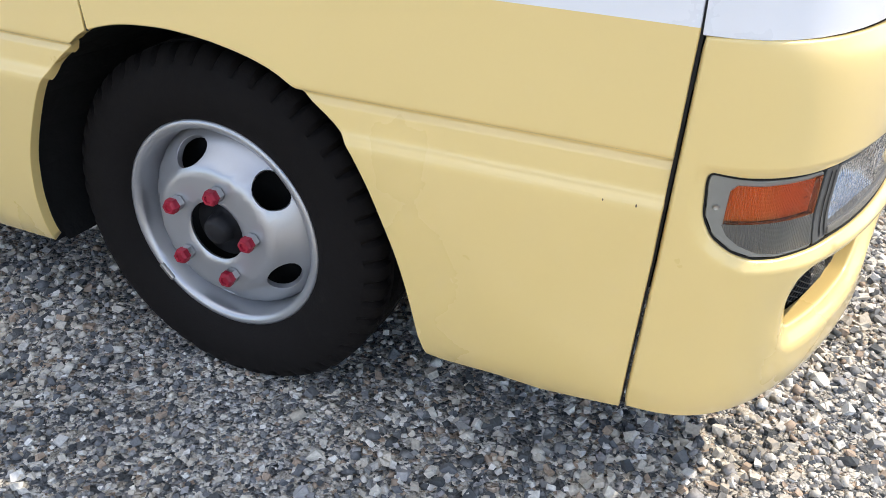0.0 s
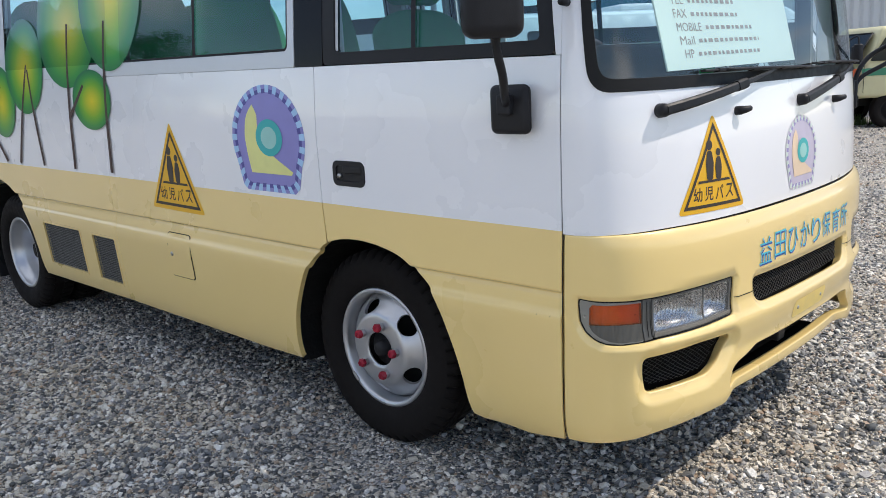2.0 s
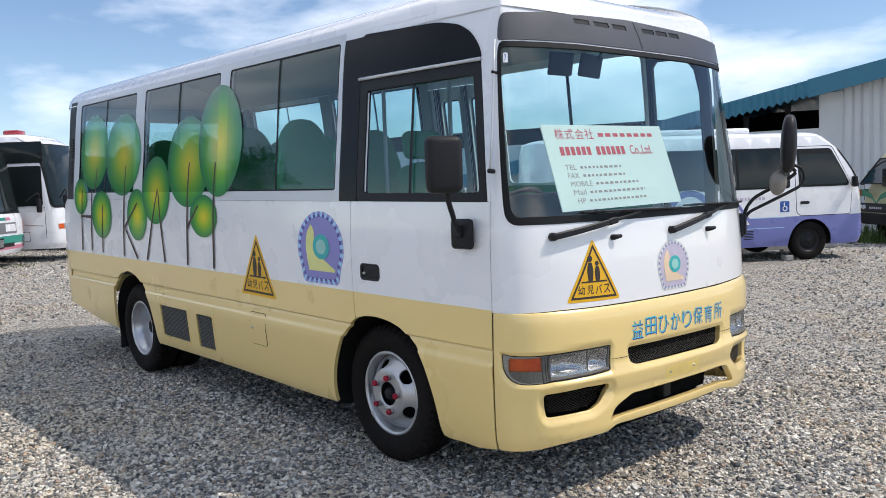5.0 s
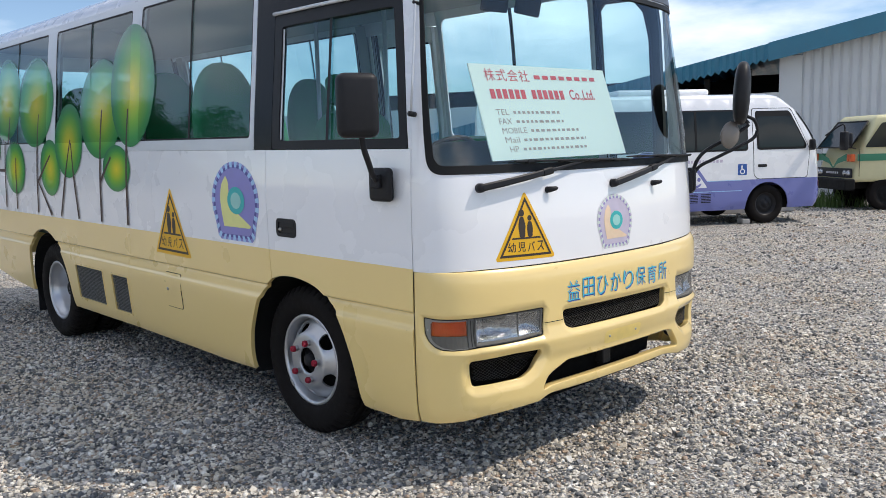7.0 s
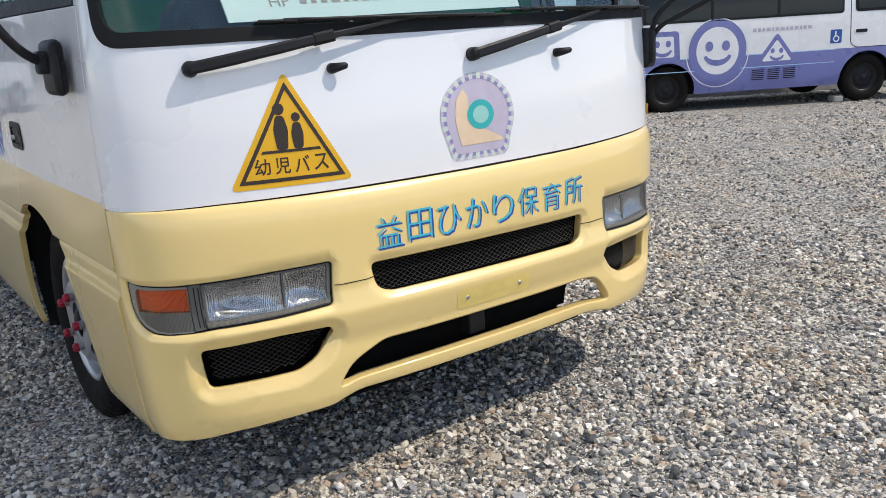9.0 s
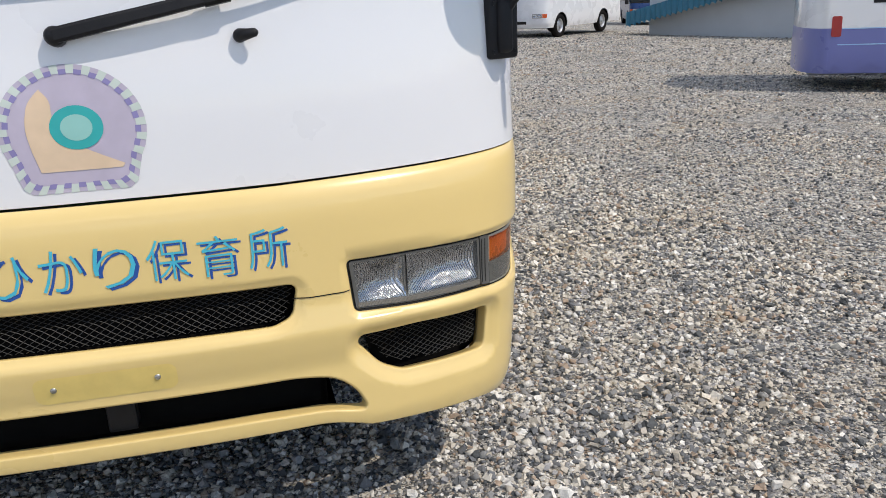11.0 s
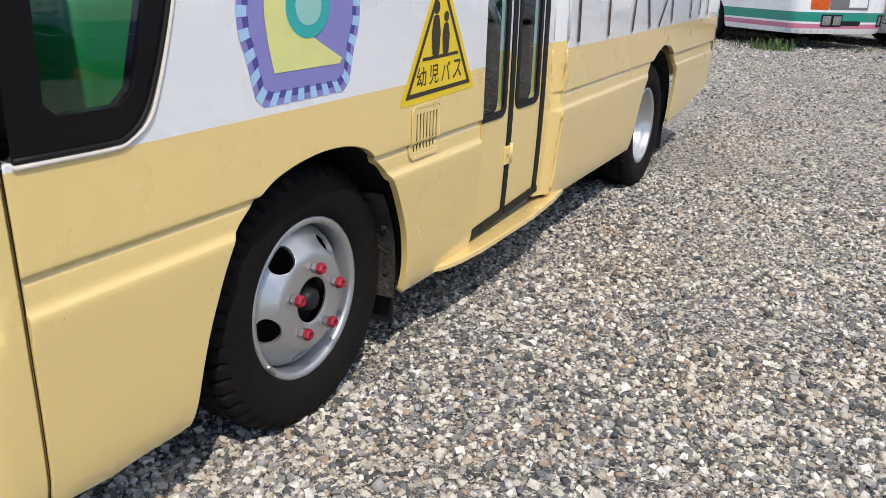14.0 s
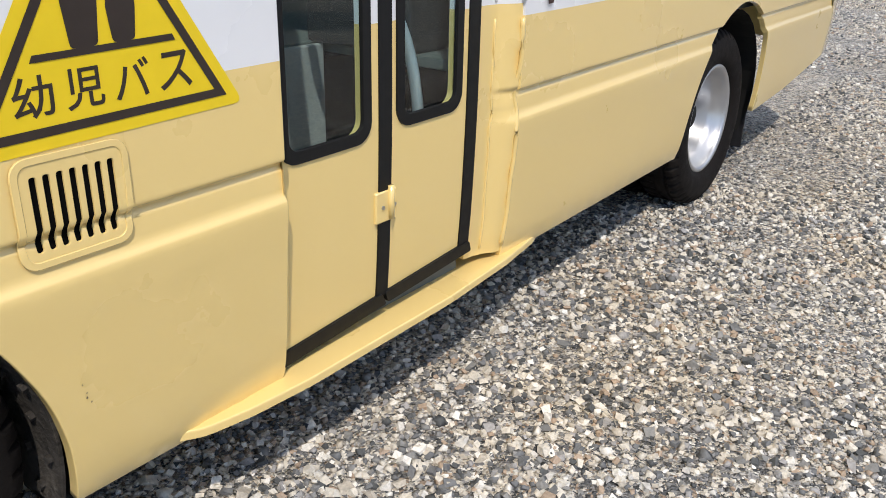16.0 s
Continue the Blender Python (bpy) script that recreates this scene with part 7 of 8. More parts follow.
def nursery_name(dy, dz, mat, off):
    chars, x0, x1 = "益田ひかり保育所", -0.404, 0.418
    pitch = (x1 - x0) / len(chars)
    for i, ch in enumerate(chars):
        sl = 0.10 if ch in "りひ" else 0.0
        def Q(u, v):
            return BUMP(np.array([s_of(a) for a in u]), v)
        lettering("bumper_letter", ch, Q, x0 + pitch * i + 0.006 + dy, 0.770 + dz + (0.004 if i % 2 else 0), pitch * 0.80, 0.088, mat, name_plate, off, bold=-0.010)


name_plate = sheet("name_lettering", BUMP, rrect(0.0, 0.004, 0.76, 0.764, 0.001), YELLOW, bus, (), (), [], [], 0.05, off=0.0005, label="cyan and blue nursery name on the bumper")
nursery_name(0.007, -0.006, BLUE, 0.0012)
nursery_name(0.0, 0.0, CYAN, 0.0026)

# printed trees on the rear half of both sides
art = [(-4.27, 1.895, 0.365, 0.343), (-3.557, 1.845, 0.394, 0.351), (-4.60, 1.49, 0.18, 0.172), (-4.053, 1.327, 0.248, 0.218), (-3.23, 1.335, 0.21, 0.215), (-2.843, 1.535, 0.27, 0.269),
       (-2.26, 1.744, 0.36, 0.337), (-1.765, 1.873, 0.325, 0.389), (-2.0, 1.345, 0.216, 0.154)]
panes = WINS_R
stems = [((-4.55, 1.55), (-4.60, 0.975)), ((-4.29, 1.55), (-4.34, 0.985)), ((-4.59, 1.30), (-4.32, 1.30)), ((-4.02, 1.41), (-4.06, 0.98)), ((-4.17, 1.75), (-4.20, 1.53)), ((-3.475, 1.75), (-3.55, 0.975)),
         ((-3.22, 1.43), (-3.50, 1.225)), ((-3.50, 1.225), (-3.25, 0.97)), ((-2.80, 1.545), (-3.05, 0.97)), ((-2.79, 1.52), (-2.70, 0.97)), ((-2.235, 1.74), (-2.29, 0.972)), ((-1.815, 1.73), (-1.86, 0.975)), ((-2.08, 1.42), (-2.27, 1.25))]
for P in (RIGHT, LEFT):
    for i, (cx, cz, rx, rz) in enumerate(art):
        if P is LEFT and cz > 1.5:
            continue
        cuts = [[(-5.2, 1.522), (0.0, 1.522)]] + [[(x_, 1.40), (x_, 2.40)] for w_ in panes for x_ in w_]
        sheet("printed_crown", P, ellipse(cx, cz, rx, rz, 40), [FILM, FILM_GLASS], bus, (), cuts, None, None, 0.05, off=0.0044 + 0.0002 * i,
              pick=lambda u, v: int(v > 1.522 and any(a_ < u < b_ for a_, b_ in panes)), label="printed green and yellow tree crown")
    for (a, b), (c, d) in stems:
        w = 0.0135
        ln = math.hypot(c - a, d - b)
        nx, nz = -(d - b) / ln * w, (c - a) / ln * w
        sheet("printed_stem", P, [(a + nx * 0.7, b + nz * 0.7), (c + nx, d + nz), (c - nx, d - nz), (a - nx * 0.7, b - nz * 0.7)], BROWN, bus, (), (), [], [], 0.04, off=0.0066)


# ---------------------------------------------------------------- other vehicles in the yard
far_tyre, far_tyre_f = lathe([(0.22, 0.07), (0.25, 0.10), (0.32, 0.108), (0.365, 0.095), (0.385, 0.07), (0.385, -0.07), (0.365, -0.095), (0.25, -0.1)], 40)
far_disc, far_disc_f = lathe([(0.0, 0.075), (0.05, 0.075), (0.06, 0.05), (0.10, 0.055), (0.14, 0.05), (0.16, 0.03), (0.20, 0.025), (0.215, 0.075), (0.235, 0.08)], 32)


def far_wheel(parent, x, y, r, mat):
    k = r / 0.385
    sg = 1 if y > 0 else -1
    w = mesh_object("wheel", [(x + a * k, y + sg * b, r + c * k) for a, b, c in far_disc], far_disc_f, mat, parent, "", True)
    mesh_object("tyre", [(x + a * k, y + sg * b, r + c * k) for a, b, c in far_tyre], far_tyre_f, RUBBER, w, "black tyre", True)
    for i in range(5):
        t = 2 * math.pi * i / 5
        mesh_object("wheel_nut", *tube([(x + 0.10 * k * math.cos(t), y + sg * 0.05, r + 0.10 * k * math.sin(t)), (x + 0.10 * k * math.cos(t), y + sg * 0.075, r + 0.10 * k * math.sin(t))], 0.014, 6), mat, w)


def coach(name, label, m, x0, x1, W, H, sill, mats, bands, axles, wins, shield, rake, wheel_mat, wheel_r=0.385, lamp_z=0.75, group="", door=None, corner=0.32, flat_front=2.8, drop=0.0, lamps=True):
    """A boxy bus: x1 is its front; bands are (height from, index into mats); wins are (side, x0, x1, z0, z1)."""
    bus2 = thing(name, label, "bus", m, group)
    hw = spline([sill, sill + 0.12, 0.7, 1.3, H - 0.45, H - 0.22, H - 0.10], [W / 2 - 0.05, W / 2 - 0.01, W / 2, W / 2, W / 2 - 0.05, W / 2 - 0.09, W / 2 - 0.16])
    ph, ss, yy = superellipse_table(flat_front, corner, W / 2, 1501)
    end = ss[-1]
    fx = spline([sill, sill + 0.1, 0.62, lamp_z + 0.2, shield[0], shield[1], H - 0.10], [x1 - 0.05, x1, x1 + 0.02, x1, x1 - 0.04, x1 - rake, x1 - rake - 0.16 - 0.3 * rake])

    def fn(s, z):
        p_ = np.interp(np.abs(s), ss, ph)
        x = fx(z) - corner + corner * np.clip(np.cos(p_), 0, 1) ** (2 / flat_front)
        return np.stack([x, np.sign(s) * hw(z) * np.sin(p_) ** (2 / flat_front), z], 1)

    def bk(s, z):
        p_ = np.interp(np.abs(s), ss, ph)
        x = x0 + corner - (corner - 0.05 * np.maximum(0, z - 1.6)) * np.clip(np.cos(p_), 0, 1) ** (2 / flat_front)
        return np.stack([x, np.sign(s) * hw(z) * np.sin(p_) ** (2 / flat_front), z], 1)
    FR, BK = surface(fn), surface(bk, -1.0)
    SR = surface(lambda x, z: np.stack([x, -hw(z), z], 1))
    SL = surface(lambda x, z: np.stack([x, hw(z), z], 1), -1.0)
    zs = sorted(set([b for b, _ in bands[1:]]))
    zl = list(np.arange(sill, H - 0.1, 0.15)) + [sill + 0.03, sill + 0.06]

    def pick(u, v):
        r = bands[0][1]
        for b, i in bands:
            if v >= b:
                r = i
        return r
    top = H - 0.10
    for P, sg in ((SR, -1), (SL, 1)):
        ol = [(float(fx(z)) - corner, z) for z in np.linspace(top, sill, 15)]
        for ax in axles:
            R = wheel_r * 1.22
            ol += [(ax + R, sill), *[(ax + R * math.cos(t), wheel_r * 0.92 + drop + R * math.sin(t)) for t in np.linspace(0.05, math.pi - 0.05, 13)], (ax - R, sill)]
        ol += [(x0 + corner, sill), (x0 + corner, top)]
        sheet("side_wall", P, ol, mats, bus2, (), [[(x0 - 1, z), (x1 + 1, z)] for z in zs], np.arange(x0, x1, 0.4), zl, 0.3, pick=pick, flange=0.02)
    for P, nm in ((FR, "front_wall"), (BK, "rear_wall")):
        sheet(nm, P, [(-end, sill), (end, sill), (end, top), (-end, top)], mats, bus2, (), [[(-3, z), (3, z)] for z in zs], None, zl, 0.15, pick=pick, flange=0.02)
    sx = np.linspace(-end, end, 25)
    xs_ = np.linspace(float(fx(top)) - corner, x0 + corner, 42)[1:-1]
    edge = [FR(sx, np.full(25, top))[0], SL(xs_, np.full(40, top))[0], BK(sx[::-1], np.full(25, top))[0], SR(xs_[::-1], np.full(40, top))[0]]
    edge = np.concatenate(edge)
    mid_x = (edge[:, 0].max() + edge[:, 0].min()) / 2
    half = edge[:, 0].max() - mid_x
    vs, fs, nn_ = [], [], len(edge)
    for k, (dw, dz) in enumerate(((0.0, 0.0), (0.022, 0.020), (0.06, 0.040), (0.16, 0.070), (0.36, 0.088), (0.65, 0.097), (W / 2 - 0.17, 0.10))):
        fy, fxx = 1 - dw / (W / 2 - 0.16), 1 - dw * 0.9 / half
        vs += [(mid_x + (a - mid_x) * fxx, b * fy, top + dz) for a, b, c in edge]
        if k:
            fs += [((k - 1) * nn_ + i, (k - 1) * nn_ + (i + 1) % nn_, k * nn_ + (i + 1) % nn_, k * nn_ + i) for i in range(nn_)]
    fs.append(tuple(range(6 * nn_, 7 * nn_)))
    mesh_object("roof", vs, fs, mats[bands[-1][1]], bus2, "", True)
    for sd, a, b, c, d in wins:
        P = SR if sd < 0 else SL
        fr_ = sheet("window", P, rrect(a, b, c, d, 0.05), SEAL, bus2, (), (), None, None, 0.4, off=0.004, label="dark tinted side window")
        sheet("window_glass", P, rrect(a + 0.03, b - 0.03, c + 0.03, d - 0.03, 0.04), FAR_GLASS, fr_, (), (), None, None, 0.4, off=0.007)
        nx = max(1, int((b - a) / 1.0))
        for i in range(1, nx):
            x = a + (b - a) * i / nx
            sheet("window_bar", P, rrect(x - 0.02, x + 0.02, c + 0.02, d - 0.02, 0.004), SEAL, fr_, (), (), [], [], 0.3, off=0.010)
    sl = end * 0.93
    sg_ = sheet("windscreen", FR, rrect(-sl, sl, shield[0], shield[1], 0.12), SEAL, bus2, (), (), None, None, 0.15, off=0.005)
    sheet("windscreen_glass", FR, rrect(-sl + 0.05, sl - 0.05, shield[0] + 0.05, shield[1] - 0.04, 0.09), FAR_GLASS, sg_, (), (), None, None, 0.15, off=0.009)
    for s in (-1, 1) if lamps else ():
        a, b = s * end * 0.45, s * end * 0.72
        lo, hi = min(a, b), max(a, b)
        l_ = sheet("headlight", FR, rrect(lo, hi, lamp_z - 0.07, lamp_z + 0.07, 0.02), HOUSING, bus2, (), (), None, None, 0.1, off=0.006)
        sheet("headlight_glass", FR, rrect(lo + 0.015, hi - 0.015, lamp_z - 0.055, lamp_z + 0.055, 0.015), REFLECT, l_, (), (), None, None, 0.1, off=0.010)
        c, d = s * end * 0.73, s * end * 0.85
        sheet("indicator", FR, rrect(min(c, d), max(c, d), lamp_z - 0.06, lamp_z + 0.06, 0.01), ORANGE, bus2, (), (), None, None, 0.1, off=0.006)
    for s in (-1, 1):
        sheet("wiper", FR, rpoly([(s * 0.1, shield[0] + 0.02), (s * 0.5, shield[0] + 0.10), (s * 0.5, shield[0] + 0.12), (s * 0.1, shield[0] + 0.05)], 0.004), BLACK, bus2, (), (), [], [], 0.2, off=0.03, flange=0.012)
    sheet("front_grille", FR, rrect(-0.35, 0.35, 0.47, 0.56, 0.02), BLACK, bus2, (), (), None, None, 0.2, off=0.005)
    for ax in axles:
        for s in (-1, 1):
            far_wheel(bus2, ax, s * (W / 2 - 0.14), wheel_r, wheel_mat)
    part("underbody", box_bm(x0 + 0.4, x1 - 0.3, -W / 2 + 0.25, W / 2 - 0.25, sill - 0.02, sill + 0.35, 0.02), DARK, bus2)
    for s in (-1, 1):
        mesh_object("mirror_arm", *tube(bend([(x1 - 0.05, s * (W / 2 - 0.05), shield[0] + 0.25), (x1 + 0.18, s * (W / 2 + 0.12), shield[0] + 0.45), (x1 + 0.2, s * (W / 2 + 0.16), shield[0] + 0.30)], 4), 0.016, 6), BLACK, bus2, "", True)
        part("mirror", box_bm(x1 + 0.14, x1 + 0.24, s * (W / 2 + 0.16) - 0.08, s * (W / 2 + 0.16) + 0.08, shield[0] - 0.02, shield[0] + 0.32, 0.03, 3), BLACK, bus2, "", True)
    for o in bus2.children:
        if not o.name.startswith("wheel"):
            o.location.z -= drop
    return bus2, SR, SL, FR, BK, end


def place(x, y, yaw):
    return pose(x, y, ground_z(x, y), 0, 0, yaw)


# white and periwinkle welfare minibus
pb, pSR, pSL, pFR, pBK, pend = coach("minibus", "white and periwinkle welfare minibus with painted ring signs, parked", place(-4.95, 10.73, 58), -3.62, 2.78, 2.02, 2.47, 0.36,
                                     [WHITE, PURPLE], [(0.0, 1), (0.90, 0)], (1.53, -1.62), [(-1, -3.0, 1.12, 1.42, 2.16), (1, -3.2, 0.82, 1.50, 2.10)], (1.40, 2.12), 0.45, BLACK, 0.355, lamp_z=0.78, corner=0.32, flat_front=2.4, drop=0.087)
body_parts = set(pb.children)
fd = sheet("front_door", pSR, rpoly([(1.20, 2.18), (1.24, 0.97), (1.32, 0.90), (2.34, 0.90), (2.38, 1.42), (2.00, 2.18)], 0.06), SEAL, pb, (), (), [], [], 0.2, off=0.002, label="driver's door")
sheet("door_skin", pSR, rpoly([(1.21, 2.17), (1.25, 0.97), (1.33, 0.91), (2.33, 0.91), (2.37, 1.42), (1.99, 2.17)], 0.06), WHITE, fd, (), (), [], np.arange(1.0, 2.2, 0.15), 0.2, off=0.004)
sheet("door_window", pSR, rpoly([(1.27, 2.13), (1.30, 1.43), (2.29, 1.43), (2.31, 1.50), (1.97, 2.13)], 0.06), SEAL, fd, (), (), [], [], 0.2, off=0.007)
sheet("door_glass", pSR, rpoly([(1.31, 2.03), (1.34, 1.47), (2.25, 1.47), (2.27, 1.52), (1.99, 2.03)], 0.05), FAR_GLASS, fd, (), (), [], [], 0.2, off=0.010)
sheet("door_handle", pSR, rrect(1.32, 1.50, 1.12, 1.17, 0.02), BLACK, fd, (), (), [], [], 0.2, off=0.012, flange=0.01)
part("side_mirror", box_bm(2.34, 2.41, -1.15, -1.02, 1.40, 1.60, 0.03, 3), BLACK, pb, "black side mirror", True)
for z in (0.888, 0.70):
    sheet("body_line", pSR, [(-3.2, z), (1.0, z), (1.0, z + 0.012), (-3.2, z + 0.012)], SKYB, pb, (), (), [], [], 0.3, off=0.003)
sheet("tail_lamp", pSR, rrect(-3.28, -3.17, 0.80, 1.04, 0.02), TAIL, pb, (), (), [], [], 0.1, off=0.006, flange=0.02, label="red tail lamp")
badge = sheet("access_mark", pSR, rrect(0.92, 1.10, 0.985, 1.185, 0.01), BLUE, pb, (), (), [], [], 0.1, off=0.003, label="blue square access mark")
sheet("mark_ring", pSR, ellipse(1.01, 1.05, 0.05, 0.05, 18), WHITE, badge, [ellipse(1.01, 1.05, 0.032, 0.032, 18)], (), [], [], 0.1, off=0.006)
sheet("mark_bar", pSR, rrect(0.985, 1.012, 1.08, 1.16, 0.005), WHITE, badge, (), (), [], [], 0.1, off=0.006)
ring = sheet("painted_ring", pSR, ellipse(-0.85, 0.985, 0.45, 0.47, 40), PURPLE, pb, [ellipse(-0.85, 0.985, 0.33, 0.35, 40)], (), [], [], 0.1, off=0.004, label="painted periwinkle ring")
sheet("ring_field", pSR, ellipse(-0.85, 0.985, 0.33, 0.35, 40), WHITE, ring, (), (), [], [], 0.1, off=0.0045)
sheet("ring_line", pSR, ellipse(-0.85, 0.955, 0.49, 0.51, 40), WHITE, ring, [ellipse(-0.85, 0.955, 0.475, 0.495, 40)], (), [], [], 0.1, off=0.004)
for cx, pts in ((0.08, [(-0.35, 0.73), (0.35, 0.73), (0.0, 1.20)]), (-1.70, [(-0.27, 0.86), (0.27, 0.86), (0.25, 1.31), (-0.25, 1.31)])):
    pts = [(a + cx, b) for a, b in pts]
    c = Vector((sum(p[0] for p in pts), sum(p[1] for p in pts))) / len(pts)
    inn = [tuple(c + (Vector(p) - c) * 0.68) for p in pts]
    sign_ = sheet("painted_outline", pSR, rpoly(pts, 0.06), PURPLE, pb, [rpoly(inn, 0.04)], (), [], [], 0.1, off=0.005, label="painted periwinkle outline")
    sheet("outline_field", pSR, rpoly(inn, 0.04), WHITE, sign_, (), (), [], [], 0.1, off=0.0045)
# simple dots and a curved bar painted inside the three outlines
for cx, cz, k_ in ((-0.85, 0.985, 1.0), (0.08, 0.895, 0.52), (-1.70, 1.085, 0.66)):
    for dx in (-0.13, 0.13):
        sheet("painted_dot", pSR, ellipse(cx + dx * k_, cz + 0.07 * k_, 0.062 * k_, 0.075 * k_, 20), PURPLE, ring, (), (), [], [], 0.1, off=0.007)
    arc = [(cx + 0.22 * k_ * math.cos(t), cz - 0.05 * k_ + 0.17 * k_ * math.sin(t)) for t in np.linspace(math.pi * 1.05, math.pi * 1.95, 12)]
    arc += [(cx + 0.17 * k_ * math.cos(t), cz - 0.05 * k_ + 0.085 * k_ * math.sin(t)) for t in np.linspace(math.pi * 1.95, math.pi * 1.05, 12)]
    sheet("painted_bar", pSR, arc, PURPLE, ring, (), (), [], [], 0.1, off=0.007)
rb = random.Random(9)
x = -0.30
while x < 0.62:
    w = rb.uniform(0.03, 0.07)
    sheet("slogan_bar", pSR, rrect(x, x + w, 1.225, 1.275, 0.002), LILAC_F, pb, (), (), [], [], 0.2, off=0.003)
    x += w + 0.025
for i in range(3):
    vt = sheet("engine_vent", pSR, rrect(-0.32 + 0.25 * i, -0.10 + 0.25 * i, 0.50, 0.68, 0.01), PURPLE, pb, (), (), [], [], 0.2, off=0.004)
    for k in range(6):
        sheet("vent_slot", pSR, rrect(-0.305 + 0.25 * i, -0.115 + 0.25 * i, 0.512 + 0.028 * k, 0.526 + 0.028 * k, 0.002), BLACK, vt, (), (), [], [], 0.2, off=0.006)
for k, (a, b) in enumerate(((-2.9, -2.25), (-2.85, -2.4), (-2.85, -2.45))):
    sheet("print_bar", pSR, rrect(a, b, 1.36 - 0.09 * k, 1.41 - 0.09 * k, 0.002), BLACK, pb, (), (), [], [], 0.2, off=0.003)
part("roof_hatch", box_bm(-1.2, 0.6, -0.55, 0.55, 2.44, 2.56, 0.05, 3), WHITE, pb, "", True)
for o in pb.children:
    if o not in body_parts:
        o.location.z -= 0.087
ck = thing("wheel_chock", "ochre wooden wheel chock behind a tyre", "chock", place(-5.3, 8.5, 58))
bm = box_bm(-0.16, 0.16, -0.12, 0.12, 0.0, 0.16, 0.01, 1)
for v in bm.verts:
    if v.co.z > 0.1 and v.co.x < 0:
        v.co.z *= 0.25
part("wedge", bm, WOOD, ck)

blk = thing("concrete_block", "small grey concrete block against the tyre", "block", place(-4.95, 10.73, 58) @ pose(1.13, -0.88, 0))
part("slab", box_bm(-0.075, 0.075, -0.10, 0.10, 0.0, 0.09, 0.012, 1), CONCRETE, blk)
kb = thing("concrete_kerb", "weathered low concrete kerb strip behind the minibus", "kerb", place(-6.05, 11.55, 58))
part("strip", box_bm(-3.4, 3.6, -0.07, 0.07, -0.02, 0.10, 0.012, 1), CONCRETE, kb)

# blue and white coach beyond it
coach("coach", "white coach with blue side panels, parked beyond the minibus", place(-18.5, 18.2, 39), -3.5, 3.5, 2.3, 3.0, 0.4, [WHITE, TEAL_P, BLUE_P], [(0.0, 0), (0.62, 2), (0.78, 0), (1.05, 2), (1.28, 0)], (2.4, -2.2),
      [(-1, -3.6, 2.8, 1.6, 2.5)], (1.35, 2.5), 0.3, SILVER, 0.46)

# row of coaches with their fronts to the yard
rowg = "coaches parked in a row"
c1, cSR, cSL, cFR, cBK, cend = coach("coach", "white coach with green and pink stripes along it", place(-19.90, -2.21, 50), -4.6, 4.6, 2.4, 3.1, 0.31, [WHITE, TEAL_P, PINK_P], [(0.0, 0), (0.41, 2), (0.50, 0), (0.54, 1), (0.72, 0)],
      (1.9, -2.6), [(-1, -4.2, 3.9, 1.55, 2.65), (1, -4.2, 3.9, 1.65, 2.65)], (1.22, 2.75), 0.35, SILVER, 0.46, 0.95, rowg, lamps=False)
band = sheet("front_band", cFR, rrect(-0.50, 0.50, 0.77, 1.02, 0.02), FRONT_GREY, c1, (), (), None, None, 0.1, off=0.005, label="grey panel between the indicators")
sheet("blank_plate", cFR, rrect(-0.02, 0.46, 0.82, 0.98, 0.01), WHITE, band, (), (), None, None, 0.1, off=0.009)
sheet("front_decal", cFR, rpoly([(-0.30, 1.07), (0.04, 1.07), (0.0, 1.14), (-0.34, 1.14)], 0.006), TEAL_P, c1, (), (), None, None, 0.1, off=0.005)
sheet("front_decal", cFR, rpoly([(0.06, 1.07), (0.26, 1.07), (0.22, 1.14), (0.02, 1.14)], 0.006), PINK_P, c1, (), (), None, None, 0.1, off=0.005)
for s in (-1, 1):
    o_ = (-0.93, -0.51) if s < 0 else (1.14, 1.30)
    sheet("indicator", cFR, rrect(o_[0], o_[1], 0.77, 1.03, 0.02), ORANGE, c1, (), (), None, None, 0.08, off=0.006, flange=0.02, label="orange indicator lens")
    o_ = (-0.66, -0.14) if s < 0 else (0.84, 1.12)
    hl = sheet("headlight", cFR, rrect(o_[0], o_[1], 0.45, 0.68, 0.02), SEAL, c1, (), (), None, None, 0.08, off=0.007, label="headlight in black surround")
    for k in (0, 1):
        w_ = (o_[1] - o_[0]) / 2
        sheet("headlight_glass", cFR, rrect(o_[0] + 0.03 + k * w_, o_[0] + w_ - 0.03 + k * w_, 0.48, 0.65, 0.015), REFLECT, hl, (), (), None, None, 0.06, off=0.011)
c2, cSR, cSL, cFR, cBK, cend = coach("coach", "plain white coach with black front door windows and red beacon", place(-21.42, -0.01, 50), -4.6, 4.6, 2.4, 3.15, 0.31, [WHITE, HOUSING], [(0.0, 0), (0.50, 0)], (1.7, -2.6),
      [(-1, -4.2, 1.9, 1.65, 2.6), (-1, 2.0, 4.2, 2.40, 2.92), (-1, 2.55, 4.16, 1.36, 2.33), (1, -4.2, 3.9, 1.65, 2.6)], (1.30, 2.88), 0.45, SILVER, 0.46, 0.85, rowg)
sheet("door_gap", cSR, [(4.19, 0.36), (4.20, 0.36), (4.20, 1.34), (4.19, 1.34)], SEAL, c2, (), (), [], [], 0.3, off=0.003)
fl = sheet("fuel_flap", cSR, rrect(3.30, 3.80, 0.50, 0.74, 0.02), SEAL, c2, [rrect(3.31, 3.79, 0.51, 0.73, 0.02)], (), [], [], 0.2, off=0.003, label="small square flap")
sheet("flap_lock", cSR, ellipse(3.42, 0.62, 0.02, 0.025, 12), BLACK, fl, (), (), [], [], 0.1, off=0.005)
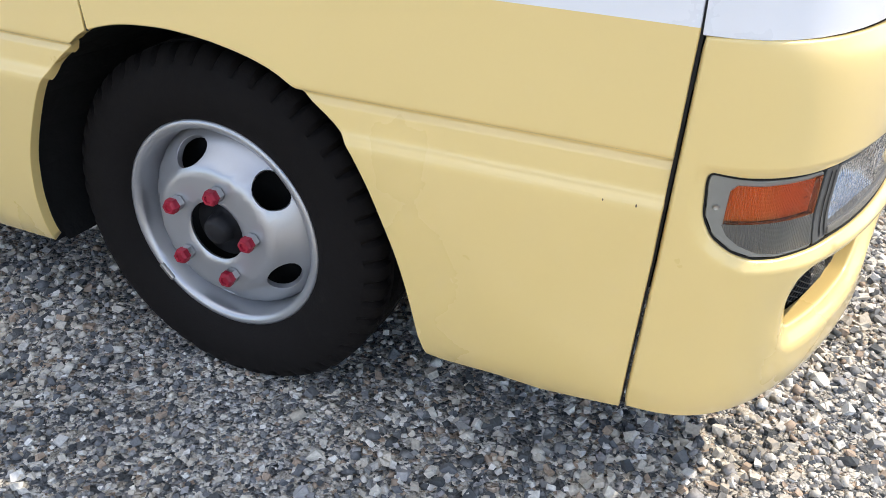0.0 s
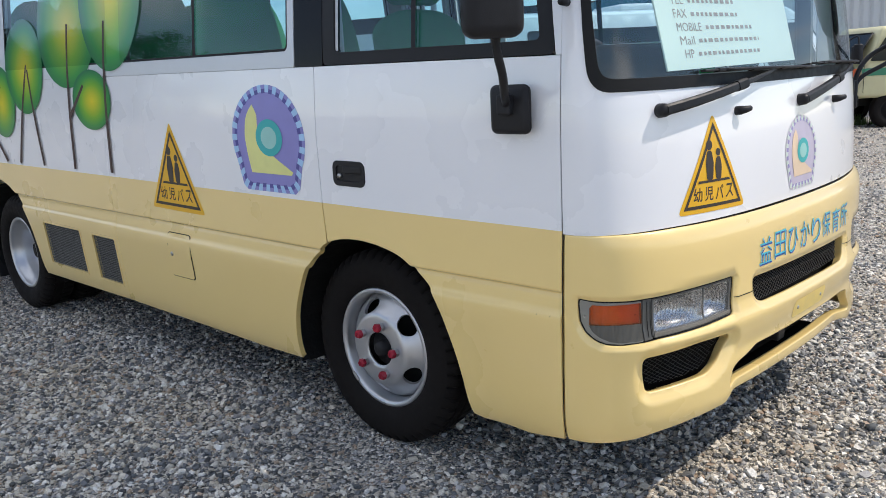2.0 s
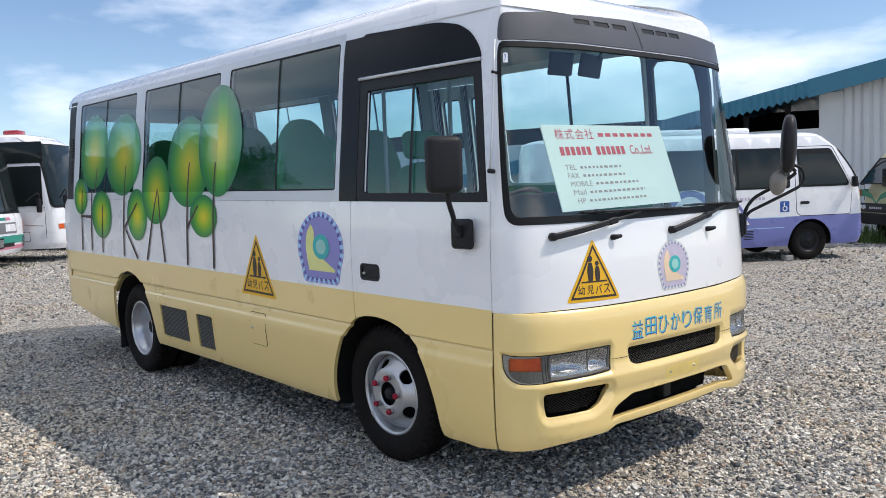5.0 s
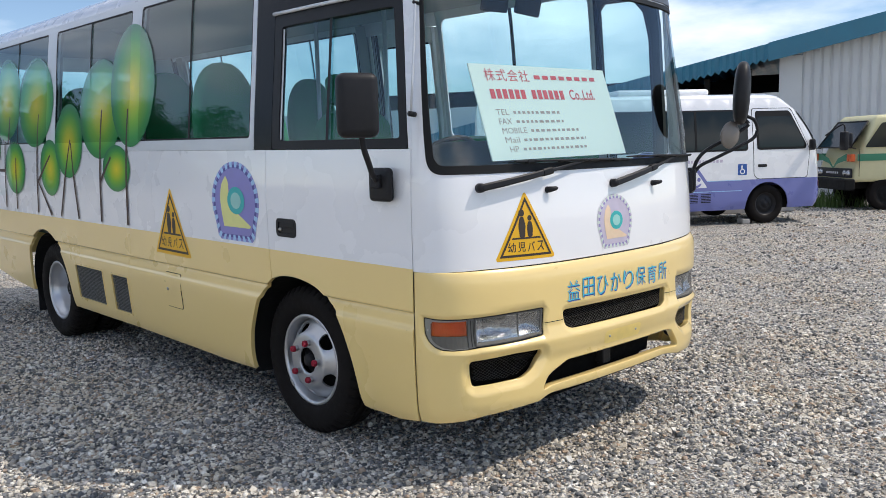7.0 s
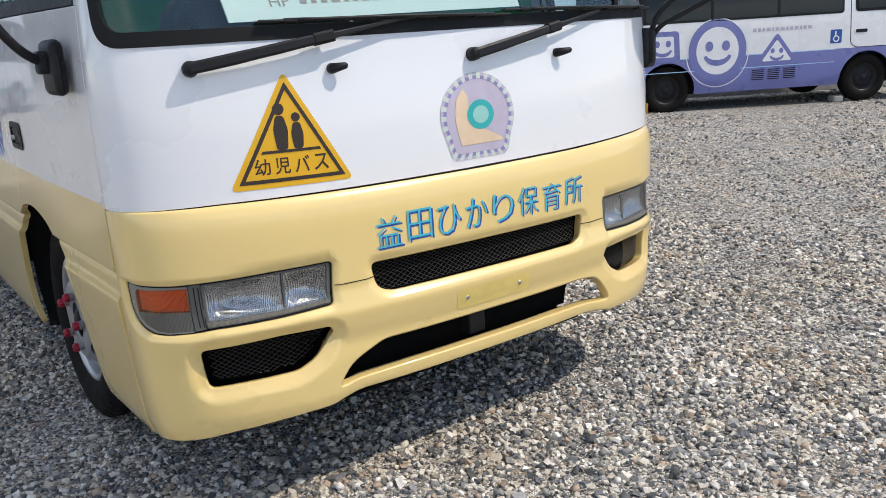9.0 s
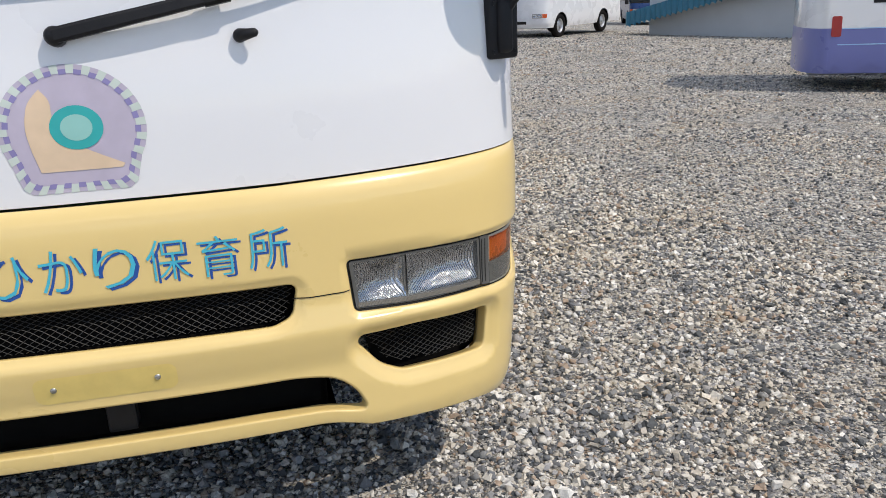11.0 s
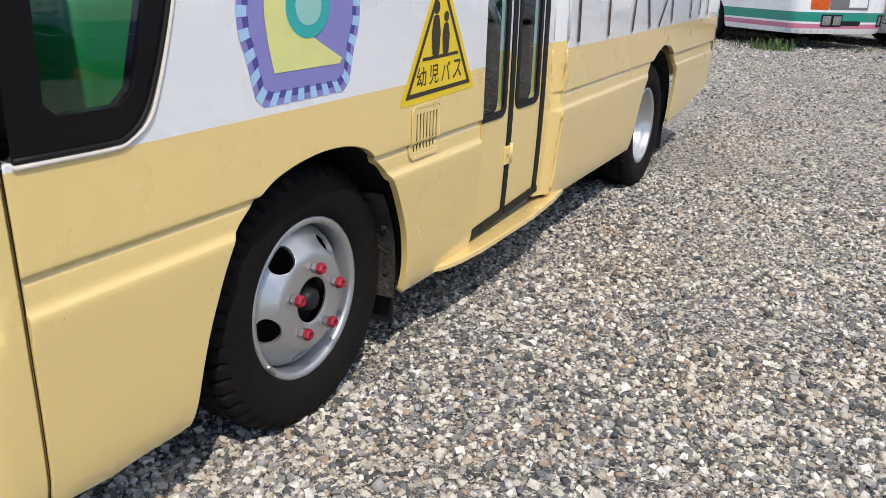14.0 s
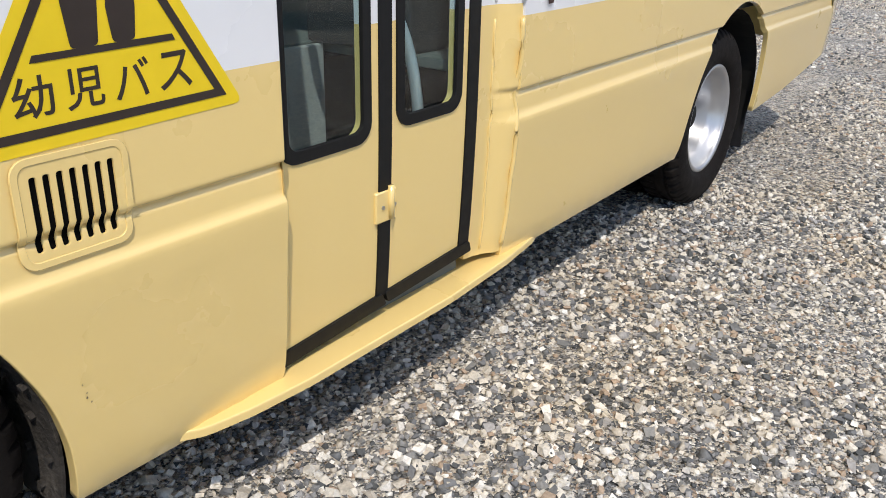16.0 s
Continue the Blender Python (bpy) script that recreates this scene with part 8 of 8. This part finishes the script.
sheet("side_crease", cSR, [(2.4, 1.02), (4.15, 0.86), (4.15, 0.875), (2.4, 1.04)], HOUSING, c2, (), (), [], [], 0.3, off=0.003)
part("beacon", box_bm(3.1, 3.5, -0.75, -0.35, 3.06, 3.24, 0.05, 3), TAIL, c2, "red roof beacon", True)
part("roof_unit", box_bm(-2.2, 1.6, -0.8, 0.8, 3.10, 3.27, 0.08, 3), WHITE, c2, "white roof unit", True)
coach("coach", "dark blue coach with a white top", place(-26.4, 3.15, 33), -4.6, 4.6, 2.4, 3.1, 0.31, [BLUE_P, WHITE], [(0.0, 0), (1.7, 1)], (2.9, -2.6), [(-1, -4.2, 3.6, 1.7, 2.6)], (1.40, 2.8), 0.35, SILVER, 0.46, 0.85, rowg)
coach("coach", "plain white coach standing in the row", place(-29.0, 5.75, 33), -4.6, 4.6, 2.4, 3.0, 0.31, [WHITE, WHITE], [(0.0, 0), (0.5, 1)], (2.9, -2.6), [(-1, -4.2, 3.6, 1.7, 2.6)], (1.40, 2.7), 0.3, SILVER, 0.46, 0.85, rowg)
coach("coach", "dark blue coach standing in the row", place(-31.4, 8.35, 33), -4.6, 4.6, 2.4, 3.1, 0.31, [BLUE_P, WHITE], [(0.0, 0), (1.9, 1)], (2.9, -2.6), [(-1, -4.2, 3.6, 1.7, 2.6)], (1.40, 2.8), 0.35, SILVER, 0.46, 0.85, rowg)
coach("minibus", "plain white minibus with chrome hubs", place(-25.2, 11.58, -50), -3.3, 2.6, 2.2, 2.7, 0.34, [WHITE, WHITE], [(0.0, 0), (0.5, 1)], (1.6, -1.6), [(-1, -3.0, 2.2, 1.4, 2.05), (1, -3.0, 2.2, 1.4, 2.05)], (1.25, 2.1), 0.4, SILVER, 0.38, 0.72)
coach("van", "dark van at the far edge of the yard", place(-33.0, 19.0, -20), -2.2, 2.2, 1.7, 1.9, 0.25, [BLUE_P, BLUE_P], [(0.0, 0), (0.5, 1)], (1.3, -1.3), [(1, -1.9, 1.4, 1.05, 1.65), (-1, -1.9, 1.4, 1.05, 1.65)], (0.95, 1.65), 0.5, SILVER, 0.31, 0.65)


# cream and green light truck
def truck():
    tk = thing("light_truck", "cream and green light truck with a dark steel bumper", "truck", place(-2.62, 17.2, 227) @ Matrix.Diagonal((1, 1, 0.928, 1)))
    cab = box_bm(0.0, 1.75, -0.84, 0.84, 0.68, 2.22, 0.10, 4)
    for v in cab.verts:
        if v.co.z > 1.45:
            f = (v.co.z - 1.45) / 0.77
            v.co.x -= 0.55 * f * max(0, (v.co.x - 0.7) / 1.05)
            v.co.y *= 1 - 0.08 * f
    part("cab", cab, CREAM, tk, "cream cab", True)
    fr = flat_surface((1.752, 0, 0), (0, 1, 0), (0, 0, 1))
    lo_, hi_ = (1.752, 0.74, 1.48), (1.345, 0.66, 2.08)
    gs = mesh_object("windscreen", [(lo_[0], -lo_[1], lo_[2]), lo_, hi_, (hi_[0], -hi_[1], hi_[2])], [(0, 1, 2, 3)], FAR_GLASS, tk)
    for a, b in (((1, -1, 0), (0, -1, 0)), ((1, 1, 0), (0, 1, 0)), ((1, -1, 0), (1, 1, 0)), ((0, -1, 0), (0, 1, 0))):
        q_ = [(lo_[0], lo_[1] * c[1], lo_[2]) if c[0] else (hi_[0], hi_[1] * c[1], hi_[2]) for c in (a, b)]
        mesh_object("screen_seal", *tube(q_, 0.018, 6), SEAL, gs, "", True)
    sheet("green_band", fr, [(-0.82, 1.16), (-0.82, 1.34), (-0.55, 1.33), (-0.2, 1.22), (0.0, 1.02), (0.2, 1.22), (0.55, 1.33), (0.82, 1.34), (0.82, 1.16), (0.5, 1.17), (0.18, 1.10), (0.0, 0.98), (-0.18, 1.10), (-0.5, 1.17)], GREEN_P, tk, (), (), [], [], 0.2, off=0.004, label="green painted band")
    gr = sheet("grille", fr, rrect(-0.82, 0.82, 0.78, 1.00, 0.03), BLACK, tk, (), (), [], [], 0.2, off=0.010, flange=0.02, label="black grille")
    for k in range(6):
        sheet("name_bar", fr, rrect(-0.28 + 0.095 * k, -0.22 + 0.095 * k, 0.865, 0.915, 0.004), ALU, gr, (), (), [], [], 0.1, off=0.016)
    for y in (-0.70, -0.54, 0.54, 0.70):
        v, f = lathe([(0.0, 0.03), (0.05, 0.028), (0.068, 0.015), (0.075, 0.0)], 20)
        mesh_object("headlight", [(1.762 + b, y + a, 0.89 + c) for a, b, c in v], f, REFLECT, tk, "", True)
    for y in (-0.78, 0.78):
        part("indicator", box_bm(1.70, 1.80, y - 0.11, y + 0.08, 1.16, 1.33, 0.015), ORANGE, tk, "orange indicator lamp")
        mesh_object("mirror_arm", *tube([(1.66, y, 1.45), (1.86, math.copysign(0.92, y), 1.50), (1.88, math.copysign(0.92, y), 1.75)], 0.014, 6), BLACK, tk, "", True)
        part("mirror", box_bm(1.84, 1.91, math.copysign(0.92, y) - 0.09, math.copysign(0.92, y) + 0.09, 1.52, 1.82, 0.03), BLACK, tk, "", True)
        sd = flat_surface((0, math.copysign(0.842, y), 0), (1, 0, 0), (0, 0, 1))
        sheet("side_band", sd, rrect(0.05, 1.65, 1.17, 1.33, 0.01), GREEN_P, tk, (), (), [], [], 0.3, off=math.copysign(0.004, -y))
        sheet("side_window", sd, rpoly([(0.40, 1.48), (1.50, 1.48), (1.15, 2.04), (0.45, 2.04)], 0.05), FAR_GLASS, tk, (), (), [], [], 0.3, off=math.copysign(-0.012, -y))
        sheet("door_line", sd, rrect(1.60, 1.612, 0.80, 1.46, 0.003), SEAL, tk, (), (), [], [], 0.3, off=math.copysign(0.005, -y))
        far_wheel(tk, 0.95, math.copysign(0.72, y), 0.40, DARK)
        far_wheel(tk, -1.75, math.copysign(0.72, y), 0.40, DARK)
    part("bumper", box_bm(1.70, 1.92, -0.88, 0.88, 0.50, 0.76, 0.03, 3), DARK, tk, "dark steel bumper")
    part("frame", box_bm(-3.0, 1.6, -0.42, 0.42, 0.50, 0.70, 0.02), DARK, tk)
    part("deck", box_bm(-3.1, -0.12, -0.92, 0.92, 0.86, 1.0, 0.015), CREAM, tk, "cream cargo deck")
    for y0, y1 in ((-0.92, -0.88), (0.88, 0.92)):
        part("drop_side", box_bm(-3.1, -0.12, y0, y1, 1.0, 1.40, 0.01), CREAM, tk)
    part("headboard", box_bm(-0.16, -0.10, -0.92, 0.92, 1.0, 1.75, 0.01), CREAM, tk)


truck()


# ---------------------------------------------------------------- warehouse
def warehouse():
    M = pose(-6.5, 20.6, -0.409, 0, 0, 22.7)
    wh = thing("warehouse", "grey corrugated steel warehouse with a blue roof and open bay", "building", M)
    SL_, W1 = 0.21, 15.0

    def top(u):
        return 4.22 + SL_ * u
    vs, fs = [], []
    n = int(W1 / 0.06)
    for i in range(n + 1):
        u = W1 * i / n
        d = (0.0 if i % 4 == 0 else -0.06)
        vs += [(u, d, -0.3), (u, d, top(u))]
    for i in range(n):
        fs.append((2 * i, 2 * i + 2, 2 * i + 3, 2 * i + 1))
    mesh_object("front_wall", vs, fs, WALL_GREY, wh, "grey corrugated cladding")
    part("corner_post", box_bm(-0.62, 0.0, 0.0, 0.25, -0.3, top(-0.3), 0.02), WALL_GREY, wh)
    part("side_wall", box_bm(-0.1, 0.0, 0.25, 14, -0.3, 4.0, 0.02), WALL_GREY, wh)
    part("bay_wall", box_bm(-17.5, -0.62, 0.02, 0.12, -0.3, 3.15, 0.01), WALL_GREY, wh, "grey wall below the open bay")
    # the bay's inner shade is put into this wall's near-black colour
    part("bay_back", box_bm(-17.5, 0.0, 5.0, 5.2, -0.3, 4.0, 0.02), DARK, wh, "back of the open bay, coloured near black as its shade")
    for u in (-1.45, -2.6, -4.4, -6.2, -8.0):
        part("bay_post", box_bm(u - 0.08, u + 0.08, 0.1, 0.26, 3.1, top(u) - 0.05, 0.01), DARK, wh)
    vs, fs = [], []
    m = 200
    for j, y in enumerate((-0.55, 14.0)):
        for i in range(m + 1):
            u = -18.0 + (W1 + 18.0) * i / m
            vs.append((u, y, top(u) + 0.38 + (0.05 if i % 2 else 0.0)))
    fs += [(i, i + 1, m + 2 + i, m + 1 + i) for i in range(m)]
    k = len(vs)
    vs += [(x, y, z - 0.16) for x, y, z in vs]
    fs += [(k + m + 1 + i, k + m + 2 + i, k + i + 1, k + i) for i in range(m)]
    fs += [(k + i, k + i + 1, i + 1, i) for i in range(m)]
    mesh_object("roof", vs, fs, ROOF_BLUE, wh, "blue corrugated roof")
    vs, fs = [], []
    for i in range(341):
        u = -18.0 + 17.2 * i / 340
        d = (0.0, 0.03, 0.055, 0.03)[i % 4]
        vs += [(u, -0.56 - d, top(u) - 0.06 + 1.6 * d), (u, -0.56 - d, top(u) + 0.44)]
    fs = [(2 * i, 2 * i + 2, 2 * i + 3, 2 * i + 1) for i in range(340)]
    mesh_object("verge_sheet", vs, fs, ROOF_BLUE, wh, "blue corrugated verge sheet")
    bm = bmesh.new()
    q = [bm.verts.new((u, -0.60, top(u) + dz)) for u, dz in ((-0.9, -0.05), (W1, -0.05), (W1, 0.46), (-0.9, 0.46))]
    q2 = [bm.verts.new((v.co.x, -0.52, v.co.z)) for v in q]
    bm.faces.new(q)
    bm.faces.new(q2[::-1])
    for i in range(4):
        bm.faces.new((q[i], q2[i], q2[(i + 1) % 4], q[(i + 1) % 4]))
    part("fascia", bm, ROOF_BLUE, wh, "blue verge fascia")


warehouse()


# ---------------------------------------------------------------- plants
def tuft(x, y, n, h, spread, seed):
    r = random.Random(seed)
    vs, fs = [], []
    for i in range(n):
        a, d = r.uniform(0, 6.28), spread * math.sqrt(r.random())
        bx, by = x + d * math.cos(a), y + d * math.sin(a)
        t = r.uniform(0, 6.28)
        L, w, ben = h * r.uniform(0.5, 1.1), r.uniform(0.008, 0.02), r.uniform(0.1, 0.5)
        z0 = ground_z(bx, by)
        k = len(vs)
        dx, dy = math.cos(t), math.sin(t)
        for s in (0, 0.5, 1.0):
            ww = w * (1 - s * 0.8)
            cx, cy, cz = bx + dx * ben * L * s * s, by + dy * ben * L * s * s, z0 + L * s
            vs += [(cx - dy * ww, cy + dx * ww, cz), (cx + dy * ww, cy - dx * ww, cz)]
        fs += [(k, k + 1, k + 3, k + 2), (k + 2, k + 3, k + 5, k + 4)]
    tagged(mesh_object("weeds", vs, fs, WEED), "green weeds growing through gravel", "weeds", kind="stuff")


tuft(-4.2, 16.3, 240, 0.42, 0.5, 1)
tuft(-3.5, 16.9, 120, 0.25, 0.5, 2)
tuft(-16.2, -0.4, 24, 0.12, 0.35, 3)
tuft(-17.0, 1.6, 20, 0.1, 0.4, 4)
tuft(-15.9, 0.15, 130, 0.20, 0.42, 5)


def tree(x, y, h, seed):
    r = random.Random(seed)
    t = thing("tree", "leafy green tree at the edge of the yard", "tree", place(x, y, 0), "trees along the yard's edge")
    mesh_object("trunk", *tube(bend([(0, 0, -0.1), (0.1, 0.05, h * 0.25), (0.0, 0.15, h * 0.5), (0.1, 0.0, h * 0.8)], 4), [0.22 - 0.014 * i for i in range(13)], 9), BARK, t, "", True)
    vs, fs = [], []
    for c in range(95):
        a, z = r.uniform(0, 6.28), r.uniform(0.12, 1.0)
        rad = h * 0.34 * math.sin(math.pi * min(0.98, 0.15 + 0.8 * z)) ** 0.7 * math.sqrt(r.random())
        cx, cy, cz = rad * math.cos(a), rad * math.sin(a), h * z
        for i in range(80):
            d = Vector((r.gauss(0, 1), r.gauss(0, 1), r.gauss(0, 0.8))) * (h * 0.05)
            u = Vector((r.gauss(0, 1), r.gauss(0, 1), r.gauss(0, 1))).normalized()
            w = u.orthogonal().normalized()
            s = r.uniform(0.08, 0.17)
            p = Vector((cx, cy, cz)) + d
            k = len(vs)
            vs += [p - u * s, p + w * s * 0.5, p + u * s, p - w * s * 0.5]
            fs.append((k, k + 1, k + 2, k + 3))
    mesh_object("crown", vs, fs, LEAF, t, "clumps of green leaves")
    for i in range(5):
        a = i * 1.3
        mesh_object("limb", *tube([(0.05, 0.1, h * (0.35 + 0.08 * i)), (h * 0.16 * math.cos(a), h * 0.16 * math.sin(a), h * (0.5 + 0.08 * i))], [0.08, 0.03], 6), BARK, t, "", True)


for i, (x, y, h) in enumerate(((-40, -13, 7.0), (-46, -15, 8.0), (-44, -19, 8.5), (-52, -16, 8.5), (-50, -22, 9.0), (-58, -20, 9.0), (-56, -13, 8.0), (-47, -26, 9.5), (-36, -17, 6.0), (-62, -26, 10.0))):
    tree(x, y, h, 20 + i)
